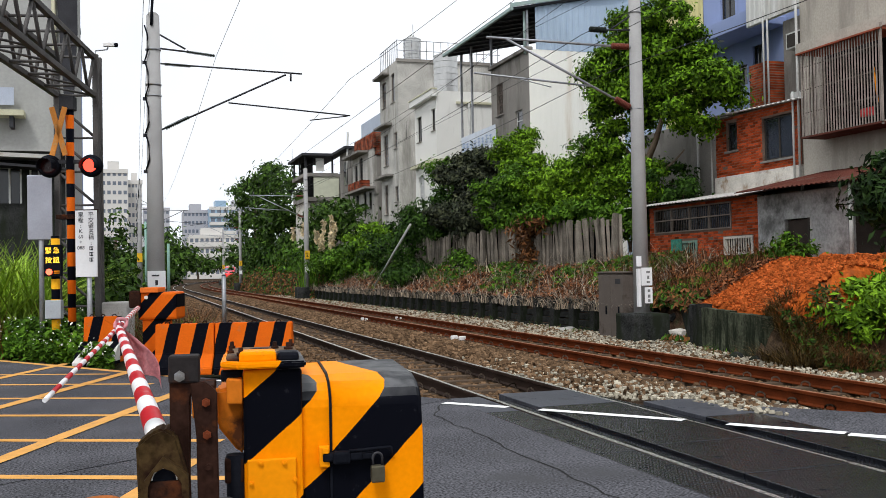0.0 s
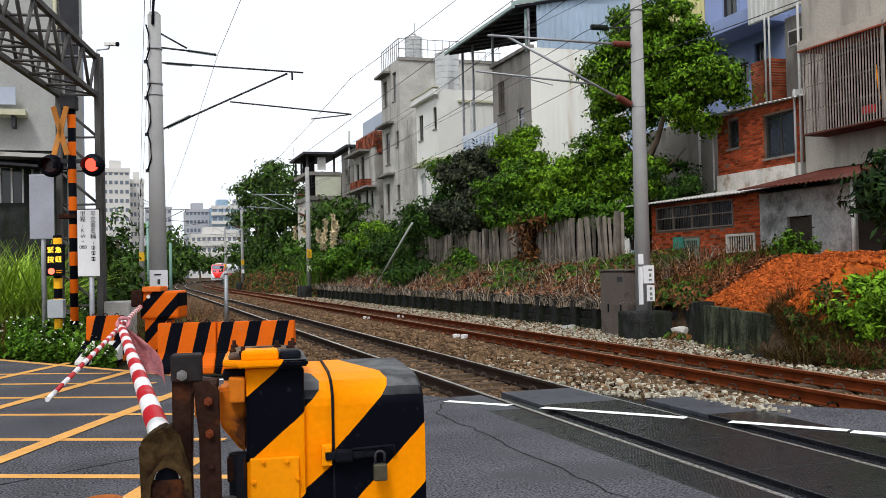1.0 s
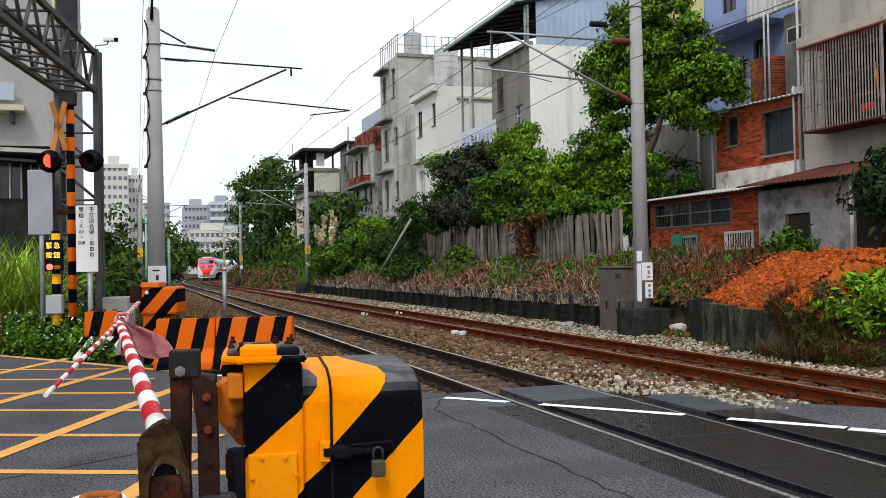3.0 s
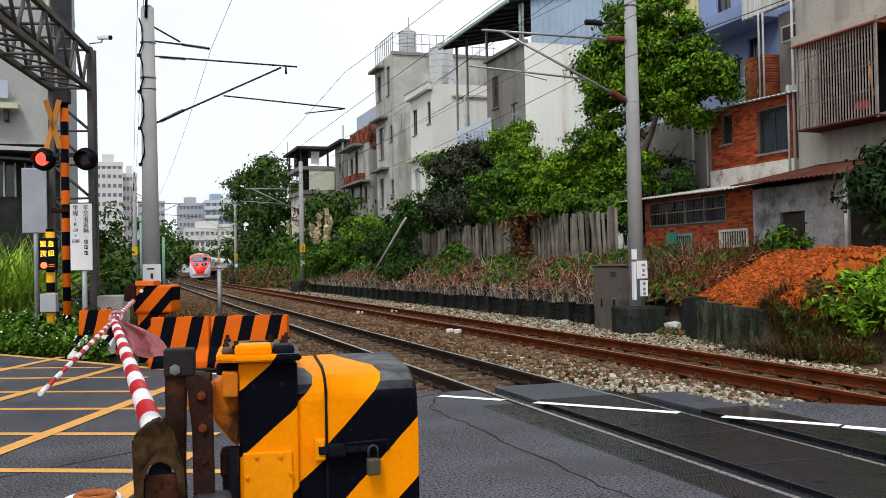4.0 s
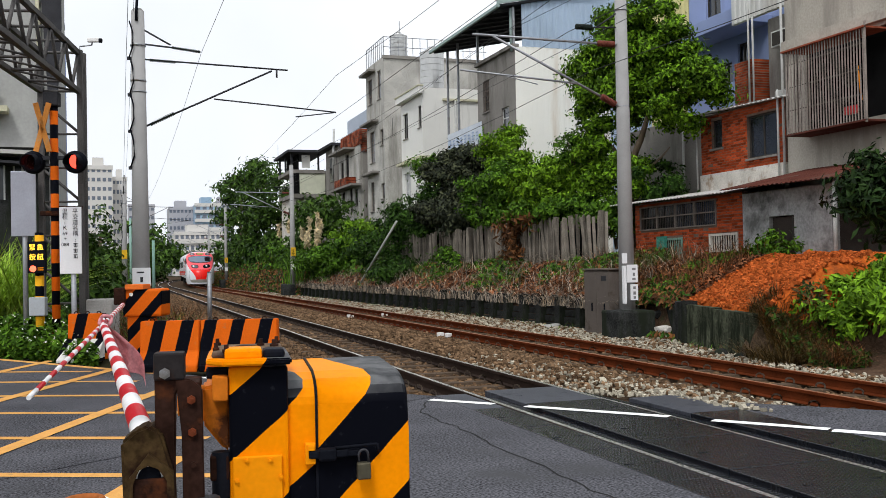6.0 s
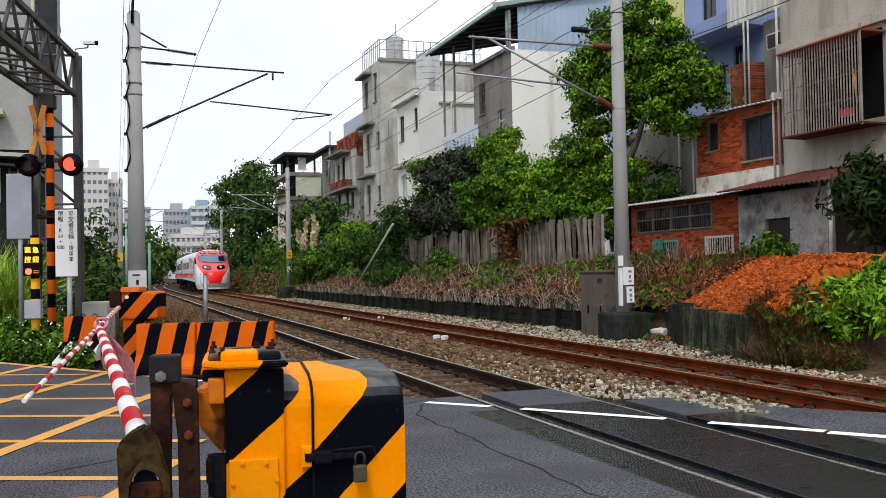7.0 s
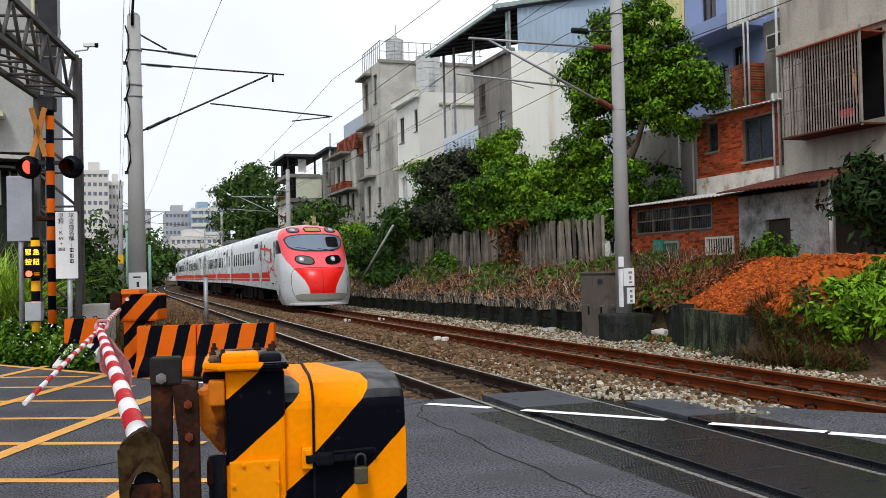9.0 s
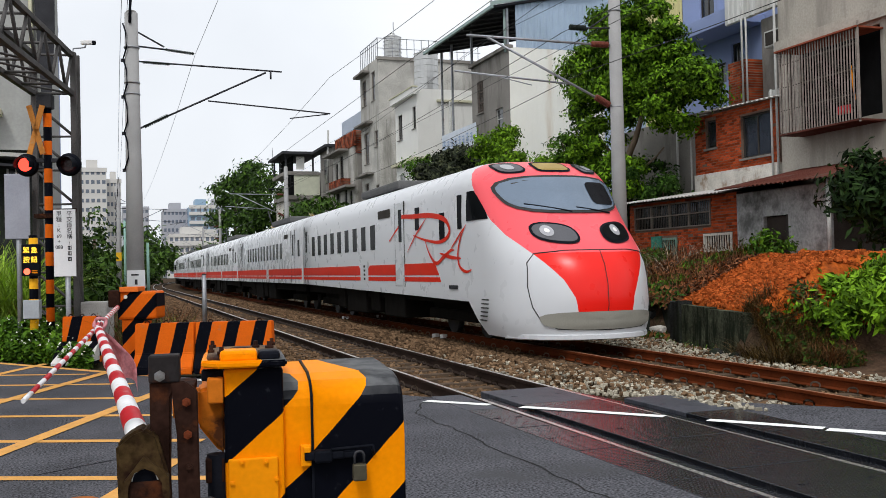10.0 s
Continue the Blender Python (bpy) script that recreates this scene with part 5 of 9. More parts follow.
def lay_bricks(wall_part, x, y0, y1, z0, z1, openings, seed):
    """Bricks in running bond, a little proud of the mortar: the first 300 singly, the rest joined."""
    rnd = random.Random(seed)
    base = boxm(-0.006, 0.03, -0.5, 0.5, -0.5, 0.5)
    unit = bpy.data.meshes.new("brick")
    base.to_mesh(unit)
    base.free()
    unit.materials.append(M["brick_piece"])
    cells = []
    row, z = 0, z0 + 0.006
    while z + BRICK_H < z1:
        y = y0 - (BRICK_L / 2 if row % 2 else 0)
        while y < y1:
            spans = [(max(y, y0 + 0.004), min(y + BRICK_L, y1 - 0.004))]
            for a, b, c, d in openings:
                if z < d + 0.02 and z + BRICK_H > c - 0.02:
                    spans = [p for s0, s1 in spans for p in ((s0, min(s1, a - 0.01)), (max(s0, b + 0.01), s1))]
            for s0, s1 in spans:
                if s1 - s0 > 0.04 and rnd.random() > 0.012:
                    cells.append((x + rnd.uniform(-0.005, 0.004), (s0 + s1) / 2, z + BRICK_H / 2 + rnd.uniform(-0.003, 0.003), s1 - s0))
            y += BRICK_L + JOINT
        row += 1
        z += BRICK_H + JOINT
    rnd.shuffle(cells)
    for px, py, pz, ln in cells[:300]:
        o = new("brick", unit)
        o.parent = wall_part
        o.matrix_basis = Matrix.Translation((px, py, pz)) @ Matrix.Diagonal((1, ln, BRICK_H, 1))
    verts, faces = [], []
    for px, py, pz, ln in cells[300:]:
        k = len(verts)
        verts += [(px + a, py + b * ln / 2, pz + c * BRICK_H / 2) for a in (-0.006, 0.03) for b in (-1, 1) for c in (-1, 1)]
        faces += [(k, k + 1, k + 3, k + 2), (k + 4, k + 6, k + 7, k + 5), (k, k + 4, k + 5, k + 1), (k + 2, k + 3, k + 7, k + 6), (k, k + 2, k + 6, k + 4), (k + 1, k + 5, k + 7, k + 3)]
    if faces:
        me = bpy.data.meshes.new("bricks")
        me.from_pydata(verts, [], faces)
        me.materials.append(M["brick_rest"])
        o = new("bricks", me)
        o.parent = wall_part
        tagged(o, kind="stuff")


Z0 = 1.2


def brick_house():
    h = house("red brick house with dark sliding windows and a ribbed sheet roof")
    wins = [(21.68, 22.96, 4.31, 5.50), (24.13, 24.65, 4.79, 5.62)]
    BRICK_WALLS.append((part("front_wall", wall_x_open(17, 0.22, 21.32, 25.2, 4.05, 5.82, wins), M["mortar"], h), 17, 21.32, 25.2, 4.05, 5.82, wins))
    part("lower_wall", wall_x_open(16.94, 0.3, 21.32, 25.2, Z0, 4.05), M["plaster_patchy"], h)
    part("end_wall", boxm(17.22, 23, 25.0, 25.2, Z0, 5.8), M["brick"], h)
    part("back_wall", boxm(22.8, 23, 21.3, 25.0, Z0, 5.6), M["brick"], h)
    window_x(h, 17, *wins[0], M["frame_dark"], 1, 0)
    window_x(h, 17, *wins[1], M["frame_dark"], 0, 0)
    # shade of the upper room, painted as a near-black sheet
    part("interior", boxm(18.0, 18.05, 21.4, 25.0, 4.0, 5.7), M["painted_shade"], h)
    corrugated(h, "roof", (16.75, 25.45, 5.86), (16.75, 21.1, 5.74), (22.9, 25.45, 6.75), M["white_sheet"], 0.2, 0.03)
    part("drainpipe", tubem((16.90, 21.5, 3.5), (16.90, 21.5, 6.0), 0.03, n=10), M["pipe_white"], h)
    part("drainpipe", tubem((16.90, 25.28, 3.6), (16.90, 25.28, 5.9), 0.03, n=10), M["pipe_white"], h)
    # brick stub and pipes above the roof
    c = part("chimney", boxm(18.0, 18.7, 24.0, 24.85, 5.7, 7.42, bev=0.01), M["brick"], h)
    for y, z in ((24.05, 9.3), (23.85, 8.6)):
        part("pipe", tubem((17.93, y, 6.0), (17.93, y, z), 0.03, n=10), M["pipe_white"], h)


M["plaster_patchy"] = mat("patchy_whitewash", (0.56, 0.53, 0.48), 0.9, vary=0.25, scale=2.5, bump=0.5, stain=(0.28, 0.20, 0.14), stain_scale=1.6, stain_at=0.52)
brick_house()


def lean_to():
    h = house("low brick and plaster shed with barred windows and a ribbed roof", "shed")
    big, g1, g2 = (21.62, 25.45, 2.42, 3.08), (23.22, 24.5, 1.68, 2.14), (20.72, 21.96, 1.70, 2.18)
    BRICK_WALLS.append((part("brick_wall", wall_x_open(15, 0.2, 20.52, 25.75, 1.0, 3.2, [big, g1, g2]), M["mortar"], h), 15, 20.52, 25.75, 1.0, 3.2, [big, g1, g2]))
    door = (18.65, 19.5, 1.0, 2.5)
    part("plaster_wall", wall_x_open(15, 0.2, 17.35, 20.52, 1.0, 3.12, [door]), M["plaster_grey"], h)
    part("side_wall", boxm(15.2, 17, 25.55, 25.75, 1.0, 3.3), M["brick"], h)
    # end wall in the door's dark brown, which paints in the yard's shade
    part("side_wall", boxm(15.2, 17, 17.35, 17.5, 1.0, 3.3), M["door_and_shade"], h)
    # shade inside the shed, painted as a near-black sheet
    part("interior", boxm(16.2, 16.25, 17.5, 25.5, 1.0, 3.1), M["painted_shade"], h)
    part("door_leaf", boxm(15.1, 15.14, 18.66, 19.49, 1.0, 2.48), M["door_and_shade"], h)
    part("door_frame", boxm(14.98, 15.05, 18.6, 18.66, 1.0, 2.5), M["frame_dark"], h)
    # wide window of iron bars in four bays
    w = thing("window")
    w.parent = h
    bm = bmesh.new()
    for y in (21.62, 22.6, 23.55, 24.5, 25.41):
        box(bm, 14.97, 15.02, y, y + 0.04, 2.42, 3.08)
    for z in (2.40, 2.74, 3.06):
        box(bm, 14.96, 15.01, 21.6, 25.47, z, z + 0.035)
    part("frame", bm, M["frame_weathered"], w)
    for i in range(44):
        y = 21.68 + i * 0.086
        part("bar", tubem((15.0, y, 2.43), (15.0, y, 3.07), 0.010, n=5), M["bars"], w)
    part("pane", boxm(15.12, 15.13, 21.62, 25.45, 2.42, 3.08), M["glass_dark"], w)
    for (ya, yb, za, zb), m in ((g1, M["bars_green"]), (g2, M["bars_pale"])):
        w = thing("window")
        w.parent = h
        bm = bmesh.new()
        for y in (ya, yb - 0.06):
            box(bm, 14.97, 15.05, y, y + 0.06, za, zb)
        for z in (za, zb - 0.06):
            box(bm, 14.975, 15.045, ya + 0.06, yb - 0.06, z, z + 0.06)
        part("frame", bm, m, w)
        for i in range(11):
            y = ya + 0.09 + (yb - ya - 0.2) * i / 10
            part("bar", boxm(15.0, 15.02, y, y + 0.035, za + 0.05, zb - 0.05), m, w)
        part("pane", boxm(15.14, 15.15, ya, yb, za, zb), M["glass_dark"], w)
    part("green_net", boxm(14.94, 14.955, 23.95, 24.5, 1.45, 2.2), M["net"], h, "torn green net over the window")
    corrugated(h, "roof", (14.55, 26.6, 3.20), (14.55, 20.4, 3.16), (17.0, 26.6, 3.55), M["pale_roof"], 0.16, 0.025)
    corrugated(h, "roof", (14.35, 20.55, 3.20), (14.35, 16.2, 3.15), (17.0, 20.55, 3.75), M["rust_sheet"], 0.16, 0.025)
    part("ledge", boxm(14.75, 15.0, 20.6, 22.1, 1.52, 1.66, bev=0.02), M["concrete_dark"], h)
    part("pipe_post", tubem((14.6, 16.8, 1.0), (14.6, 16.8, 3.2), 0.045, n=10), M["pipe_white"], h)
    # near-black sheet added in the open yard to paint in its shade
    part("dark_yard", boxm(16.6, 16.65, 12.0, 17.3, 1.0, 3.4), M["painted_shade"], h)


# the door's own brown, also the painted shade of the end wall
M["door_and_shade"] = mat("brown_door_and_shade", (0.05, 0.04, 0.035), 0.7, vary=0.3, bump=0.1)
M["frame_weathered"] = mat("weathered_wood_frame", (0.20, 0.165, 0.14), 0.85, vary=0.3, bump=0.2)
M["bars_green"] = mat("faded_green_bars", (0.16, 0.27, 0.22), 0.7, vary=0.2)
M["bars_pale"] = mat("cream_bars", (0.55, 0.51, 0.45), 0.7, vary=0.15)
M["net"] = mat("green_net", (0.05, 0.21, 0.16), 0.8, vary=0.35, scale=9, bump=0.4)
M["pale_roof"] = mat("pale_weathered_roof", (0.47, 0.45, 0.43), 0.8, vary=0.2, scale=2, bump=0.2, stain=(0.26, 0.22, 0.19), stain_scale=2)
lean_to()


M["cement_warm"] = mat("warm_cement_render", (0.40, 0.37, 0.32), 0.92, vary=0.2, scale=0.8, fine=18, bump=0.2, stain=(0.27, 0.25, 0.215), stain_scale=0.9, streak=0.18, stain_at=0.54)
M["bars_pale_rust"] = mat("faded_iron_bars", (0.30, 0.26, 0.23), 0.7, vary=0.35, scale=5)


def grille_house():
    h = house("grey cement house with a projecting iron window cage")
    op = (17.7, 20.5, 4.78, 6.85)
    shell(h, 17, 26, 13.0, 21.25, Z0, 9.8, M["cement_warm"], M["cement_warm"], [op])
    part("beam", boxm(16.86, 17.0, 13, 21.25, 6.95, 7.2), M["cement_warm"], h)
    cage = thing("window_cage")
    cage.parent = h
    part("top_sheet", boxm(16.2, 17.0, 17.6, 20.45, 6.70, 6.74), M["red_rust"], cage, "rust-red top sheet")
    part("bottom_sheet", boxm(16.25, 17.0, 17.6, 20.4, 4.58, 4.62), M["rust_sheet"], cage)
    for i in range(29):
        y = 17.68 + i * 0.095
        part("bar", boxm(16.27, 16.29, y, y + 0.024, 4.6, 6.72), M["bars_pale_rust"], cage)
    for z in (4.62, 5.2, 5.78, 6.36):
        part("rail", boxm(16.292, 16.305, 17.6, 20.42, z, z + 0.022), M["bars"], cage)
    for i in range(7):
        part("side_bar", boxm(16.35 + i * 0.1, 16.375 + i * 0.1, 20.38, 20.40, 4.6, 6.72), M["bars"], cage)
    part("post", boxm(16.25, 16.29, 17.60, 17.64, 4.55, 6.85), M["bars_pale_rust"], cage)
    # no real shutter: a near-black sheet paints in the shade behind the cage
    part("shutter", boxm(17.1, 17.14, 17.65, 20.55, 4.7, 6.9), M["painted_shade"], h)
    part("flower", boxm(16.5, 16.6, 18.2, 18.6, 4.85, 5.05, bev=0.03), M["red_paint"], cage)
    part("hose", tubem((16.4, 18.0, 5.9), (16.4, 17.9, 5.1), 0.02, n=8), M["yellow"], cage)
    # side wall with a narrow window, air conditioner and drainpipe
    part("side_wall", wall_x_open(18.6, 0.2, 21.25, 24.0, Z0, 8.6, [(22.4, 23.0, 6.4, 7.3)]), M["cement"], h)
    window_x(h, 18.6, 22.4, 23.0, 6.4, 7.3, M["frame_weathered"], 0, 1)
    ac = thing("air_conditioner", (0, 0, 0))
    ac.parent = h
    part("casing", boxm(18.1, 18.6, 22.55, 23.25, 7.55, 8.02, bev=0.02), M["pale_case"], ac)
    part("grille", boxm(18.085, 18.1, 22.62, 23.18, 7.6, 7.97), M["frame_dark"], ac)
    part("upper_panel", boxm(18.3, 18.36, 21.6, 25.3, 8.7, 11.5), M["white_sheet"], h)
    corrugated(h, "panel_ribs", (18.28, 25.3, 8.72), (18.28, 21.6, 8.72), (18.28, 25.3, 11.4), M["white_sheet"], 0.22, 0.03)
    part("drainpipe", tubem((16.92, 21.3, 3.6), (16.92, 21.3, 9.5), 0.035, n=10), M["pipe_white"], h)
    part("unit", boxm(17.9, 18.5, 22.2, 22.9, 5.85, 6.25, bev=0.04), M["pale_case"], h)


M["red_rust"] = mat("red_painted_rusty_edge", (0.26, 0.07, 0.04), 0.8, vary=0.4, scale=4, bump=0.2)
M["pale_case"] = mat("pale_plastic_case", (0.45, 0.45, 0.43), 0.6, vary=0.1)
grille_house()


def blue_house():
    h = house("lavender-blue house with a projecting concrete canopy")
    wins = [(28.3, 29.15, 9.85, 11.4), (27.72, 28.4, 7.28, 8.2), (26.9, 27.4, 7.95, 8.7)]
    shell(h, 20, 29, 24.0, 30.2, Z0, 13.5, M["blue_wall"], M["blue_wall"], wins)
    for w in wins:
        window_x(h, 20, *w, M["frame_dark"], 1, 0)
    part("canopy", boxm(18.7, 20, 25.6, 30.2, 9.0, 9.25, bev=0.02), M["blue_wall"], h)
    part("canopy_edge", boxm(18.62, 18.7, 25.6, 30.2, 8.95, 9.42, bev=0.01), M["blue_wall"], h)
    part("parapet", boxm(18.8, 18.95, 25.6, 28.6, 6.0, 7.15), M["blue_wall"], h)
    part("pillar", boxm(18.8, 19.05, 25.2, 25.55, 5.0, 7.6), M["plaster_white"], h)
    part("lamp", tubem((19.2, 28.0, 8.96), (19.2, 28.0, 8.99), 0.1, n=12), M["plaster_white"], h)
    y2 = house("pale yellow ribbed sheet wall of a tall house")
    part("wall", boxm(20.1, 28, 30.3, 33.0, Z0, 14), M["cement"], y2)
    corrugated(y2, "cladding", (20.05, 33.0, 6.0), (20.05, 30.3, 6.0), (20.05, 33.0, 14.0), M["yellow_sheet"], 0.28, 0.035)
    g = house("blue-grey sheet clad rear house behind the tree")
    part("wall", boxm(21.5, 29, 33.1, 38.9, Z0, 13.2), M["blue_sheet"], g)
    w = house("dark grey rear wall with a drainpipe under the tree")
    part("wall", boxm(18, 20, 25.4, 31.5, Z0, 6.2), M["cement"], w)
    part("drainpipe", tubem((17.93, 27.6, 1.3), (17.93, 27.6, 6.2), 0.04, n=10), M["pipe_white"], w)
    part("drainpipe", tubem((17.93, 25.9, 1.3), (17.93, 25.9, 6.2), 0.05, n=10), M["pipe_white"], w)


blue_house()


def clad_house():
    h = house("grey house with cream ribbed end wall and a blue sheet storey")
    wins = [(42.3, 43.1, 8.75, 10.25), (40.0, 40.85, 7.66, 8.6)]
    shell(h, 17, 28, 39.2, 43.8, Z0, 11.05, M["cement"], M["cement_pale"], wins)
    window_x(h, 17, *wins[0], M["frame_weathered"], 1, 2, bars=6)
    window_x(h, 17, *wins[1], M["frame_white"], 0, 1)
    part("parapet_coping", boxm(16.85, 17.2, 39.15, 43.85, 11.05, 11.22, bev=0.02), M["cement"], h)
    part("ledge", boxm(16.75, 17.0, 39.2, 48.2, 7.05, 7.3, bev=0.02), M["cement"], h)
    corrugated(h, "cladding", (17.0, 39.17, Z0), (28.0, 39.17, Z0), (17.0, 39.17, 11.1), M["cream_sheet"], 0.26, 0.006)
    corrugated(h, "upper_cladding", (17.35, 39.18, 11.1), (28.0, 39.18, 11.1), (17.35, 39.18, 13.2), M["blue_sheet"], 0.3, 0.035)
    part("upper_end", prism([(17.35, 13.2), (28.0, 13.2), (28.0, 15.2)], 39.2, 39.26), M["blue_sheet"], h)
    # roof sheet on purlins, open underneath towards the terrace
    part("roof_sheet", prism([(16.2, 12.75), (28.0, 15.1), (28.0, 15.2), (16.2, 12.85)], 39.0, 48.4), M["dark_sheet"], h)
    part("gutter", boxm(16.1, 16.22, 38.9, 48.5, 12.7, 12.86, bev=0.02), M["gutter"], h)
    part("verge_trim", prism([(16.1, 12.84), (28.0, 15.2), (28.0, 15.36), (16.1, 13.0)], 38.9, 39.0), M["gutter"], h)
    for i in range(9):
        y = 39.6 + i * 1.05
        part("rafter", prism([(16.25, 12.62), (24.0, 14.17), (24.0, 14.29), (16.25, 12.74)], y, y + 0.07), M["dark_steel"], h)
    for y in (39.3, 43.7, 46.5, 48.1):
        part("roof_post", boxm(16.95, 17.05, y - 0.05, y + 0.05, 11.0 if y < 44 else 7.2, 12.85), M["grey_steel"], h)
    # near-black sheet for the shade under the roof
    part("dark_loft", boxm(20.5, 20.6, 39.4, 43.7, 11.0, 13.4), M["painted_shade"], h)
    part("terrace_slab", boxm(17.0, 26, 43.8, 48.3, 7.0, 7.25), M["cement"], h)
    part("terrace_wall", boxm(17.0, 17.15, 43.8, 48.3, Z0, 7.0), M["cement"], h)
    part("terrace_window", boxm(16.97, 17.0, 44.2, 45.0, 5.4, 6.6), M["glass_dark"], h)
    for i in range(17):
        part("baluster", boxm(16.97, 17.0, 43.9 + i * 0.26, 43.93 + i * 0.26, 7.25, 8.2), M["grey_steel"], h)
    part("handrail", boxm(16.95, 17.02, 43.8, 48.3, 8.2, 8.25), M["grey_steel"], h)
    part("drainpipe", tubem((16.9, 39.35, 10.9), (16.9, 39.35, 12.8), 0.06, n=10), M["gutter"], h)
    b = thing("banner", (0, 0, 0), 0, "white and blue printed banner hung on the terrace rail", "banner")
    bm = bmesh.new()
    box(bm, 16.86, 16.875, 43.0, 47.9, 7.2, 8.35)
    bmesh.ops.subdivide_edges(bm, edges=bm.edges[:], cuts=6, use_grid_fill=True)
    for v in bm.verts:
        v.co.x += 0.05 * noise.noise((v.co.y * 1.5, v.co.z * 2, 0))
    part("cloth", bm, M["banner"], b)
    rows = [(43.5 + i * 0.55, 7.75 + 0.05 * (i % 2), 0.32, 0.4) for i in range(8)]
    bm = bmesh.new()
    for y, z, w, hh in rows:
        for k in range(3):
            box(bm, 16.80, 16.806, y - w / 2, y + w / 2, z - hh / 2 + k * 0.16, z - hh / 2 + k * 0.16 + 0.05)
        box(bm, 16.80, 16.806, y - 0.03, y + 0.03, z - hh / 2, z + hh / 2)
    part("lettering", bm, M["banner_ink"], b)


M["gutter"] = mat("grey_green_trim", (0.30, 0.38, 0.36), 0.6, vary=0.12)
M["banner"] = mat("faded_banner", (0.62, 0.66, 0.72), 0.8, vary=0.08, stain=(0.45, 0.55, 0.7), stain_scale=1.2)
M["banner_ink"] = mat("faded_blue_ink", (0.33, 0.42, 0.58), 0.8, vary=0.1)
clad_house()


def water_tank(x, y, z, r, hgt, label):
    t = thing("water_tank", (x, y, z), 0, label, "water tank", "rooftop water tanks")
    k = 6
    lift = (hgt - 0.25) / k
    bm = revolve([p for i in range(k) for p in ((r, 0.25 + lift * i), (r, 0.25 + lift * (i + 1) - 0.05), (r + 0.025, 0.25 + lift * (i + 1) - 0.04), (r + 0.025, 0.25 + lift * (i + 1)))])
    part("barrel", bm, M["tank_steel"], t)
    part("dome", tubem((0, 0, hgt), (0, 0, hgt + r * 0.35), r, r * 0.3, n=24), M["tank_steel"], t)
    part("hatch", tubem((0, 0, hgt + r * 0.35), (0, 0, hgt + r * 0.5), r * 0.28, n=16), M["tank_steel"], t)
    for i in range(4):
        a = i * math.pi / 2 + 0.5
        part("leg", tubem((r * 0.9 * math.cos(a), r * 0.9 * math.sin(a), -0.3), (r * 0.9 * math.cos(a), r * 0.9 * math.sin(a), hgt), 0.03, n=6), M["grey_steel"], t)


def white_house():
    h = house("white painted three-storey house with a yellow cornice")
    wins = [(55.4, 56.3, 9.2, 10.7), (52.75, 53.4, 9.5, 10.75), (55.1, 56.2, 5.5, 7.1), (53.2, 53.8, 6.2, 7.1)]
    shell(h, 17, 28, 52.5, 56.8, Z0, 11.7, M["plaster_white"], M["plaster_white"], wins, t=0.2)
    for w in wins[:2]:
        window_x(h, 17, *w, M["frame_dark"], 1, 0)
    for w in wins[2:]:
        window_x(h, 17, *w, M["frame_white"], 1, 2, glass=M["glass_pale"])
    part("cornice", boxm(16.7, 17.0, 52.3, 57.0, 7.6, 7.8, bev=0.02), M["cornice"], h)
    part("cornice", boxm(16.7, 17.0, 52.3, 57.0, 11.35, 11.75, bev=0.02), M["plaster_white"], h)
    part("coping", boxm(16.66, 17.0, 52.25, 57.05, 11.75, 11.82), M["cornice"], h)
    part("end_coping", boxm(18.2, 28, 52.36, 52.5, 10.98, 11.1), M["cornice"], h)
    part("end_band", boxm(17.0, 18.6, 52.40, 52.5, 7.6, 7.8), M["cornice"], h)
    part("drainpipe", tubem((18.95, 52.4, 3), (18.95, 52.4, 11.0), 0.06, n=10), M["pipe_white"], h)
    water_tank(17.98, 53.6, 11.55, 0.70, 2.4, "ribbed stainless steel water tank on a white roof")


M["glass_pale"] = mat("curtained_glass", (0.42, 0.42, 0.42), 0.3, vary=0.12, bump=0)
M["cornice"] = mat("yellowed_cornice", (0.52, 0.50, 0.36), 0.8, vary=0.15, bump=0.1)
white_house()


def tower():
    h = house("tall narrow grey concrete house with streaked walls and rooftop rail")
    wins = [(63.5, 64.6, 12.6, 14.3), (61.3, 62.2, 12.6, 14.5), (63.1, 64.3, 8.6, 10.7), (60.9, 61.6, 9.5, 10.55), (63.4, 64.3, 5.3, 7.3), (60.8, 61.6, 6.0, 7.0)]
    shell(h, 17, 28, 60.5, 65.1, Z0, 15.2, M["cement_pale"], M["cement_pale"], wins)
    for i, w in enumerate(wins):
        window_x(h, 17, *w, M["frame_weathered"], 1 if i % 2 == 0 else 0, 2 if i % 2 == 0 else 1)
    for z in (11.15, 7.75, 14.6):
        part("ledge", boxm(16.5, 17.0, 62.0 if z < 14 else 62.6, 65.2, z, z + 0.16, bev=0.02), M["cement"], h)
    part("coping", boxm(16.9, 28, 60.4, 60.5, 15.05, 15.25), M["cement"], h)
    for i in range(15):
        part("rail_post", boxm(17.0 + i * 0.5, 17.04 + i * 0.5, 60.55, 60.59, 15.2, 16.5), M["grey_steel"], h)
    for z in (15.8, 16.45):
        part("rail", boxm(17.0, 24.2, 60.55, 60.59, z, z + 0.04), M["grey_steel"], h)
    for i in range(10):
        part("rail_post", boxm(17.0, 17.04, 60.6 + i * 0.48, 60.64 + i * 0.48, 15.2, 16.5), M["grey_steel"], h)
    part("rail", boxm(17.0, 17.04, 60.6, 65.0, 16.45, 16.49), M["grey_steel"], h)
    part("aerial", tubem((18.4, 61.5, 15.2), (18.4, 61.5, 17.8), 0.03, n=6), M["grey_steel"], h)
    water_tank(18.35, 61.6, 15.05, 0.58, 1.75, "stainless steel water tank on the roof of the grey house")


tower()


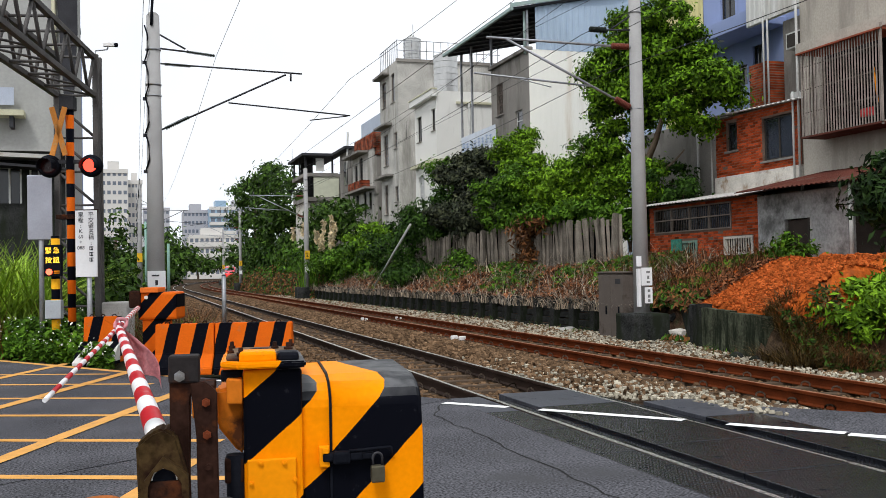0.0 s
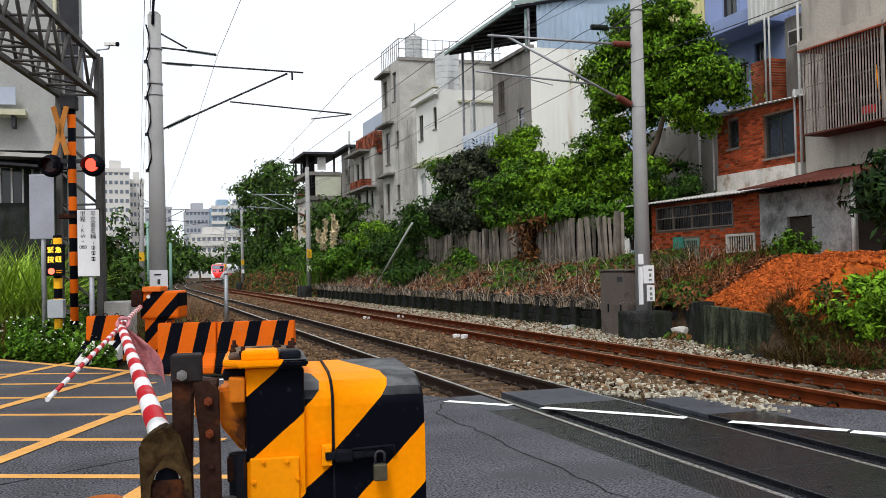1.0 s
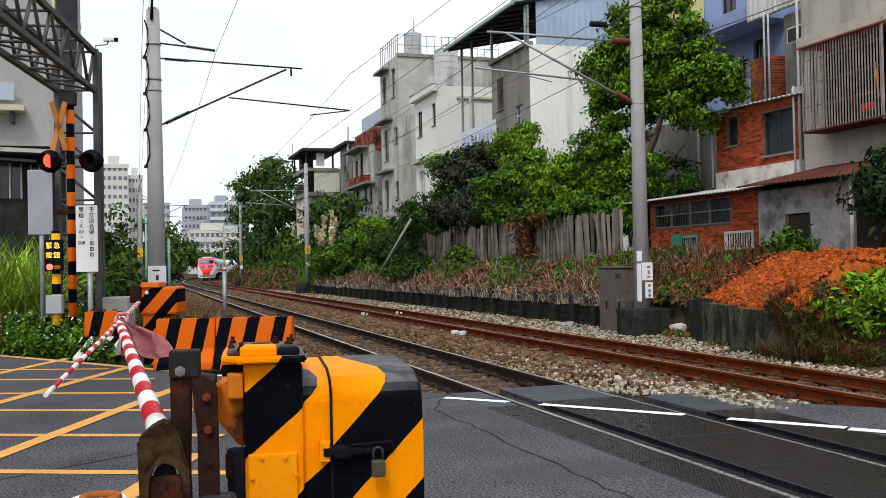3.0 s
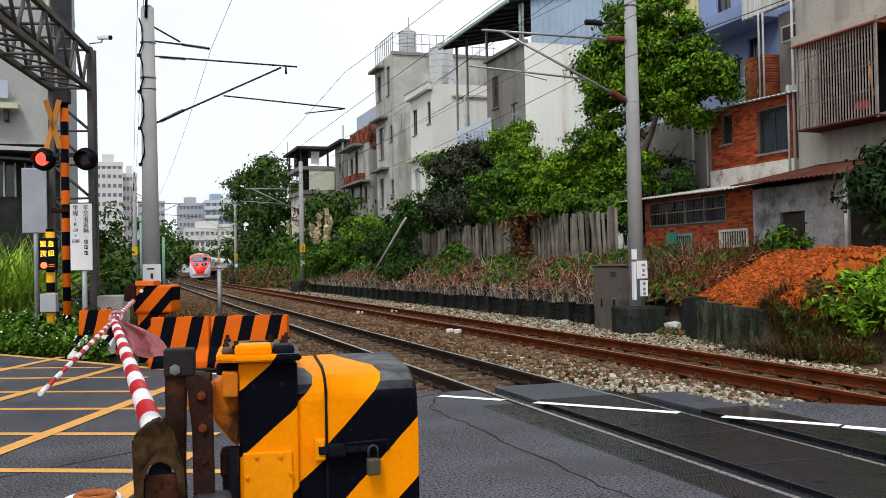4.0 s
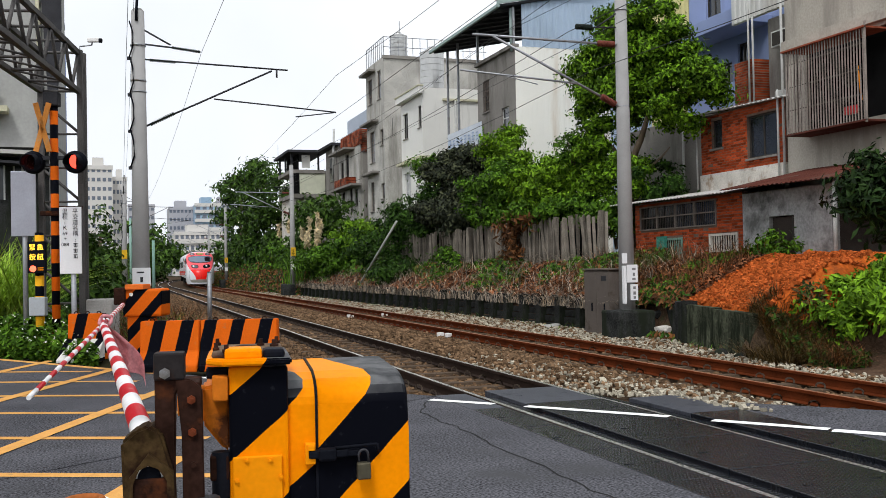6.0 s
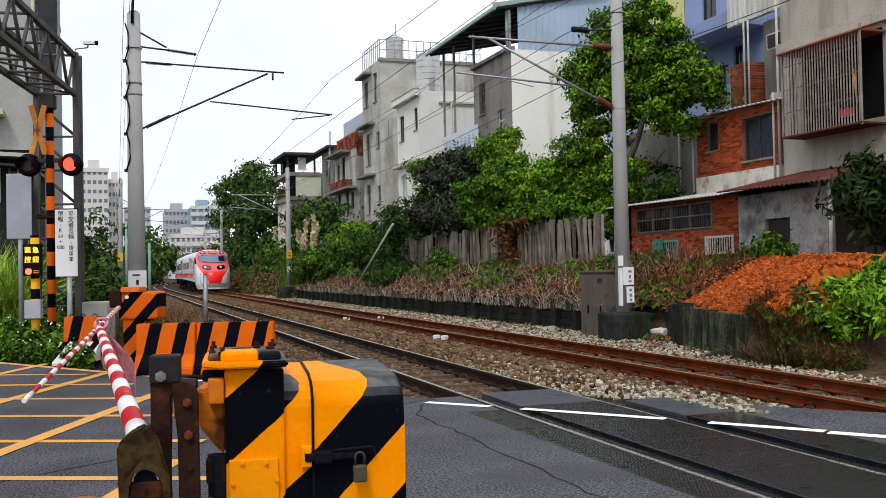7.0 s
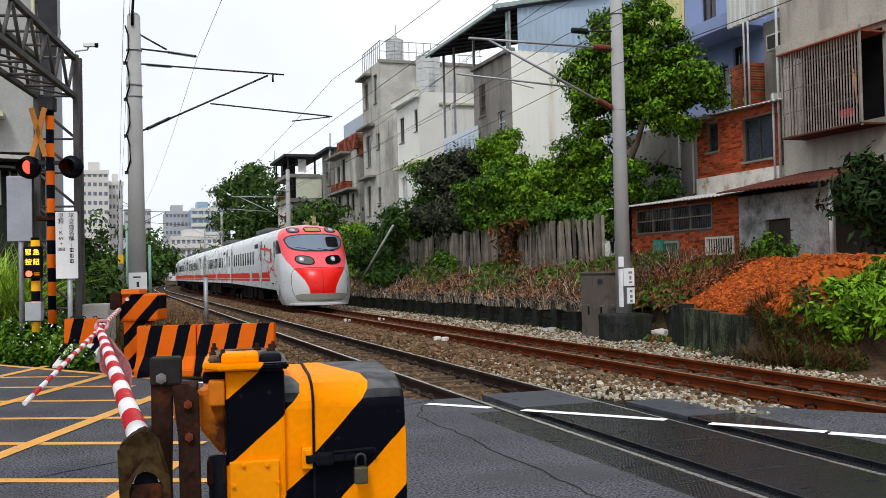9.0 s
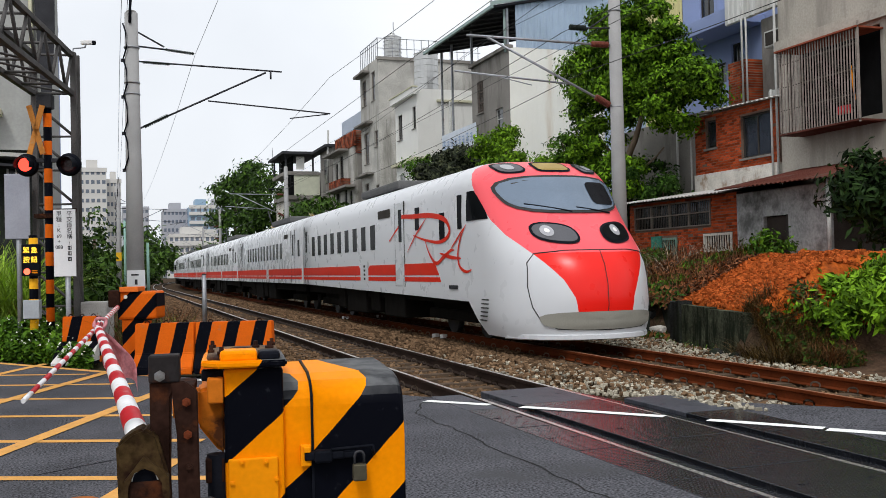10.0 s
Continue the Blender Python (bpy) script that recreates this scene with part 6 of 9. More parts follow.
def far_houses():
    h = house("grey house with patches of bare brick and a sheet-clad top floor")
    wins = [(70.6, 71.6, 8.3, 10.0), (72.3, 73.2, 8.2, 9.6), (72.0, 73.1, 5.8, 7.3), (69.6, 70.4, 5.6, 7.4), (68.0, 68.8, 6.0, 7.2)]
    shell(h, 17, 28, 67.2, 74.0, Z0, 10.3, M["cement_pale"], M["cement"], wins)
    for w in wins:
        window_x(h, 17, *w, M["frame_dark"], 1, 0)
    part("brick_parapet", boxm(16.95, 17.1, 66.9, 73.0, 10.3, 11.4), M["brick"], h)
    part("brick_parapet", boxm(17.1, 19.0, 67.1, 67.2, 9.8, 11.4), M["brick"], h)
    part("brick_apron", boxm(16.3, 17.0, 68.5, 72.5, 7.5, 8.1), M["brick"], h)
    part("ledge", boxm(16.2, 17.0, 66.8, 74.0, 7.35, 7.5), M["cement"], h)
    part("ledge", boxm(16.2, 17.0, 68.8, 74.2, 10.15, 10.3), M["cement"], h)
    part("top_floor", boxm(18.0, 28, 66.9, 75.0, 10.2, 13.1), M["pale_blue_sheet"], h)
    g = house("narrow dark house with a small sheet roof")
    part("wall", boxm(17.2, 28, 75.0, 79.5, Z0, 11.2), M["cement"], g)
    part("roof", boxm(16.6, 28, 74.8, 79.9, 11.2, 11.4), M["dark_sheet"], g)
    part("window", boxm(17.15, 17.2, 76.5, 77.8, 8.5, 10.4), M["glass_dark"], g)
    part("vent_pipe", tubem((16.8, 75.2, 8.5), (16.9, 75.0, 12.5), 0.08, n=8), M["pipe_white"], g)
    s = house("old grey house with an open roofed terrace and cream sheet wall")
    shell(s, 17, 28, 82.0, 102.0, Z0, 9.9, M["cement_pale"], M["cement"], [(90, 93, 7.95, 9.5), (96, 98, 7.95, 9.5)])
    part("sheet_wall", boxm(15.4, 17.6, 81.8, 81.95, 7.9, 9.65), M["cream_sheet2"], s)
    # near-black panel beside the sheet wall, in the painted shade colour
    part("side_wall", boxm(14.9, 15.4, 81.85, 81.95, 7.9, 9.65), M["painted_shade"], s)
    part("terrace_slab", boxm(14.7, 17.0, 81.7, 88, 7.55, 7.9), M["cement"], s)
    part("terrace_pier", boxm(14.7, 15.1, 82, 82.5, 1.0, 7.4), M["cement_pale"], s)
    part("terrace_wall", boxm(14.9, 17.0, 82.5, 88, 1.0, 7.55), M["plaster_patchy"], s)
    part("upper_slab", boxm(14.6, 17.5, 81.7, 88, 9.65, 9.95), M["cement"], s)
    part("roof", boxm(14.3, 17.6, 81.0, 88.5, 11.35, 11.55), M["dark_sheet"], s)
    for y in (81.9, 84.9, 87.8):
        part("post", boxm(14.7, 14.85, y, y + 0.15, 9.9, 11.4), M["dark_steel"], s)
    part("post", boxm(17.0, 17.15, 81.9, 82.05, 9.9, 11.4), M["dark_steel"], s)
    # shade under the terrace roof, put in as a near-black sheet
    part("dark_back", boxm(15.4, 15.5, 82.6, 88, 9.9, 11.35), M["painted_shade"], s)
    part("notice", boxm(15.6, 16.3, 81.75, 81.8, 10.1, 11.2), M["plaster_white"], s)


M["pale_blue_sheet"] = mat("pale_blue_sheet", (0.42, 0.47, 0.55), 0.6, vary=0.12, scale=0.6, stain=(0.3, 0.33, 0.4), stain_scale=0.5)
M["cream_sheet2"] = mat("cream_green_sheet", (0.55, 0.56, 0.44), 0.6, vary=0.1)
far_houses()


# ---------------------------------------------------------------- the train
def table(pairs):
    zs, vs = [p[0] for p in pairs], [p[1] for p in pairs]
    return lambda z: float(np.interp(z, zs, vs))


NOSE_Y = table([(0.2, -0.34), (0.45, -0.42), (0.8, -0.48), (1.14, -0.46), (1.45, -0.36), (1.69, -0.20), (2.0, 0.18), (2.3, 0.53), (2.52, 0.77), (2.8, 1.05), (3.04, 1.27), (3.25, 1.56), (3.42, 2.0), (3.52, 2.7), (3.58, 3.5), (3.62, 4.6)])
HALF_W = table([(0.2, 1.30), (0.45, 1.39), (0.8, 1.43), (2.6, 1.43), (3.0, 1.40), (3.2, 1.33), (3.34, 1.20), (3.45, 0.96), (3.54, 0.62), (3.6, 0.3), (3.62, 0.12)])
NOSE_D = table([(0.2, 1.45), (0.9, 1.90), (1.6, 1.86), (2.4, 1.50), (3.0, 1.28), (3.62, 0.7)])
SQ = 0.92


def nose_point(x, z):
    """The place on the nose at side offset x and height z."""
    s = min(1.0, abs(x) / HALF_W(z)) ** (1 / SQ)
    c = math.sqrt(max(0.0, 1 - s * s))
    return Vector((x, NOSE_Y(z) + NOSE_D(z) * (1 - c ** SQ), z))


def nose_side(y, z):
    """Half width of the body at y and z."""
    t = (y - NOSE_Y(z)) / NOSE_D(z)
    if t >= 1:
        return HALF_W(z)
    c = (1 - max(0.0, t)) ** (1 / SQ)
    return HALF_W(z) * math.sqrt(max(0.0, 1 - c * c)) ** SQ


def livery(name):
    """White body paint with the pink-red face mask, by height and side offset on the nose."""
    m = mat(name, (0.64, 0.65, 0.67), 0.30, vary=0.02, scale=0.6, fine=3, bump=0.0, spec=0.35)
    n, l = m.node_tree.nodes, m.node_tree.links
    b = n["Principled BSDF"]
    old = b.inputs["Base Color"].links[0].from_socket
    tc, sep = n.new("ShaderNodeTexCoord"), n.new("ShaderNodeSeparateXYZ")
    l.new(tc.outputs["Object"], sep.inputs[0])
    absx = n.new("ShaderNodeMath")
    absx.operation = "ABSOLUTE"
    l.new(sep.outputs["X"], absx.inputs[0])
    zn = n.new("ShaderNodeMath")
    zn.operation = "DIVIDE"
    zn.inputs[1].default_value = 4.0
    l.new(sep.outputs["Z"], zn.inputs[0])
    edge = n.new("ShaderNodeValToRGB")
    stops = [(0.0, 0.0), (0.61, 0.0), (0.615, 0.50), (0.9, 0.55), (1.2, 0.70), (1.5, 0.92), (1.69, 1.06), (2.0, 1.24), (2.3, 1.33), (2.9, 1.40), (3.3, 1.36), (3.62, 1.36)]
    cr = edge.color_ramp
    while len(cr.elements) < len(stops):
        cr.elements.new(0.5)
    for e, (z, v) in zip(cr.elements, stops):
        e.position = z / 4.0
        e.color = (v / 2, v / 2, v / 2, 1)
    l.new(zn.outputs[0], edge.inputs["Fac"])
    dbl = n.new("ShaderNodeMath")
    dbl.operation = "MULTIPLY"
    dbl.inputs[1].default_value = 2.0
    l.new(edge.outputs["Color"], dbl.inputs[0])
    ins = n.new("ShaderNodeMath")
    ins.operation = "LESS_THAN"
    l.new(absx.outputs[0], ins.inputs[0])
    l.new(dbl.outputs[0], ins.inputs[1])
    # the mask ends on the roof and on the side along a slanted line
    lim = n.new("ShaderNodeMath")
    lim.operation = "MULTIPLY_ADD"
    lim.inputs[1].default_value, lim.inputs[2].default_value = 0.95, -0.62
    l.new(sep.outputs["Z"], lim.inputs[0])
    fr = n.new("ShaderNodeMath")
    fr.operation = "LESS_THAN"
    l.new(sep.outputs["Y"], fr.inputs[0])
    l.new(lim.outputs[0], fr.inputs[1])
    both = n.new("ShaderNodeMath")
    both.operation = "MULTIPLY"
    l.new(ins.outputs[0], both.inputs[0])
    l.new(fr.outputs[0], both.inputs[1])
    hood = n.new("ShaderNodeMath")
    hood.operation = "LESS_THAN"
    hood.inputs[1].default_value = 1.66
    l.new(sep.outputs["Z"], hood.inputs[0])
    tone = n.new("ShaderNodeMix")
    tone.data_type = "RGBA"
    tone.inputs["A"].default_value, tone.inputs["B"].default_value = (0.92, 0.105, 0.125, 1), (0.88, 0.012, 0.006, 1)
    l.new(hood.outputs[0], tone.inputs["Factor"])
    mx = n.new("ShaderNodeMix")
    mx.data_type = "RGBA"
    l.new(both.outputs[0], mx.inputs["Factor"])
    l.new(old, mx.inputs["A"])
    l.new(tone.outputs["Result"], mx.inputs["B"])
    l.new(mx.outputs["Result"], b.inputs["Base Color"])
    return m


M["livery"] = livery("train_livery")
M["train_white"] = mat("train_white_paint", (0.60, 0.61, 0.63), 0.28, vary=0.02, scale=0.5, fine=3, bump=0.0, spec=0.5)
M["train_red"] = mat("train_red_stripe", (0.66, 0.030, 0.012), 0.35, vary=0.06, bump=0)
M["train_grey"] = mat("train_grey_valance", (0.30, 0.29, 0.25), 0.4, vary=0.08, bump=0.02)
M["train_glass"] = mat("black_tinted_glass", (0.005, 0.006, 0.007), 0.16, vary=0.2, bump=0, spec=0.01)
# blue-grey base paints part of the sky's reflection into the glass
M["windscreen"] = mat("windscreen_glass", (0.13, 0.18, 0.25), 0.06, vary=0.15, scale=0.5, bump=0, spec=1.0)
M["seam"] = mat("dark_panel_seam", (0.05, 0.05, 0.05), 0.6, bump=0)
M["under"] = mat("dirty_underframe", (0.009, 0.008, 0.007), 0.9, spec=0.02, vary=0.4, scale=3, bump=0.2)
M["lamp_glass"] = mat("clear_lamp_glass", (0.42, 0.42, 0.44), 0.12, 0.2, vary=0.15, bump=0)
M["display"] = mat("amber_display", (0.30, 0.22, 0.08), 0.4, bump=0, emit=(1.0, 0.72, 0.25), strength=0.12)
M["cab_dark"] = mat("dark_cab_blind", (0.01, 0.01, 0.012), 0.3, bump=0)
CAR = 19.55
STEP = 19.6


def body_mesh(nose):
    """Lofted car body; with a nose, the front end is drawn out and has a deep skirt."""
    bm = bmesh.new()
    zs = [0.2, 0.32, 0.45, 0.62, 0.8, 1.0] if nose else [1.0]
    zs += [1.2, 1.45, 1.69, 1.9, 2.1, 2.3, 2.52, 2.7, 2.85, 3.0, 3.12, 3.24, 3.34, 3.42, 3.48, 3.54, 3.58, 3.61, 3.62]
    rings = []
    for z in zs:
        W = HALF_W(z)
        row = []
        if nose:
            back = CAR if z >= 0.99 else 1.75 + (z - 0.2) * 1.1
            k = 14
            front = [nose_point(W * math.sin(math.pi / 2 * i / k) ** SQ if i else 0.0, z) for i in range(k + 1)]
            y_side = front[-1].y
            side = [Vector((W, y_side + (back - y_side) * i / 10, z)) for i in range(1, 11)]
            right = front + side
        else:
            right = [Vector((0, 0.12, z)), Vector((W * 0.6, 0.12, z)), Vector((W * 0.97, 0.12, z)), Vector((W, 0.16, z))] + [Vector((W, 0.16 + (CAR - 0.16) * i / 6, z)) for i in range(1, 7)]
        full = [Vector((-p.x, p.y, p.z)) for p in reversed(right[1:])] + right
        rings.append([bm.verts.new(p) for p in full])
    for r, q in zip(rings, rings[1:]):
        for i in range(len(r) - 1):
            f = bm.faces.new((r[i], r[i + 1], q[i + 1], q[i]))
            f.smooth = True
    top = rings[-1]
    bm.faces.new(top)
    # closing end and floor
    end = [r[0] for r in rings if r[0].co.y > CAR - 0.1] + [r[-1] for r in reversed(rings) if r[-1].co.y > CAR - 0.1]
    bm.faces.new(end)
    bmesh.ops.recalc_face_normals(bm, faces=bm.faces[:])
    return bm


def patch(parent, name, cx, cz, hw, hz, material, off=0.012, power=2.6, slant=0.0, label="", rings=5, n=28, taper=0.0):
    """A piece that lies on the nose: a rounded outline round (cx, cz)."""
    bm = bmesh.new()

    def at(u, v):
        x = cx + hw * u * (1 + taper * v)
        z = cz + hz * v + slant * u
        p = nose_point(x, z)
        e = 0.01
        n_ = (nose_point(x + e, z) - nose_point(x - e, z)).cross(nose_point(x, z + e) - nose_point(x, z - e)).normalized()
        if n_.y > 0:
            n_ = -n_
        return p + n_ * off
    c = bm.verts.new(at(0, 0))
    prev = None
    for r in range(1, rings + 1):
        ring = []
        for i in range(n):
            a = 2 * math.pi * i / n
            ca, sa = math.cos(a), math.sin(a)
            k = (abs(ca) ** power + abs(sa) ** power) ** (-1 / power) * r / rings
            ring.append(bm.verts.new(at(ca * k, sa * k)))
        for i in range(n):
            f = bm.faces.new((c, ring[i], ring[(i + 1) % n])) if prev is None else bm.faces.new((prev[i], ring[i], ring[(i + 1) % n], prev[(i + 1) % n]))
            f.smooth = True
        prev = ring
    bmesh.ops.recalc_face_normals(bm, faces=bm.faces[:])
    return part(name, bm, material, parent, label)


def on_nose_line(parent, name, pts, r, material, off=0.01):
    bm = bmesh.new()
    ps = []
    for (x0, z0), (x1, z1) in zip(pts, pts[1:]):
        k = max(2, int(math.hypot(x1 - x0, z1 - z0) / 0.08))
        for i in range(k):
            p = nose_point(x0 + (x1 - x0) * i / k, z0 + (z1 - z0) * i / k)
            ps.append(p - Vector((0, off, 0)))
    ps.append(nose_point(*pts[-1]) - Vector((0, off, 0)))
    for a, b in zip(ps, ps[1:]):
        tube(bm, a, b, r, n=6, caps=False)
    return part(name, bm, material, parent)


def side_box(parent, name, y0, y1, z0, z1, material, side=-1, proud=0.006, bev=0.0, label=""):
    x = 1.43 * side
    a, b = (x - proud, x + 0.01) if side < 0 else (x - 0.01, x + proud)
    return part(name, boxm(a, b, y0, y1, z0, z1, bev=bev), material, parent, label)


def side_poly(parent, name, pts, material, side=-1, proud=0.006):
    x = 1.43 * side
    return part(name, prism(pts, x - proud, x + proud, "x"), material, parent)


def underframe(car, nose):
    part("underframe", boxm(-1.25, 1.25, 3.4 if nose else 0.4, CAR - 0.3, 0.72, 1.0), M["under"], car)
    for y in (4.6 if nose else 2.9, 16.6):
        bg = part("bogie", boxm(-0.95, 0.95, y - 1.45, y + 1.45, 0.35, 0.72, bev=0.05), M["under"], car)
        for s in (-0.56, 0.56):
            for yy in (-1.05, 1.05):
                bm = bmesh.new()
                tube(bm, (s - 0.065, y + yy, 0.43), (s + 0.065, y + yy, 0.43), 0.43, n=26)
                part("wheel", bm, M["dark_steel"], bg)
        for s in (-0.98, 0.98):
            part("side_frame", boxm(s - 0.06, s + 0.06, y - 1.5, y + 1.5, 0.34, 0.56, bev=0.03), M["under"], bg)
    for a, b, zb in ((7.2, 9.0, 0.28), (9.5, 10.4, 0.36), (10.9, 13.2, 0.26), (13.5, 14.4, 0.34)):
        part("equipment_box", boxm(-1.3, 1.3, a, b, zb, 0.95, bev=0.03), M["under"], car)


def lead_car():
    c = thing("lead_carriage", (0, 0, 0), 0, "white express train car with a pink-red nose and calligraphic swirl", "train car", "cars of the express train")
    part("body", body_mesh(True), M["livery"], c)
    patch(c, "windscreen_surround", 0, 2.73, 1.17, 0.37, M["seam"], 0.022, 3.4, taper=0.10)
    ws = patch(c, "windscreen", 0, 2.73, 1.12, 0.325, M["windscreen"], 0.030, 3.4, taper=0.10, label="tinted curved windscreen with sky reflection in its colour")
    for cx in (-0.42, 0.0):
        on_nose_line(ws, "glazing_bar", [(cx - 0.03, 2.42), (cx, 3.04)], 0.006, M["seam"], 0.02)
    patch(ws, "sun_blind", 0.70, 2.74, 0.27, 0.22, M["cab_dark"], 0.036, 6)
    for pts in ([(-0.85, 2.56), (-0.10, 2.40)], [(0.02, 2.48), (0.72, 2.38)]):
        on_nose_line(c, "wiper", pts, 0.016, M["black"], 0.035)
    for sx in (-1, 1):
        patch(c, "headlamp_surround", 0.58 * sx, 2.0, 0.36, 0.19, M["black"], 0.018, 2.6, slant=0.045 * sx)
        hl = patch(c, "headlamp", 0.58 * sx, 2.0, 0.32, 0.155, M["train_glass"] if sx > 0 else M["lamp_glass2"], 0.026, 2.6, slant=0.045 * sx)
        patch(hl, "reflector", (0.56 if sx > 0 else 0.70) * sx, 2.03, 0.10, 0.10, M["lamp_glass"], 0.034, 2.0)
        patch(hl, "bulb", (0.56 if sx > 0 else 0.70) * sx, 2.03, 0.04, 0.04, M["white_paint"], 0.040, 2.0)
        patch(c, "upper_lamp_surround", 0.78 * sx, 3.29, 0.25, 0.125, M["black"], 0.012, 2.8)
        ul = patch(c, "upper_lamp", 0.78 * sx, 3.29, 0.21, 0.10, M["lamp_glass2"], 0.020, 2.8)
        patch(ul, "bulb", 0.80 * sx, 3.29, 0.10, 0.06, M["lamp_glass"], 0.028, 2.2)
    patch(c, "display_surround", 0, 3.30, 0.36, 0.115, M["black"], 0.012, 5)
    patch(c, "destination_display", 0, 3.30, 0.31, 0.085, M["display"], 0.020, 6)
    # coupler hood seams and lower valance
    on_nose_line(c, "hood_seam", [(-1.02, 1.66), (-0.6, 1.70), (0.6, 1.70), (1.02, 1.66)], 0.009, M["seam"], 0.004)
    on_nose_line(c, "hood_seam", [(0, 1.70), (0, 0.62)], 0.007, M["seam"], 0.004)
    for sx in (-1, 1):
        on_nose_line(c, "hood_seam", [(1.02 * sx, 1.66), (1.13 * sx, 1.50), (1.16 * sx, 1.1), (1.12 * sx, 0.75), (1.02 * sx, 0.52), (0.8 * sx, 0.38), (0, 0.35)], 0.010, M["seam"], 0.004)
    patch(c, "valance", 0, 0.52, 1.02, 0.15, M["train_grey"], 0.022, 3.5, taper=0.06, label="grey lower valance")
    bm = bmesh.new()
    k = 24
    ring = []
    for i in range(k + 1):
        x = -1.3 + 2.6 * i / k
        p = nose_point(x, 0.22)
        ring.append((bm.verts.new((p.x, p.y - 0.07, 0.20)), bm.verts.new((p.x, p.y - 0.07, 0.27)), bm.verts.new((p.x, p.y + 0.03, 0.30)), bm.verts.new((p.x, p.y + 0.03, 0.18))))
    for a, b in zip(ring, ring[1:]):
        for j in range(4):
            bm.faces.new((a[j], a[(j + 1) % 4], b[(j + 1) % 4], b[j]))
    bmesh.ops.recalc_face_normals(bm, faces=bm.faces[:])
    part("snow_plough", bm, M["train_white"], c)
    for sd in (-1, 1):
        bm = bmesh.new()
        grid = []
        for j in range(7):
            z = 2.33 + 0.56 * j / 6
            row = []
            for i in range(9):
                y = 2.42 + (1.50 + 0.62 * (j / 6) ** 1.2 - 2.42) * i / 8
                row.append(bm.verts.new((sd * (nose_side(y, z) + 0.014), y, z)))
            grid.append(row)
        for r, q in zip(grid, grid[1:]):
            for i in range(8):
                bm.faces.new((r[i], r[i + 1], q[i + 1], q[i]))
        bmesh.ops.recalc_face_normals(bm, faces=bm.faces[:])
        part("cab_side_window", bm, M["train_glass"], c)
        side_box(c, "cab_door_window", 2.72, 2.95, 2.20, 2.86, M["train_glass"], sd, 0.008, 0.0)
        side_box(c, "door", 6.70, 7.42, 1.06, 3.0, M["train_white"], sd, 0.010)
        side_box(c, "door_seam", 6.66, 6.70, 1.04, 3.02, M["seam"], sd, 0.006)
        side_box(c, "door_seam", 7.42, 7.46, 1.04, 3.02, M["seam"], sd, 0.006)
        side_box(c, "door_window", 6.86, 7.10, 2.08, 2.84, M["train_glass"], sd, 0.014)
        side_box(c, "side_window", 5.5, 5.78, 2.3, 2.80, M["train_glass"], sd, 0.008)
        side_box(c, "side_window", 3.75, 4.08, 1.98, 2.58, M["train_glass"], sd, 0.008)
        side_box(c, "destination_panel", 7.9, 9.0, 2.72, 2.92, M["frame_dark"], sd, 0.006)
        for i in range(9):
            y = 9.35 + i * 1.0
            side_box(c, "side_window", y, y + 0.46, 1.96, 2.60, M["train_glass"], sd, 0.008)
        side_poly(c, "red_stripe", [(4.15, 1.30), (4.45, 1.56), (9.9, 1.56), (10.1, 1.48), (10.1, 1.30)], M["train_red"], sd)
        side_poly(c, "red_stripe", [(4.05, 1.16), (4.12, 1.26), (10.1, 1.26), (10.1, 1.16)], M["train_red"], sd)
        side_poly(c, "red_stripe", [(11.0, 1.30), (11.0, 1.48), (11.2, 1.56), (CAR - 0.1, 1.56), (CAR - 0.1, 1.30)], M["train_red"], sd)
        side_box(c, "red_stripe", 11.0, CAR - 0.1, 1.16, 1.26, M["train_red"], sd, 0.006)
        for i in range(4):
            side_box(c, "emblem_bar", 10.45, 10.62, 1.18 + i * 0.11, 1.24 + i * 0.11, M["frame_dark"], sd, 0.006)
        side_box(c, "end_door_window", 18.75, 18.98, 2.1, 2.82, M["train_glass"], sd, 0.008)
        side_box(c, "door_seam", 19.1, 19.13, 1.05, 3.0, M["seam"], sd, 0.005)
        side_box(c, "step_plate", 3.0, 3.5, 1.03, 1.10, M["dark_steel"], sd, 0.02)
        for i in range(6):
            side_box(c, "skirt_vent", 1.35 + i * 0.03, 1.72 + i * 0.02, 0.84 - i * 0.075, 0.865 - i * 0.075, M["seam"], sd, 0.004)
    # red brush swirl along the near side, flat strokes
    strokes = [
        ([(7.950, 2.127), (7.455, 2.311), (7.073, 2.453), (6.876, 2.652), (5.889, 2.620), (4.718, 2.575), (3.770, 2.450), (3.419, 2.230), (3.597, 2.058), (4.149, 1.987), (5.058, 2.065), (5.921, 2.196)], 0.075),
        ([(5.058, 2.065), (4.778, 1.770), (4.322, 1.551), (3.826, 1.669), (3.385, 1.794), (3.159, 1.800)], 0.055),
        ([(4.061, 1.754), (3.395, 1.661), (2.766, 1.628)], 0.05),
        ([(2.451, 2.269), (2.769, 2.027), (2.946, 1.707), (2.839, 1.467), (2.483, 1.368), (2.188, 1.409)], 0.05),
        ([(4.908, 2.538), (5.716, 2.200), (6.414, 1.820)], 0.03),
        ([(2.574, 2.211), (3.350, 1.827)], 0.03)]
    for pts, w in strokes:
        bm = bmesh.new()
        fine = []
        for i in range(len(pts) - 1):
            p0, p1, p2, p3 = [Vector(pts[max(0, min(len(pts) - 1, i + k))]) for k in (-1, 0, 1, 2)]
            for s in range(6):
                t = s / 6
                fine.append(0.5 * (2 * p1 + (p2 - p0) * t + (2 * p0 - 5 * p1 + 4 * p2 - p3) * t * t + (3 * p1 - p0 - 3 * p2 + p3) * t ** 3))
        fine.append(Vector(pts[-1]))
        rows = []
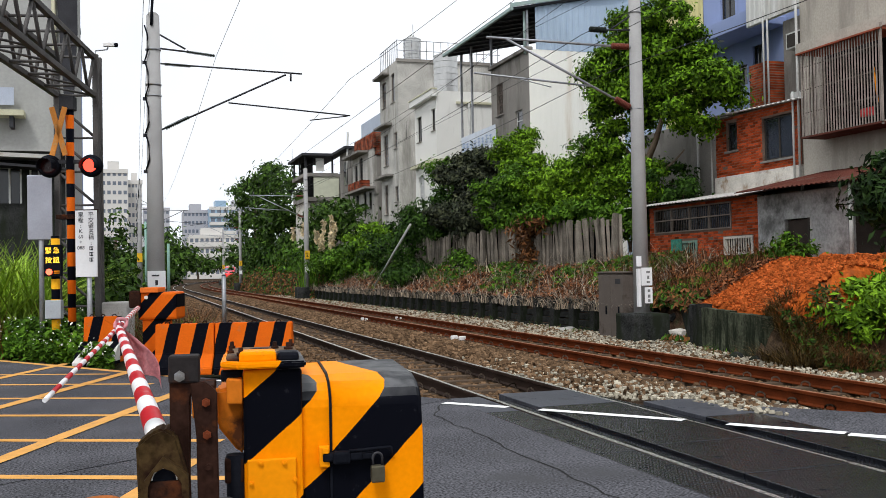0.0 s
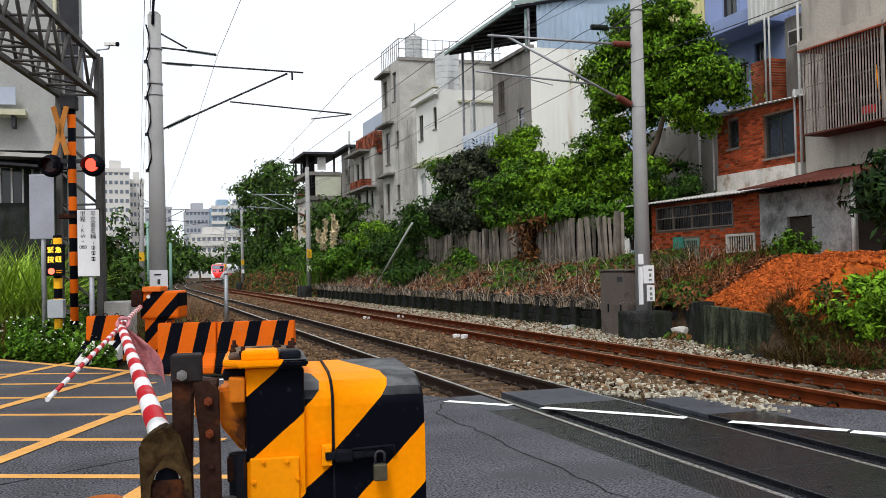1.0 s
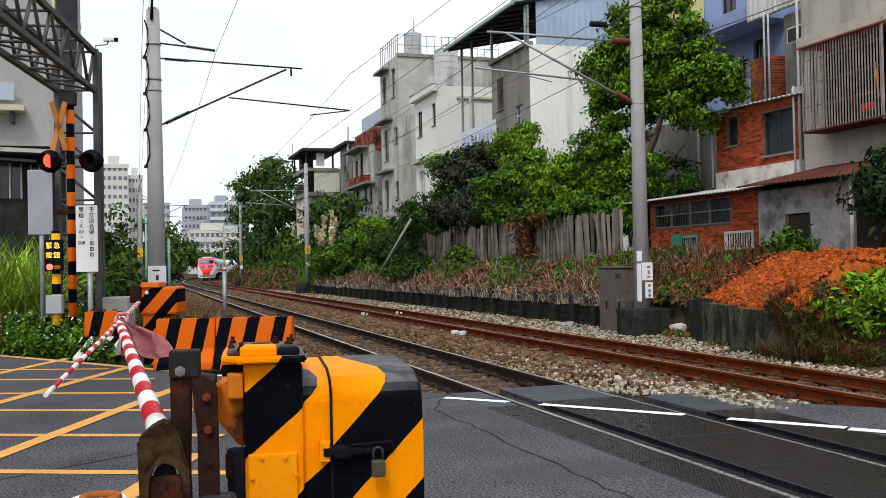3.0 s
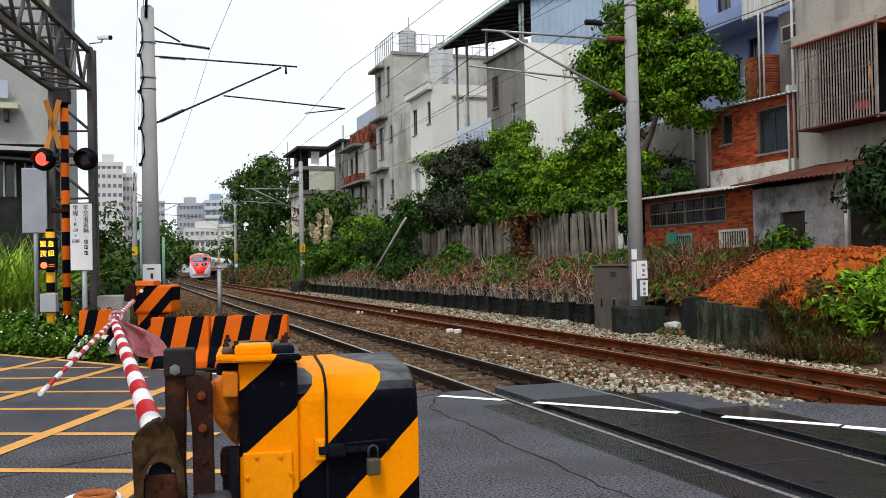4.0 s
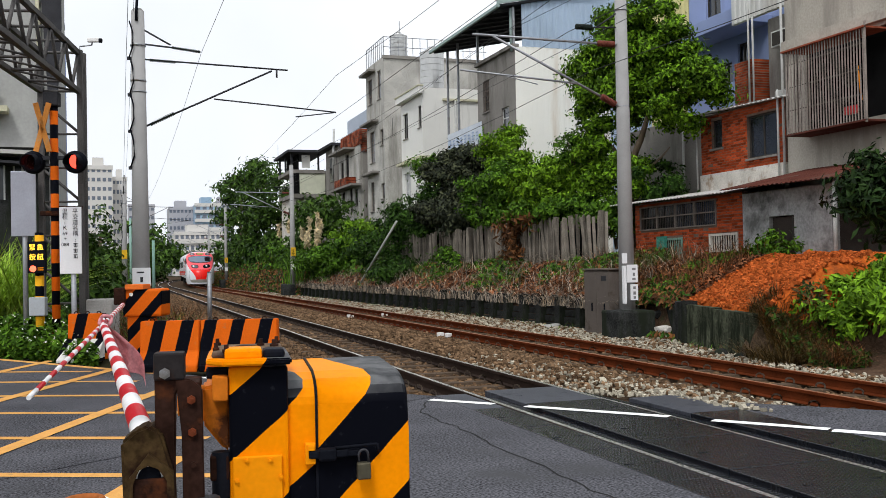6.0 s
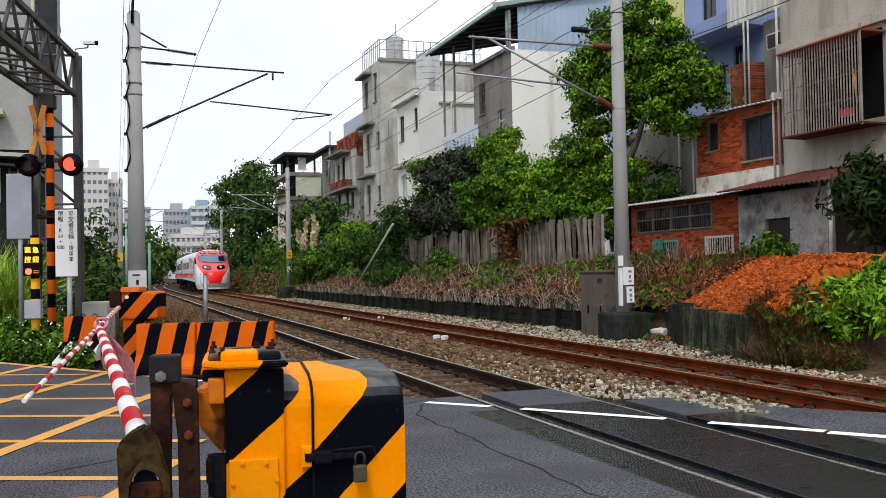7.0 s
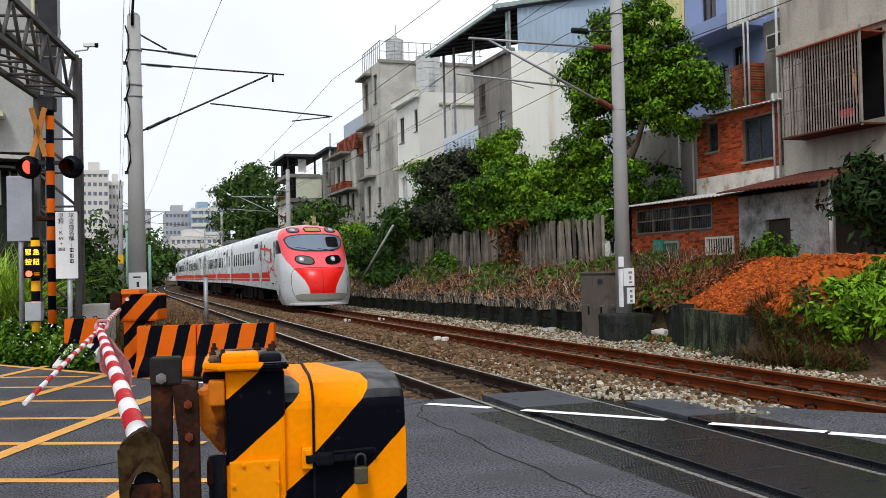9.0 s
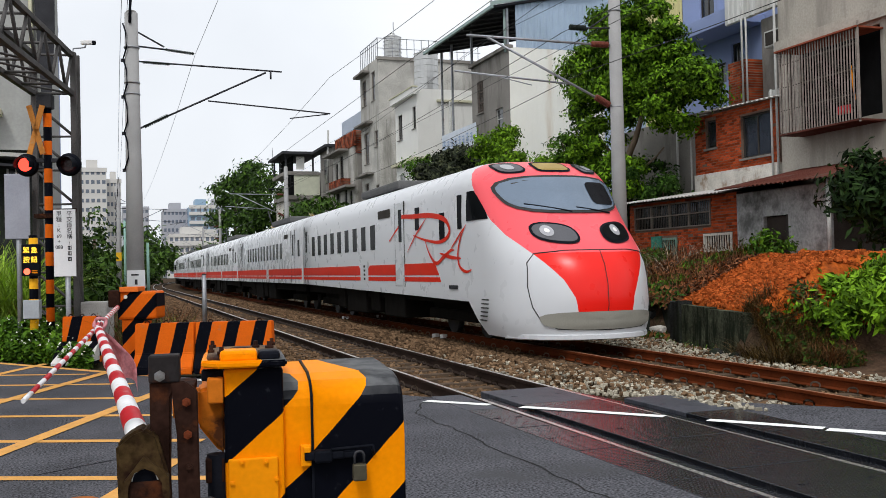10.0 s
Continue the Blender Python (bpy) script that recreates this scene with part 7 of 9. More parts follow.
        for i, p in enumerate(fine):
            d = (fine[min(i + 1, len(fine) - 1)] - fine[max(i - 1, 0)]).normalized()
            s = Vector((-d.y, d.x)) * w * 0.72 * (0.22 + 0.78 * math.sin(math.pi * (i + 0.6) / (len(fine) + 0.2)))
            rows.append([bm.verts.new((-1.443, (p + s).x, (p + s).y)), bm.verts.new((-1.443, (p - s).x, (p - s).y))])
        for a, b in zip(rows, rows[1:]):
            bm.faces.new((a[0], a[1], b[1], b[0]))
        bmesh.ops.recalc_face_normals(bm, faces=bm.faces[:])
        part("brush_stroke", bm, M["train_red"], c)
    underframe(c, True)
    part("roof_unit", boxm(-0.75, 0.75, 9.5, 13.5, 3.56, 3.78, bev=0.06), M["roof_grey"], c)
    return c


def coach():
    c = thing("carriage", (0, 0, 0), 0, "white express train car with red stripe and narrow dark windows", "train car", "cars of the express train")
    part("body", body_mesh(False), M["train_white"], c)
    part("gangway", boxm(-0.6, 0.6, -0.1, 0.14, 0.95, 3.1), M["under"], c)
    for sd in (-1, 1):
        for i in range(12):
            y = 4.6 + i * 0.92
            side_box(c, "side_window", y, y + 0.44, 1.96, 2.60, M["train_glass"], sd, 0.008)
        for y in (1.6, 17.2):
            side_box(c, "door_seam", y, y + 0.04, 1.04, 3.0, M["seam"], sd, 0.006)
            side_box(c, "door_seam", y + 0.8, y + 0.84, 1.04, 3.0, M["seam"], sd, 0.006)
            side_box(c, "door_window", y + 0.28, y + 0.52, 2.05, 2.84, M["train_glass"], sd, 0.010)
        side_box(c, "side_window", 0.6, 0.95, 2.0, 2.6, M["train_glass"], sd, 0.008)
        side_box(c, "destination_panel", 3.2, 4.0, 2.74, 2.90, M["frame_dark"], sd, 0.006)
        for a, b in ((0.25, 8.2), (8.9, CAR - 0.1)):
            side_box(c, "red_stripe", a, b, 1.30, 1.56, M["train_red"], sd, 0.006)
            side_box(c, "red_stripe", a, b, 1.16, 1.26, M["train_red"], sd, 0.006)
    underframe(c, False)
    part("roof_unit", boxm(-0.75, 0.75, 6.5, 11.5, 3.56, 3.80, bev=0.06), M["roof_grey"], c)
    return c


M["roof_grey"] = mat("dark_roof_equipment", (0.12, 0.12, 0.12), 0.7, vary=0.2)
M["lamp_glass2"] = mat("smoked_lamp_glass", (0.12, 0.12, 0.13), 0.1, 0.1, vary=0.1, bump=0)
lead = lead_car()
first_coach = coach()
# pantograph on the second car
pg = part("pantograph", tubem((-0.5, 13.0, 3.75), (-0.5, 14.2, 4.5), 0.03, n=6), M["dark_steel"], first_coach)
CARS = [lead, first_coach] + [copy_thing(first_coach, pose(0, 0, 0)) for _ in range(6)]


# ---------------------------------------------------------------- overhead line masts and wires
M["insulator_brown"] = mat("brown_porcelain", (0.16, 0.05, 0.035), 0.3, vary=0.15, bump=0)
M["insulator_dark"] = mat("dark_porcelain", (0.02, 0.026, 0.022), 0.3, vary=0.15, bump=0)
M["wire"] = mat("dull_copper_wire", (0.045, 0.045, 0.045), 0.6, 0.3, vary=0.2, bump=0)
M["green_pole"] = mat("pale_green_paint", (0.26, 0.42, 0.36), 0.6, vary=0.1)
M["plate_yellow"] = mat("yellow_number_plate", (0.72, 0.42, 0.03), 0.6, vary=0.1)


def insulator(bm, a, b, r=0.065):
    a, b = Vector(a), Vector(b)
    n = 11
    for i in range(n):
        p, q = a.lerp(b, i / n), a.lerp(b, (i + 0.7) / n)
        tube(bm, p, q, r, r * 0.7, n=12)
    tube(bm, a, b, r * 0.4, n=8)


def mast(x, y, side, height, label, reach=None, number=False):
    """Concrete mast with a bracket arm to the track. side: +1 when the arm goes to +x."""
    m = thing("catenary_mast", (x, y, 0), heading(y), label, "catenary mast", "overhead line masts")
    base = 0.0
    part("pole", tubem((0, 0, -0.3), (0, 0, height), 0.185, 0.125, n=24), M["pole"], m)
    s = side
    if s > 0:
        top_z, arm_z, foot_z, reg_z, ext = 6.2, 5.62, 4.32, 4.86, 2.9
        part("bracket", tubem((0.12, 0, 6.25), (0.62, 0, 5.98), 0.018, n=8), M["dark_steel"], m)
        part("bracket", tubem((0.12, 0, 5.97), (0.65, 0, 5.93), 0.018, n=8), M["dark_steel"], m)
        bm = bmesh.new()
        insulator(bm, (0.65, 0, 5.93), (1.2, 0, 5.87), 0.036)
        part("insulator", bm, M["insulator_dark"], m)
        bm = bmesh.new()
        insulator(bm, (0.22, 0, 5.66), (0.72, 0, 5.64), 0.036)
        part("insulator", bm, M["insulator_dark"], m)
        part("top_tube", tubem((0.1, 0, 5.67), (2.95, 0, 5.58), 0.017, n=10), M["dark_steel"], m)
        bm = bmesh.new()
        insulator(bm, (0.22, 0, 4.38), (0.68, 0, 4.62), 0.040)
        part("insulator", bm, M["insulator_dark"], m)
        part("diagonal_tube", tubem((0.1, 0, 4.33), (2.62, 0, 5.55), 0.019, n=10), M["dark_steel"], m)
        part("registration_arm", tubem((1.45, 0, 4.93), (3.95, 0, 4.74), 0.015, n=10), M["dark_steel"], m)
        part("steady_arm", tubem((3.9, 0, 4.73), (3.1, 0, 4.62), 0.012, n=8), M["dark_steel"], m)
        part("dropper", tubem((2.72, 0, 5.58), (2.72, 0, 5.42), 0.02, n=8), M["dark_steel"], m)
        # looped earth cable down the pole
        for i in range(4):
            z0 = 6.4 - i * 0.72
            wire("cable", [(-0.16, -0.05, z0), (-0.11, -0.14, z0 - 0.2), (-0.10, -0.15, z0 - 0.5), (-0.17, -0.05, z0 - 0.72)], 0.016, M["black"], m)
            part("cable_clip", boxm(-0.21, -0.13, -0.06, 0.0, z0 - 0.76, z0 - 0.70), M["dark_steel"], m)
        wire("cable", [(-0.03, -0.14, 6.4), (-0.02, -0.13, 6.7), (0.05, 0.0, 7.6)], 0.03, M["black"], m)
    else:
        bm = bmesh.new()
        insulator(bm, (-0.75, 0, 6.78), (-1.15, 0, 6.78), 0.07)
        part("insulator", bm, M["insulator_dark"], m)
        part("bracket", tubem((-0.1, 0, 6.82), (-0.8, 0, 6.78), 0.018, n=8), M["dark_steel"], m)
        part("bracket", tubem((-0.1, 0, 7.15), (-0.62, 0, 6.80), 0.018, n=8), M["dark_steel"], m)
        part("top_tube", tubem((-0.1, 0, 6.42), (-3.6, 0, 6.47), 0.028, n=10), M["grey_steel"], m)
        bm = bmesh.new()
        insulator(bm, (-0.2, 0, 6.43), (-0.62, 0, 6.43), 0.075)
        part("insulator", bm, M["insulator_brown"], m)
        part("diagonal_tube", tubem((-0.1, 0, 5.02), (-3.15, 0, 6.46), 0.028, n=10), M["grey_steel"], m)
        bm = bmesh.new()
        insulator(bm, (-0.2, 0, 5.06), (-0.55, 0, 5.24), 0.08)
        part("insulator", bm, M["insulator_brown"], m)
        part("registration_arm", tubem((-1.15, 0, 5.50), (-3.9, 0, 5.68), 0.022, n=10), M["grey_steel"], m)
        part("steady_arm", tubem((-3.0, 0, 5.62), (-2.1, 0, 5.44), 0.012, n=8), M["grey_steel"], m)
    for z in (height - 0.7, height - 1.4, 5.0):
        part("pole_band", tubem((0, 0, z), (0, 0, z + 0.03), 0.150, n=20), M["grey_steel"], m)
    part("pole_cap", tubem((0, 0, height), (0, 0, height + 0.05), 0.12, 0.08, n=16), M["concrete"], m)
    return m


def mast_footing(x, y, top, w):
    f = thing("mast_footing", (x, y, 0), 0, "weathered dark concrete footing under the mast", "footing", "mast footings")
    bm = bmesh.new()
    box(bm, -w, w, -w * 0.9, w * 0.9, -0.5, top, bev=0.05)
    bmesh.ops.subdivide_edges(bm, edges=bm.edges[:], cuts=3, use_grid_fill=True)
    for v in bm.verts:
        v.co += 0.03 * noise.noise_vector(v.co * 2.5 + Vector((x, y, 0)))
    part("block", bm, M["concrete_dark"], f)


mast(0.6, 20.0, 1, 6.62, "grey concrete overhead line mast beside the near track")
M["plate_ink"] = mat("faded_black_ink", (0.20, 0.20, 0.20), 0.7, vary=0.3, scale=20)
right_mast = mast(11.1, 19.5, -1, 8.6, "tall grey concrete overhead line mast with white number plates")
part("number_plate", boxm(-0.10, 0.17, -0.20, -0.185, 1.02, 1.42), M["sign_white"], right_mast)
part("number_plate", boxm(-0.02, 0.17, -0.20, -0.185, 0.62, 0.98), M["sign_white"], right_mast)
part("number_plate", boxm(-0.185, -0.12, -0.21, -0.12, 0.55, 1.4), M["sign_white"], right_mast)
part("number_plate", boxm(-0.22, -0.10, -0.22, -0.19, 1.45, 1.68), M["sign_white"], right_mast)
letter_bars(right_mast, [(0.07, 1.32, 0.09, 0.05), (0.07, 1.2, 0.05, 0.08), (0.07, 1.1, 0.08, 0.04), (0.08, 0.9, 0.06, 0.06), (0.08, 0.78, 0.06, 0.07), (0.08, 0.68, 0.06, 0.06)], -0.2, M["plate_ink"])
left_plate = thing("mast_plate", (0.6, 20.0, 0), 0, "white number plate strapped to the concrete mast", "plate")
part("plate", boxm(-0.17, 0.17, -0.205, -0.19, 1.2, 1.55), M["sign_white"], left_plate)
letter_bars(left_plate, [(-0.02, 1.46, 0.14, 0.03), (0.0, 1.32, 0.05, 0.1)], -0.206, M["dark_steel"])
mast_footing(11.08, 19.45, 0.40, 0.47)
mast_footing(0.6, 20.0, 0.1, 0.45)
FARS = [62.5, 105.0, 148.0]
for y in FARS:
    rm = mast(track2(y) + 2.75, y, -1, 8.2, "grey concrete overhead line mast with a yellow number plate")
    part("number_plate", boxm(-0.16, 0.16, -0.21, -0.19, 2.35, 2.9), M["plate_yellow"], rm)
    part("number_plate", boxm(-0.15, 0.15, -0.21, -0.19, 1.5, 1.85), M["sign_white"], rm)
    text(rm, "2", 0, -0.215, 2.62, 0.36, M["black"])
    mast_footing(track2(y) + 2.8, y, 0.55, 0.75)
    lm = mast(track1(y) - 4.1, y + 1.5, 1, 7.2, "grey concrete overhead line mast beyond the crossing")
    part("number_plate", boxm(-0.16, 0.16, -0.21, -0.19, 2.35, 2.9), M["plate_yellow"], lm)

# slim green signal poles
for x, y, h in ((1.35, 66.0, 5.2), (2.3, 55.0, 3.4)):
    o = thing("signal_pole", (x, y, -0.2), 0, "slim pale green steel pole beside the near track", "pole")
    part("pole", tubem((0, 0, 0), (0, 0, h), 0.09, 0.07, n=10), M["green_pole"], o)
    part("base", boxm(-0.25, 0.25, -0.25, 0.25, -0.1, 0.25, bev=0.03), M["concrete"], o)


def run(name, xf, z, ys, sag, r, label):
    """A wire along the line, sagging between its supports."""
    pts = []
    for a, b in zip(ys, ys[1:]):
        n = 8
        for i in range(n):
            t = i / n
            y = a + (b - a) * t
            pts.append((xf(y), y, z - 4 * sag * t * (1 - t)))
    pts.append((xf(ys[-1]), ys[-1], z))
    o = wire(name, pts, r, M["wire"])
    return tagged(o, label, "overhead wire", "overhead wires")


SUP = [-22, 20, 62.5, 105, 148, 191]
run("contact_wire", track1, 4.66, SUP, 0.0, 0.0045, "thin dark contact wire above the near track")
run("contact_wire", track2, 5.40, SUP, 0.0, 0.0045, "thin dark contact wire above the far track")
run("messenger_wire", track1, 5.52, SUP, 0.5, 0.0045, "thin dark messenger wire above the near track")
run("messenger_wire", track2, 6.45, SUP, 0.6, 0.0045, "thin dark messenger wire above the far track")
run("feeder_wire", lambda y: track1(y) - 2.75, 5.87, SUP, 0.35, 0.0045, "thin feeder wire on the shorter masts")
run("feeder_wire", lambda y: track1(y) - 4.05, 6.6, SUP, 0.3, 0.005, "cable run along the tops of the shorter masts")
run("feeder_wire", lambda y: track1(y) - 4.2, 5.6, SUP, 0.4, 0.0045, "thin cable along the shorter masts")
run("feeder_wire", lambda y: track2(y) + 2.0, 6.78, SUP, 0.35, 0.0075, "thin feeder wire on the tall masts")
run("feeder_wire", lambda y: track2(y) + 2.85, 8.4, SUP, 0.4, 0.0075, "feeder wire on top of the tall masts")
run("feeder_wire", lambda y: track2(y) + 2.55, 5.9, SUP, 0.4, 0.0075, "cable strung beside the tall masts")
for i, (f, za, zb) in enumerate(((track1, 5.3, 4.66), (track2, 6.2, 5.4))):
    for y in (28, 36, 45, 53):
        wire("dropper", [(f(y), y, za - 0.25), (f(y), y, zb)], 0.006, M["wire"])
for o in [o for o in scene.objects if o.name.startswith("dropper") and not o.parent]:
    tagged(o, "thin dropper wire between messenger and contact wire", "overhead wire", "droppers")

# leaning white stay pole on the bank
o = thing("stay_pole", (11.9, 47.67, 0.6), 0, "leaning white stay pole on the overgrown bank", "pole")
part("pole", tubem((-0.03, 0.24, -0.15), (0.6, -4.87, 2.98), 0.055, n=10), M["pipe_white"], o)

# ---------------------------------------------------------------- buildings across the road and far off
M["panel_sky"] = mat("pale_blue_panel", (0.42, 0.46, 0.55), 0.6, vary=0.1)


def left_building():
    h = thing("house", (0, 0, 0), 0, "old grey rendered house with awnings behind the gantry", "house", "houses across the road")
    part("end_wall", boxm(-14, -1.55, 30, 30.25, 5.1, 12.5), M["cement_cool"], h)
    part("front_wall", boxm(-1.75, -1.5, 30.25, 40, 0.0, 12.5), M["cement_cool"], h)
    part("lower_wall", wall_y_open(30.1, 0.2, -14, -1.6, 0, 5.1, [(-3.4, -2.75, 3.6, 4.65), (-2.55, -2.05, 3.6, 4.65), (-6.4, -4.2, 3.4, 4.65)]), M["concrete_dark"], h)
    for a, b in ((-3.4, -2.75), (-2.55, -2.05), (-6.4, -4.2)):
        w = thing("window")
        w.parent = h
        part("pane", boxm(a, b, 30.22, 30.24, 3.6, 4.65), M["glass_dark"], w)
        bm = bmesh.new()
        box(bm, a, a + 0.05, 30.12, 30.18, 3.6, 4.65)
        box(bm, b - 0.05, b, 30.12, 30.18, 3.6, 4.65)
        box(bm, (a + b) / 2 - 0.025, (a + b) / 2 + 0.025, 30.12, 30.18, 3.6, 4.65)
        box(bm, a, b, 30.125, 30.175, 4.6, 4.648)
        part("frame", bm, M["frame_white"], w)
    part("awning", prism([(-7.5, 4.95), (-1.7, 4.8), (-1.7, 4.9), (-7.5, 5.12)], 29.2, 30.1), M["pale_roof"], h)
    part("awning", prism([(-3.4, 4.62), (-1.5, 4.5), (-1.5, 4.56), (-3.4, 4.7)], 29.3, 30.1), M["dark_sheet"], h)
    part("brick_patch", boxm(-2.6, -2.3, 29.98, 30.1, 3.25, 3.55), M["brick"], h)
    part("sign_panel", boxm(-4.4, -2.9, 29.7, 29.75, 6.35, 6.85), M["panel_sky"], h)
    part("ledge", boxm(-4.4, -2.62, 29.4, 30, 6.02, 6.18), M["cornice"], h)
    part("ledge_bracket", boxm(-3.0, -2.9, 29.5, 30, 5.7, 6.02), M["dark_steel"], h)
    part("roof_edge", prism([(-1.9, 12.5), (-1.2, 12.5), (-1.2, 8.6), (-1.42, 5.0), (-1.5, 5.0)], 29.8, 30.0), M["dark_sheet"], h)
    part("drainpipe", tubem((-1.75, 29.9, 4.9), (-1.9, 29.9, 12), 0.06, n=8), M["cornice"], h)
    t = thing("house", (0, 0, 0), 0, "narrow purple-blue clad house behind the grey one", "house", "houses across the road")
    part("wall", boxm(-2.127, -1.833, 44, 50, 0, 12.765), M["blue_wall"], t)
    part("awning", boxm(-1.841, -1.638, 43.6, 44.4, 11.905, 12.051), M["panel_sky"], t)


def wall_y_open(y, t, x0, x1, z0, z1, openings=()):
    bm = bmesh.new()
    xs = sorted({x0, x1, *[v for o in openings for v in o[:2]]})
    zs = sorted({z0, z1, *[v for o in openings for v in o[2:]]})
    for a, b in zip(xs, xs[1:]):
        for c, d in zip(zs, zs[1:]):
            if any(o[0] < (a + b) / 2 < o[1] and o[2] < (c + d) / 2 < o[3] for o in openings):
                continue
            box(bm, a, b, y, y + t, c, d)
    bmesh.ops.remove_doubles(bm, verts=bm.verts[:], dist=0.0005)
    return bm


M["cement_cool"] = mat("cool_grey_render", (0.37, 0.37, 0.355), 0.92, vary=0.12, scale=1.2, fine=12, bump=0.1, stain=(0.33, 0.325, 0.31), stain_scale=0.5, streak=0.3)
left_building()


def tower_block(label, x0, x1, y, z1, cols, floors, wall_m, band=None, depth=16):
    """A far apartment block with storeys, window openings and a stepped roof."""
    b = thing("apartment_building", ((x0 + x1) / 2, y, 0), 0, label, "apartment building", "far apartment buildings")
    w = (x1 - x0) / 2
    part("wall", boxm(-w, w, 0, depth, 0, z1), wall_m, b)
    part("roof_house", boxm(-w * 0.5, w * 0.35, 2, depth * 0.7, z1, z1 + 3.2), wall_m, b)
    part("parapet", boxm(-w - 0.2, w + 0.2, -0.25, 0.0, z1 - 0.9, z1 + 0.5), band or wall_m, b)
    fh = z1 / floors
    for f in range(floors):
        if band:
            part("balcony_band", boxm(-w - 0.15, w + 0.15, -0.8, 0, f * fh, f * fh + fh * 0.38), band, b)
        for c in range(cols):
            cx = -w + (c + 0.5) * 2 * w / cols
            cw = w / cols * 0.62
            part("window", boxm(cx - cw, cx + cw, -0.06, 0.05, f * fh + fh * 0.42, f * fh + fh * 0.82), M["far_glass"], b)
    return b


M["far_white"] = mat("far_pale_tile", (0.62, 0.60, 0.57), 0.8, vary=0.06, scale=0.05)
M["far_grey"] = mat("far_grey_tile", (0.42, 0.42, 0.45), 0.8, vary=0.08, scale=0.05)
M["far_blue"] = mat("far_blue_glass", (0.30, 0.42, 0.54), 0.3, vary=0.1, scale=0.05)
M["far_glass"] = mat("far_window_glass", (0.16, 0.18, 0.22), 0.2, vary=0.2, bump=0)
tower_block("pale tiled high apartment block far beyond the trees", -6.821, 1.466, 330, 35.748, 5, 12, M["far_white"])
tower_block("pale tiled apartment block far beyond the trees", 1.441, 6.122, 345, 33.559, 4, 10, M["far_white"])
tower_block("low grey block far down the line", 7.515, 17.382, 400, 28.001, 6, 8, M["far_grey"])
tower_block("grey office block with blue glass far down the line", 24.505, 35.617, 430, 29.031, 7, 8, M["far_grey"])
tower_block("white and blue banded building far down the line", 34.556, 45.113, 420, 29.829, 4, 8, M["far_blue"], M["far_white"])
tower_block("wide low white building beyond the curve", 23.539, 42.530, 380, 16.306, 10, 4, M["far_white"], M["far_white"])
tower_block("small grey block beyond the curve", 45.535, 54.423, 452, 32.517, 5, 9, M["far_grey"])


# ---------------------------------------------------------------- plants, soil and litter
def leaf_mat(name, color, island=0.5):
    """Leaves that differ one from another, from old dark ones to young yellow-green ones, with a waxy gloss."""
    m = bpy.data.materials.new(name)
    m.use_nodes = True
    n, l = m.node_tree.nodes, m.node_tree.links
    b = n["Principled BSDF"]
    geo, ramp = n.new("ShaderNodeNewGeometry"), n.new("ShaderNodeValToRGB")
    e = ramp.color_ramp.elements
    e[0].position, e[1].position = 0.0, 1.0
    e[0].color = (*[c * (1 - 1.1 * island) for c in color], 1)
    e[1].color = (min(1, color[0] * (1 + 1.7 * island)), min(1, color[1] * (1 + 1.35 * island)), color[2] * (1 + island), 1)
    mid = e.new(0.5)
    mid.color = (*[c * (1 - 0.25 * island) for c in color], 1)
    l.new(geo.outputs["Random Per Island"], ramp.inputs["Fac"])
    tc, big = n.new("ShaderNodeTexCoord"), n.new("ShaderNodeTexNoise")
    big.inputs["Scale"].default_value, big.inputs["Detail"].default_value = 1.4, 3
    l.new(tc.outputs["Object"], big.inputs["Vector"])
    mr, mul = n.new("ShaderNodeMapRange"), n.new("ShaderNodeMix")
    mr.inputs["From Min"].default_value, mr.inputs["From Max"].default_value = 0.3, 0.7
    mr.inputs["To Min"].default_value, mr.inputs["To Max"].default_value = 0.65, 1.3
    l.new(big.outputs["Fac"], mr.inputs["Value"])
    mul.data_type, mul.blend_type = "RGBA", "MULTIPLY"
    mul.inputs["Factor"].default_value = 1
    l.new(ramp.outputs["Color"], mul.inputs["A"])
    l.new(mr.outputs["Result"], mul.inputs["B"])
    l.new(mul.outputs["Result"], b.inputs["Base Color"])
    b.inputs["Roughness"].default_value = 0.5
    b.inputs["Specular IOR Level"].default_value = 0.06
    return m


M["leaf_light"] = leaf_mat("bright_green_leaf", (0.105, 0.215, 0.012), 0.6)
M["leaf_mid"] = leaf_mat("green_leaf", (0.055, 0.128, 0.011), 0.65)
M["leaf_dark"] = leaf_mat("dark_green_leaf", (0.027, 0.066, 0.010), 0.65)
M["leaf_deep"] = leaf_mat("deep_green_leaf", (0.014, 0.032, 0.008), 0.65)
M["leaf_blue"] = leaf_mat("dusky_leaf", (0.040, 0.050, 0.030), 0.75)
M["leaf_far"] = leaf_mat("far_green_leaf", (0.040, 0.085, 0.014), 0.65)
M["leaf_tree"] = leaf_mat("glossy_tree_leaf", (0.082, 0.180, 0.010), 0.8)
M["dry"] = leaf_mat("dry_brown_leaf", (0.125, 0.058, 0.024), 0.65)
M["grass_light"] = leaf_mat("pale_green_blade", (0.27, 0.42, 0.05), 0.45)
M["plume"] = leaf_mat("pale_plume", (0.52, 0.44, 0.28), 0.3)
M["dry_olive"] = leaf_mat("dry_olive_grass", (0.085, 0.058, 0.022), 0.65)
M["petal"] = leaf_mat("white_petal", (0.75, 0.75, 0.70), 0.15)
M["bark"] = mat("grey_brown_bark", (0.11, 0.085, 0.06), 0.9, vary=0.35, scale=4, bump=0.6)
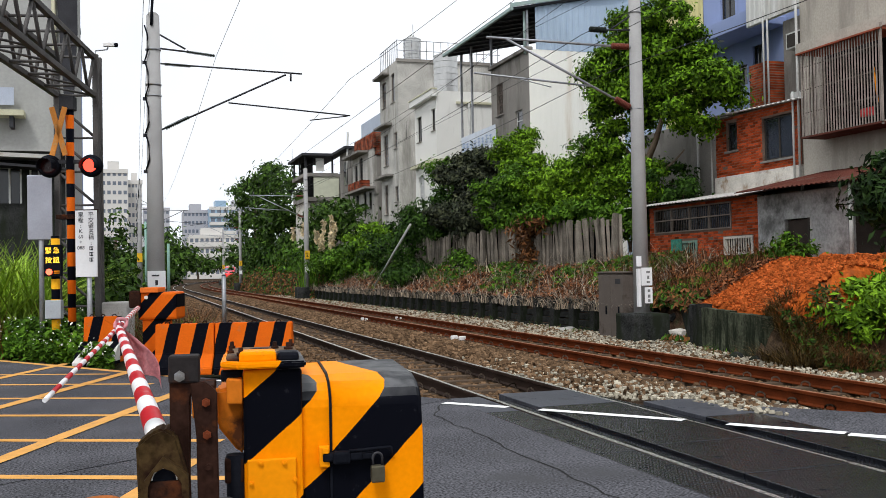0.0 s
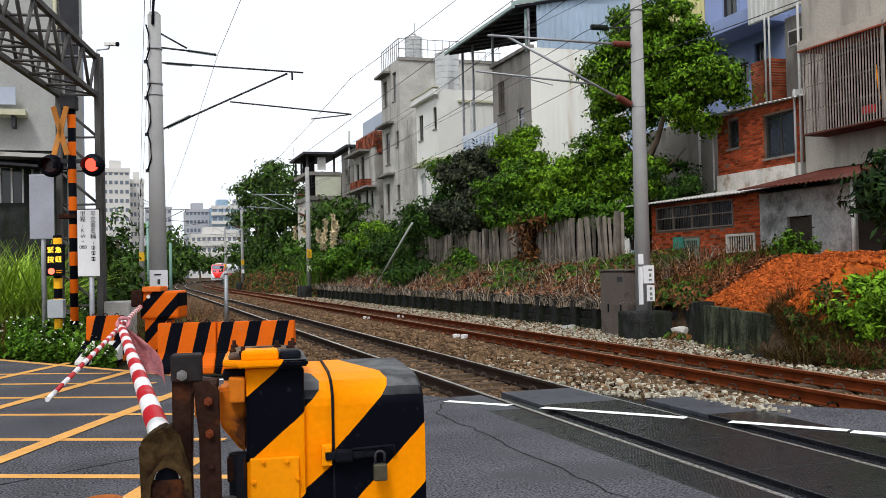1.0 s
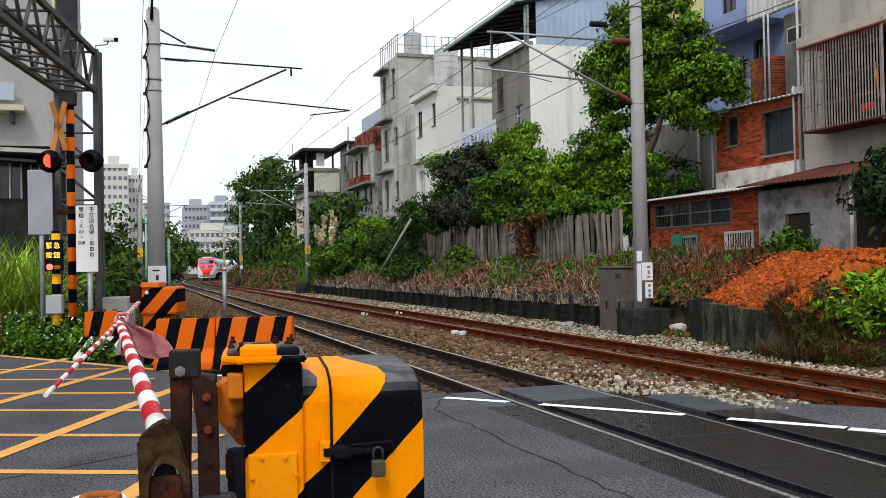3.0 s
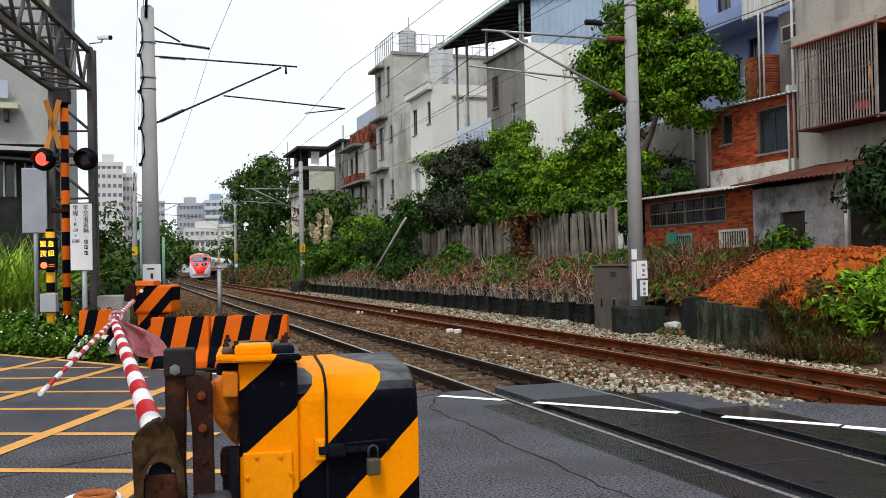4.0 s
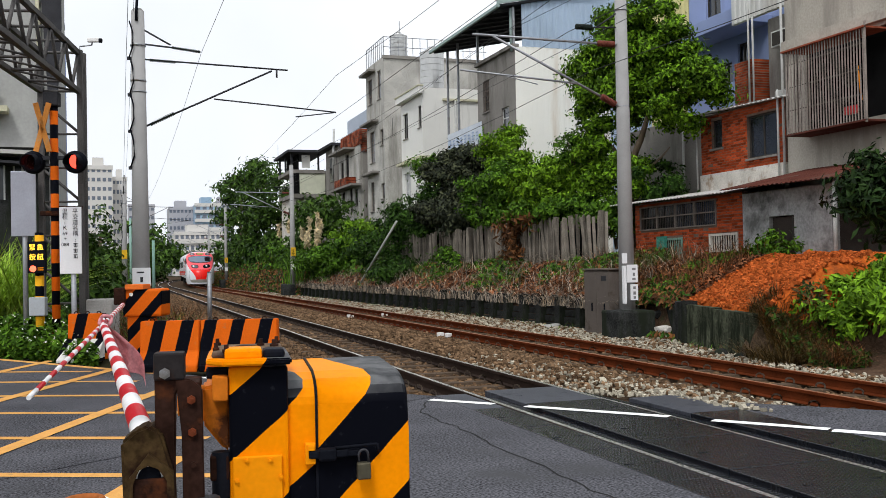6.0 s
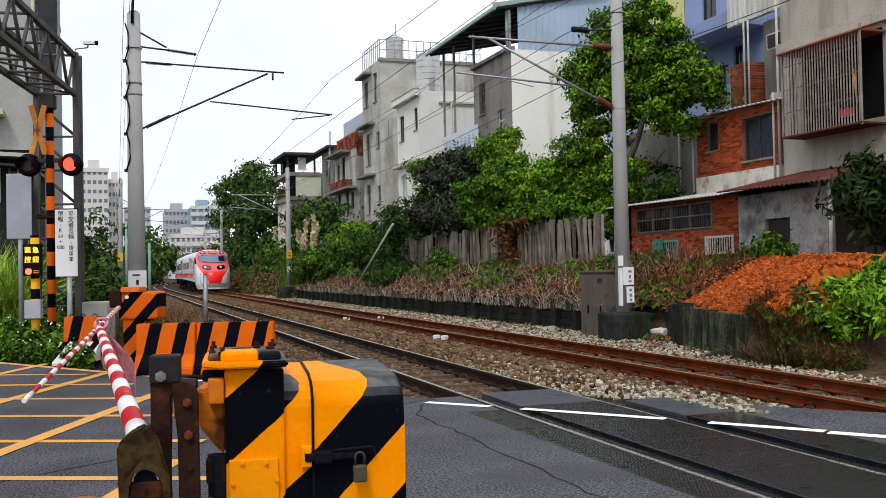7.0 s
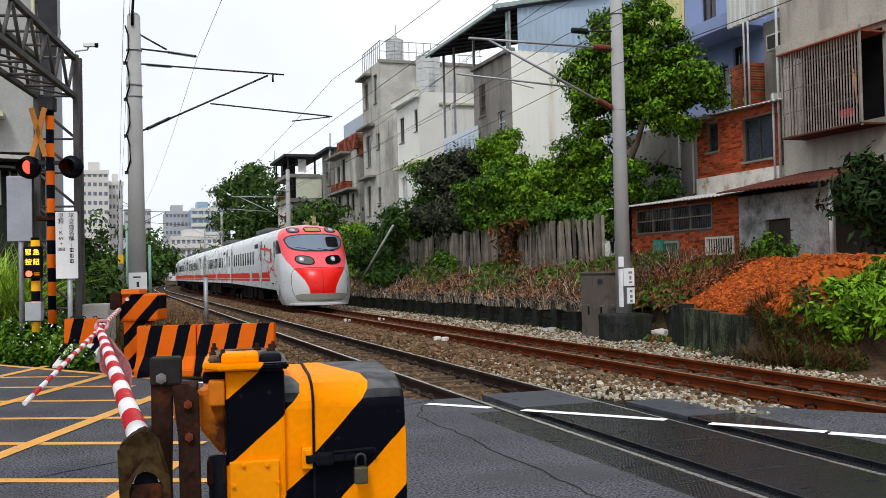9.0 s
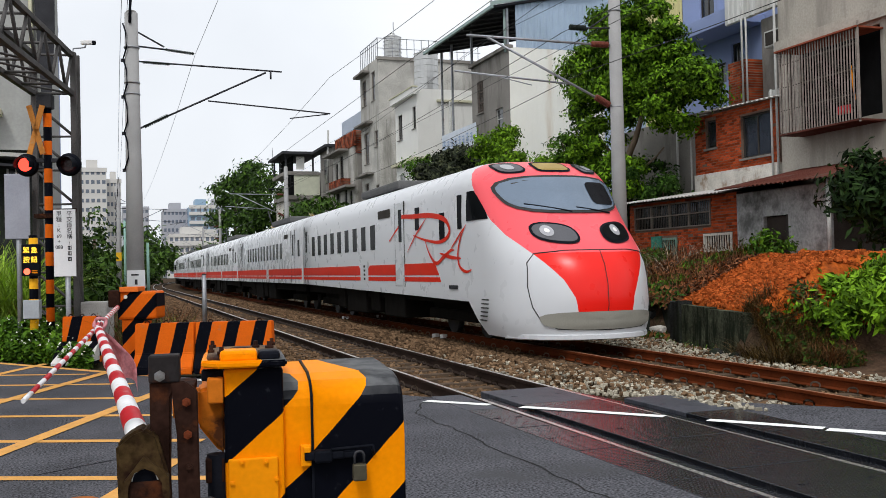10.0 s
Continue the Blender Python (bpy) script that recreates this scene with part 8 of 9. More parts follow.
M["red_soil"] = mat("orange_red_soil", (0.36, 0.080, 0.014), 0.95, vary=0.55, scale=2.5, fine=16, bump=0.9, stain=(0.25, 0.065, 0.02), stain_scale=1.8, dist=0.05)
M["red_clod"] = mat("orange_soil_clod", (0.36, 0.085, 0.02), 0.95, vary=0.35, scale=5, bump=0.3, island=0.5)


def leaves_mesh(name, spots, normals, sizes, material, long=1.7, seed=1, curl=0.25):
    """Many leaves, each a folded blade of two quads, joined."""
    rng = np.random.default_rng(seed)
    n = len(spots)
    nrm = normals + rng.normal(size=(n, 3)) * 0.42
    nrm /= np.linalg.norm(nrm, axis=1)[:, None]
    t = np.cross(nrm, rng.normal(size=(n, 3)))
    t /= np.linalg.norm(t, axis=1)[:, None] + 1e-9
    t[:, 2] -= 0.35
    t /= np.linalg.norm(t, axis=1)[:, None] + 1e-9
    s = np.cross(nrm, t)
    L, w = sizes[:, None] * long * 0.5, sizes[:, None] * 0.5
    c = np.asarray(spots)
    v = np.stack([c - t * L, c - s * w * 0.8 + nrm * w * curl, c + t * L * 0.15, c + s * w * 0.8 + nrm * w * curl, c + t * L - nrm * w * curl], 1)
    base = 5 * np.arange(n)[:, None]
    me = bpy.data.meshes.new(name)
    faces = np.concatenate([np.stack([base[:, 0], base[:, 0] + 1, base[:, 0] + 2, base[:, 0] + 3], 1), np.stack([base[:, 0] + 1, base[:, 0] + 4, base[:, 0] + 3, base[:, 0] + 2], 1)], 0)
    me.from_pydata(v.reshape(-1, 3).tolist(), [], faces.tolist())
    me.materials.append(material)
    return me


def crown_points(blobs, per_m2, size, seed, fill=0.35):
    """Points in uneven shells round blob centres, in clumps, with gaps between the clumps."""
    rng = np.random.default_rng(seed)
    P, N, S = [], [], []
    for (c, r, dens) in blobs:
        c, r = np.array(c, float), np.array(r, float)
        area = 4 * math.pi * ((r[0] * r[1]) ** 1.6 / 3 + (r[0] * r[2]) ** 1.6 / 3 + (r[1] * r[2]) ** 1.6 / 3) ** (1 / 1.6)
        clumps = max(6, int(area * 2.2 / (size * 4.5) ** 2 * 0.16 * dens))
        per = max(6, int(area * per_m2 * dens / clumps))
        d = rng.normal(size=(clumps, 3))
        d /= np.linalg.norm(d, axis=1)[:, None]
        rad = np.where(rng.random(clumps) < fill, rng.uniform(0.3, 0.8, clumps), rng.uniform(0.8, 1.12, clumps))
        centers = c + d * r * rad[:, None]
        k = rng.normal(size=(clumps, per, 3)) * size * rng.uniform(1.0, 2.5, (clumps, 1, 1)) * np.array([1, 1, 0.6])
        pts = (centers[:, None, :] + k).reshape(-1, 3)
        own = (k / (np.linalg.norm(k, axis=2, keepdims=True) + 1e-6)).reshape(-1, 3)
        nn = np.repeat(d, per, 0) * 0.25 + own * 0.9 + np.array([0, 0, 0.45])
        P.append(pts)
        N.append(nn)
        S.append(size * rng.uniform(0.6, 1.25, len(pts)))
    return np.concatenate(P), np.concatenate(N), np.concatenate(S)


def plant(name, label, category, blobs, material, size, per_m2, seed, limbs=(), group="", long=1.7, fill=0.35):
    base = limbs[0][0] if limbs else (blobs[0][0][0], blobs[0][0][1], blobs[0][0][2] - blobs[0][1][2])
    th = thing(name, base, 0, label, category, group)
    P, N, S = crown_points(blobs, per_m2, size, seed, fill)
    me = leaves_mesh("crown", P - np.array(base), N, S, material, long, seed)
    o = new("crown", me)
    o.parent = th
    if limbs:
        bm = bmesh.new()
        for a, b, r0, r1 in limbs:
            a, b = Vector(a) - Vector(base), Vector(b) - Vector(base)
            k = 4
            prev = a
            for i in range(1, k + 1):
                p = a.lerp(b, i / k) + noise.noise_vector(a + b * i) * 0.12 * (b - a).length / 3 * (1 if i < k else 0)
                tube(bm, prev, p, r0 + (r1 - r0) * (i - 1) / k, r0 + (r1 - r0) * i / k, n=8, caps=False)
                prev = p
        part("trunk", bm, M["bark"], th)
    return th


def bl(y, z, x, ry, rz, rx=None, dens=1.0):
    return ((x, y, z), (rx if rx else max(ry, rz) * 0.8, ry, rz), dens)


# the broad tree behind the fence
T = [bl(26.482, 8.929, 15.6, 1.15, 1.0), bl(27.971, 7.904, 15.4, 1.2, 0.95), bl(25.883, 7.671, 15.9, 1.3, 1.0),
     bl(24.465, 6.467, 16.0, 1.15, 0.75), bl(28.597, 7.181, 15.2, 0.85, 0.75), bl(27.127, 6.390, 15.5, 1.0, 0.8),
     bl(28.283, 5.554, 15.3, 0.8, 0.9), bl(27.237, 4.162, 15.3, 1.1, 0.8, None, 0.9), bl(25.192, 5.667, 16.0, 0.8, 0.45, None, 0.5),
     bl(26.738, 7.144, 16.0, 1.2, 0.9), bl(24.070, 6.649, 16.2, 0.9, 0.6), bl(29.151, 8.137, 15.2, 0.7, 0.6), bl(25.240, 7.966, 16.0, 0.8, 0.7), bl(26.879, 7.867, 15.6, 1.4, 1.5)]
ty = 26.696
plant("tree", "broad-leaved green tree with a dense rounded crown behind the fence", "tree", T, M["leaf_tree"], 0.095, 620, 11,
      [((15.7, ty, 1.3), (15.6, ty + 0.3, 4.6), 0.17, 0.13), ((15.6, ty + 0.3, 4.6), (15.5, ty + 1.0, 7.4), 0.12, 0.05), ((15.6, ty + 0.3, 4.6), (15.9, ty - 1.6, 7.2), 0.11, 0.04), ((15.6, ty + 0.2, 4.2), (15.3, ty + 1.9, 6.0), 0.09, 0.03), ((15.6, ty, 4.0), (15.9, ty - 1.5, 4.9), 0.06, 0.02), ((15.5, ty + 0.6, 6.0), (15.7, ty + 0.2, 8.6), 0.07, 0.02)])
# shrubs along the fence: place, size, leaf
SHRUBS = [
    (26.231, 3.814, 16.2, 1.2, 0.9, "leaf_dark", 0.45), (27.119, 2.905, 15.0, 0.9, 0.6, "leaf_mid", 0.8),
    (29.342, 4.359, 15.2, 1.1, 1.0, "leaf_light", 0.8), (29.938, 5.477, 15.0, 0.9, 0.5, "leaf_mid", 0.35),
    (28.433, 3.071, 14.8, 1.1, 0.6, "leaf_mid", 0.9), (31.805, 4.283, 15.0, 1.9, 1.1, "leaf_light", 1.0),
    (30.991, 3.220, 14.7, 1.7, 0.55, "leaf_mid", 1.0), (36.794, 5.878, 15.6, 0.9, 1.3, "leaf_light", 0.9),
    (35.466, 4.150, 15.0, 2.2, 1.3, "leaf_mid", 1.0), (42.353, 5.589, 15.8, 2.2, 1.3, "leaf_blue", 0.9),
    (40.843, 3.790, 15.2, 2.6, 1.2, "leaf_blue", 1.0), (47.310, 6.492, 15.8, 1.2, 1.0, "leaf_mid", 0.7),
    (45.234, 3.767, 15.2, 2.8, 1.7, "leaf_dark", 1.0), (48.779, 2.620, 14.8, 3.4, 1.9, "leaf_dark", 1.0),
    (55.693, 3.3, 15.0, 3.0, 0.9, "leaf_light", 0.7), (57.539, 2.1, 14.4, 4.0, 1.2, "leaf_mid", 1.0),
    (62.112, 1.5, 14.2, 4.0, 1.0, "leaf_mid", 0.7), (47.2, 1.6, 14.0, 1.6, 0.7, "leaf_mid", 0.5),
    (43.841, 1.309, 13.0, 1.8, 0.6, "leaf_dark", 0.5), (38.707, 1.760, 13.6, 1.0, 0.5, "leaf_mid", 0.35)]
for i, (y, z, x, ry, rz, lm, dens) in enumerate(SHRUBS):
    limbs = [((x + 0.1, y, max(0.6, z - rz - 0.4)), (x, y + 0.2, z + rz * 0.3), 0.05, 0.02), ((x + 0.1, y, max(0.6, z - rz - 0.4)), (x, y - ry * 0.5, z + rz * 0.2), 0.04, 0.015)]
    kind = {"leaf_light": "bright green leafy shrub spilling over the fence", "leaf_mid": "dense green shrub growing behind the fence", "leaf_dark": "dark green shrub on the railway bank", "leaf_blue": "dusky dark-leaved shrub behind the fence"}[lm]
    plant("shrub", kind, "shrub", [bl(y, z, x, ry, rz, None, dens), bl(y + ry * 0.4, z + rz * 0.35, x + 0.2, ry * 0.55, rz * 0.6, None, dens), bl(y - ry * 0.4, z - rz * 0.3, x - 0.1, ry * 0.6, rz * 0.6, None, dens)],
          M[lm], 0.088 + 0.0018 * max(0, y - 25), 360 if y < 45 else 130, 40 + i, limbs, "shrubs along the fence", 2.1 if lm == "leaf_blue" else 1.7)
# dead brown creeper on the fence
plant("creeper", "dead brown creeper hanging over the fence", "creeper", [bl(32.050, 2.473, 13.85, 0.9, 0.75, 0.2, 1.2), bl(32.9, 2.9, 13.9, 0.8, 0.4, 0.2, 1.0), bl(31.3, 3.0, 13.9, 0.6, 0.35, 0.2, 1.0)], M["dry"], 0.10, 160, 77, long=3.0)
# shrubs by the soil heap and the shed
plant("shrub", "bright green leafy shrub beside the heap of red soil", "shrub", [bl(14.2, 0.5, 11.65, 0.4, 0.22, 0.35), bl(13.7, 0.55, 11.75, 0.55, 0.3, 0.45), bl(13.3, 0.68, 12.0, 0.6, 0.36, 0.5), bl(12.9, 0.7, 12.2, 0.6, 0.42, 0.5), bl(13.5, 0.3, 11.6, 0.5, 0.24, 0.35), bl(13.6, 0.98, 12.6, 0.5, 0.40, 0.45), bl(13.9, 0.75, 12.1, 0.5, 0.32, 0.45), bl(13.1, 1.0, 12.5, 0.5, 0.4, 0.45), bl(14.0, 0.45, 11.35, 0.4, 0.25, 0.35)], M["leaf_light"], 0.075, 420, 90, group="shrubs by the shed", long=2.2)
plant("shrub", "green broad-leaved shrub in front of the shed door", "shrub", [bl(18.5, 1.72, 14.4, 0.55, 0.32, 0.35), bl(18.0, 1.6, 14.4, 0.4, 0.25, 0.3), bl(19.0, 1.72, 14.5, 0.3, 0.2, 0.25)], M["leaf_mid"], 0.085, 300, 91, group="shrubs by the shed")
plant("shrub", "dark leafy shrub overhanging the end of the shed", "shrub", [bl(15.5, 2.7, 14.3, 0.7, 0.5, 0.5), bl(14.9, 2.9, 14.3, 0.8, 0.65, 0.6), bl(15.1, 2.1, 14.6, 0.6, 0.45, 0.4, 0.6)], M["leaf_deep"], 0.10, 220, 92, group="shrubs by the shed", long=2.4)

# farther trees and hedges
FB = [bl(116.504, 11.545, 14.8, 6.05, 1.92, 2.61), bl(99.361, 10.653, 14.8, 4.66, 1.76, 2.01), bl(93.331, 8.742, 14.8, 3.04, 2.21, 1.31), bl(122.464, 8.177, 14.8, 4.11, 2.88, 1.78), bl(105.146, 6.611, 14.8, 5.44, 3.09, 2.35), bl(95.540, 4.467, 14.8, 4.33, 2.53, 1.87), bl(112.412, 3.406, 14.8, 6.52, 1.97, 2.81), ]
plant("tree", "tall dark green tree beside the curve of the line", "tree", FB, M["leaf_far"], 0.34, 14, 200, [((14.8, FB[0][0][1], 0.8), (14.8, FB[0][0][1], FB[0][0][2]), 0.3, 0.08)])
FB = [bl(68.096, 5.777, 14.2, 3.75, 1.01, 1.62), bl(66.288, 4.484, 14.2, 3.91, 1.18, 1.69), bl(73.443, 5.037, 14.2, 2.88, 1.52, 1.24), bl(68.320, 3.167, 14.2, 3.57, 1.22, 1.54), ]
plant("tree", "wide dark green tree in front of the old house", "tree", FB, M["leaf_far"], 0.24, 22, 201, [((14.2, FB[0][0][1], 0.8), (14.2, FB[0][0][1], FB[0][0][2]), 0.3, 0.08)])
FB = [bl(69.595, 1.989, 13.2, 2.71, 1.44, 1.17), bl(79.443, 2.098, 13.2, 2.88, 1.31, 1.24), bl(74.315, 0.955, 13.2, 2.41, 0.79, 1.04), ]
plant("shrub", "light green bush on the bank by the mast", "shrub", FB, M["leaf_mid"], 0.2, 24, 202, [((13.2, FB[0][0][1], 0.8), (13.2, FB[0][0][1], FB[0][0][2]), 0.3, 0.08)])
FB = [((10.098, 235, 8.480), (5.32, 5.32, 5.04), 1.0), ((13.248, 235, 5.799), (3.50, 3.50, 4.20), 1.0), ((6.068, 235, 9.180), (4.20, 4.20, 5.60), 1.0), ((8.779, 235, 4.550), (5.60, 5.60, 3.50), 1.0), ]
plant("tree", "dark green trees along the curve of the line", "tree", FB, M["leaf_far"], 0.75, 2.6, 223, [((FB[0][0][0], 235, -0.2), (FB[0][0][0], 235, FB[0][0][2]), 0.35, 0.1)])
FB = [((-0.549, 74, 4.113), (0.97, 0.97, 1.68), 1.0), ((-0.914, 74, 2.691), (1.10, 1.10, 1.32), 1.0), ((0.098, 74, 3.084), (0.79, 0.79, 1.54), 1.0), ]
plant("tree", "dark green tree behind the crossing signals", "tree", FB, M["leaf_far"], 0.26, 20, 224, [((FB[0][0][0], 74, -0.2), (FB[0][0][0], 74, FB[0][0][2]), 0.35, 0.1)])
FB = [((20.982, 300, 4.737), (4.47, 4.47, 2.50), 1.0), ((26.784, 300, 4.638), (4.47, 4.47, 2.86), 1.0), ((30.165, 300, 6.807), (3.22, 3.22, 3.93), 1.0), ]
plant("tree", "low dark trees beyond the end of the straight", "tree", FB, M["leaf_far"], 0.8, 2.4, 225, [((FB[0][0][0], 300, -0.2), (FB[0][0][0], 300, FB[0][0][2]), 0.35, 0.1)])

# low hedges and scrub that close the sides of the line
HEDGE = [(-1.4, 27, 1.3, 1.3, "leaf_dark"), (-0.9, 34, 1.4, 1.6, "leaf_far"), (-1.4, 42, 2.0, 2.2, "leaf_far"), (0.2, 50, 1.0, 1.0, "leaf_mid"), (-1.0, 60, 2.4, 2.4, "leaf_far"), (0.5, 80, 2.2, 1.8, "leaf_far"), (0.4, 98, 3.0, 2.4, "leaf_far"), (1.0, 120, 4.0, 3.0, "leaf_far"), (2.5, 145, 5.0, 3.6, "leaf_far"), (6.0, 175, 6.0, 4.5, "leaf_far"),
         (14.6, 82, 3.0, 1.6, "leaf_far"), (13.8, 70, 2.6, 1.3, "leaf_dark"), (15.0, 96, 3.4, 2.0, "leaf_dark"), (17.2, 125, 5.0, 3.0, "leaf_far"), (20.5, 150, 6.0, 4.0, "leaf_far"), (27, 185, 8.0, 5.0, "leaf_far"), (36, 220, 9.0, 6.0, "leaf_far")]
for i, (x, y, ry, rz, lm) in enumerate(HEDGE):
    z = ground_z(x, y)
    plant("bush", "dark green scrub beside the railway line", "bush", [((x, y, z + rz * 0.6), (ry * 0.55, ry, rz * 0.75), 1.0), ((x - 0.2, y + ry, z + rz * 0.5), (ry * 0.5, ry, rz * 0.6), 1.0)], M[lm], 0.12 + 0.0028 * y, 4200 / (y + 10) ** 1.25, 300 + i, [((x, y, z - 0.1), (x, y, z + rz), 0.06, 0.02)], "scrub beside the line")



def blades(name, label, bases, heights, width, lean, material, seed, category="grass", kind="stuff", segs=4, parent=None):
    """Grass or stems: each a tapered bent strip."""
    rng = np.random.default_rng(seed)
    n = len(bases)
    a = rng.random(n) * 6.283
    d = np.stack([np.cos(a), np.sin(a), np.zeros(n)], 1)
    s = np.stack([-np.sin(a), np.cos(a), np.zeros(n)], 1)
    b = np.asarray(bases, float)
    h = np.asarray(heights, float)[:, None]
    ln = (lean * (0.4 + rng.random(n) * 1.2))[:, None]
    V = []
    for i in range(segs + 1):
        t = i / segs
        c = b + d * h * ln * t * t + np.array([0, 0, 1.0]) * h * (t - 0.35 * ln * t * t)
        w = width * (1 - 0.92 * t) * 0.5
        V += [c - s * w, c + s * w]
    V = np.stack(V, 1)
    k = 2 * (segs + 1)
    base = k * np.arange(n)
    F = [np.stack([base + 2 * i, base + 2 * i + 1, base + 2 * i + 3, base + 2 * i + 2], 1) for i in range(segs)]
    me = bpy.data.meshes.new(name)
    me.from_pydata(V.reshape(-1, 3).tolist(), [], np.concatenate(F).tolist())
    me.materials.append(material)
    o = new(name, me)
    if parent:
        o.parent = parent
        return o
    return tagged(o, label, category, kind=kind)


rng = np.random.default_rng(3)


def spots(n, x0, x1, y0, y1, power=1.0):
    xs = x0 + (x1 - x0) * rng.random(n)
    ys = y0 + (y1 - y0) * rng.random(n) ** power
    return [(x, y, ground_z(x, y) - 0.02) for x, y in zip(xs, ys)]


# tall pale reed grass beside the grey house
p = spots(2000, -4.6, -1.35, 20.3, 23.5)
blades("reed_grass", "tall pale green reed grass behind the warning post", [(x, y, z + 0.3) for x, y, z in p], rng.uniform(1.2, 2.4, 2000), 0.065, 0.7, M["grass_light"], 5)
p = spots(900, -4.6, -0.9, 19.6, 21.5)
blades("dry_grass", "dry brown grass at the foot of the reeds", p, rng.uniform(0.5, 1.3, 900), 0.03, 0.6, M["dry"], 6)
# flowering weeds at the roadside
def weeds():
    n = 15000
    x = rng.uniform(-5.0, -0.2, n)
    edge = 19.16 - (x + 2.14) * 1.567
    y = edge + 0.35 + rng.random(n) ** 1.3 * 2.6
    hump = 0.55 + 0.25 * np.array([noise.noise((a * 0.9, b * 0.9, 7)) for a, b in zip(x, y)])
    hump *= np.clip((y - edge) / 0.9, 0.25, 1) * np.clip((-x + 0.2) / 1.0, 0.3, 1)
    z = rng.random(n) ** 0.6 * hump * 1.25 - 0.05
    P = np.stack([x, y, z], 1)
    N = np.tile(np.array([0, -0.25, 0.9]), (n, 1))
    o = new("weeds", leaves_mesh("weeds", P, N, rng.uniform(0.05, 0.11, n), M["leaf_mid"], 1.8, 31))
    tagged(o, "dense green weeds at the edge of the road", "weeds", kind="stuff")
    k = 420
    i = rng.choice(n, k)
    P2 = P[i] + np.array([0, -0.05, 0.0])
    P2[:, 2] = hump[i] * 1.25 - 0.02 + rng.random(k) * 0.06
    o = new("flowers", leaves_mesh("flowers", P2, N[:k], rng.uniform(0.03, 0.05, k), M["petal"], 1.0, 32))
    tagged(o, "small white daisy-like flowers among the weeds", "flowers", kind="stuff")


weeds()
p = spots(1500, -0.6, 2.0, 17.8, 27, 1.3)
blades("dry_weeds", "tangled dry brown weeds behind the barriers", p, rng.uniform(0.4, 1.2, 1500), 0.022, 0.7, M["dry"], 8)
p = spots(700, -0.6, 1.8, 18.0, 26)
blades("green_weeds", "green weeds among the dry stems", p, rng.uniform(0.3, 0.9, 700), 0.03, 0.6, M["leaf_mid"], 9)


# fallen leaves and dry stems on the bank
def bank_litter():
    n = 26000
    y = 18.3 + 44 * rng.random(n) ** 1.35
    x = np.array([wall_x(v) for v in y]) + 0.05 + rng.random(n) ** 0.9 * 2.5
    z = np.array([ground_z(a, b) for a, b in zip(x, y)]) + 0.02 + rng.random(n) * 0.05
    N = np.tile(np.array([-0.3, -0.1, 0.9]), (n, 1))
    o = new("fallen_leaves", leaves_mesh("fallen_leaves", np.stack([x, y, z], 1), N, rng.uniform(0.06, 0.15, n), M["fallen"], 1.6, 33, 0.5))
    tagged(o, "brown and red-brown fallen leaves on the bank", "leaf litter", kind="stuff")


M["twig"] = leaf_mat("pale_dry_twig", (0.30, 0.26, 0.21), 0.6)
M["fallen"] = leaf_mat("fallen_brown_leaf", (0.17, 0.075, 0.038), 0.85)
bank_litter()
p = [(wall_x(y) - 0.1 + d, y, ground_z(wall_x(y) + 0.15, y) * 0.6) for y, d in zip(20 + 42 * rng.random(2600) ** 1.2, rng.uniform(-0.25, 0.35, 2600))]
blades("dry_stems", "pale grey dry stems hanging over the low wall", p, rng.uniform(0.3, 0.85, 2600), 0.026, 1.3, M["twig"], 12)
p = spots(2200, 11.7, 14.2, 20.8, 60, 1.3)
blades("dry_stems", "thin dry stems on the bank", p, rng.uniform(0.3, 1.0, 2200), 0.022, 1.1, M["twig"], 13)
p = spots(1500, 12.0, 14.6, 18.5, 26, 1.3)
blades("dry_stems", "dark brown dry weeds below the shed", p, rng.uniform(0.3, 0.9, 1500), 0.018, 0.8, M["dry"], 14)
p = [(wall_x(y) + d, y, ground_z(wall_x(y) + d, y) - 0.02) for y, d in zip(12.8 + 1.7 * rng.random(2200), rng.uniform(-0.25, 0.6, 2200))]
blades("dry_grass", "dry olive and brown grass beside the ballast", p, rng.uniform(0.2, 0.6, 2200), 0.02, 0.9, M["dry_olive"], 15)
p = [(wall_x(y) - 0.25 + d, y, -0.3) for y, d in zip(15 + 46 * rng.random(500) ** 1.3, rng.uniform(-0.35, 0.2, 500))]
blades("green_weeds", "low green weeds at the foot of the wall", p, rng.uniform(0.12, 0.35, 500), 0.03, 0.8, M["leaf_mid"], 16)

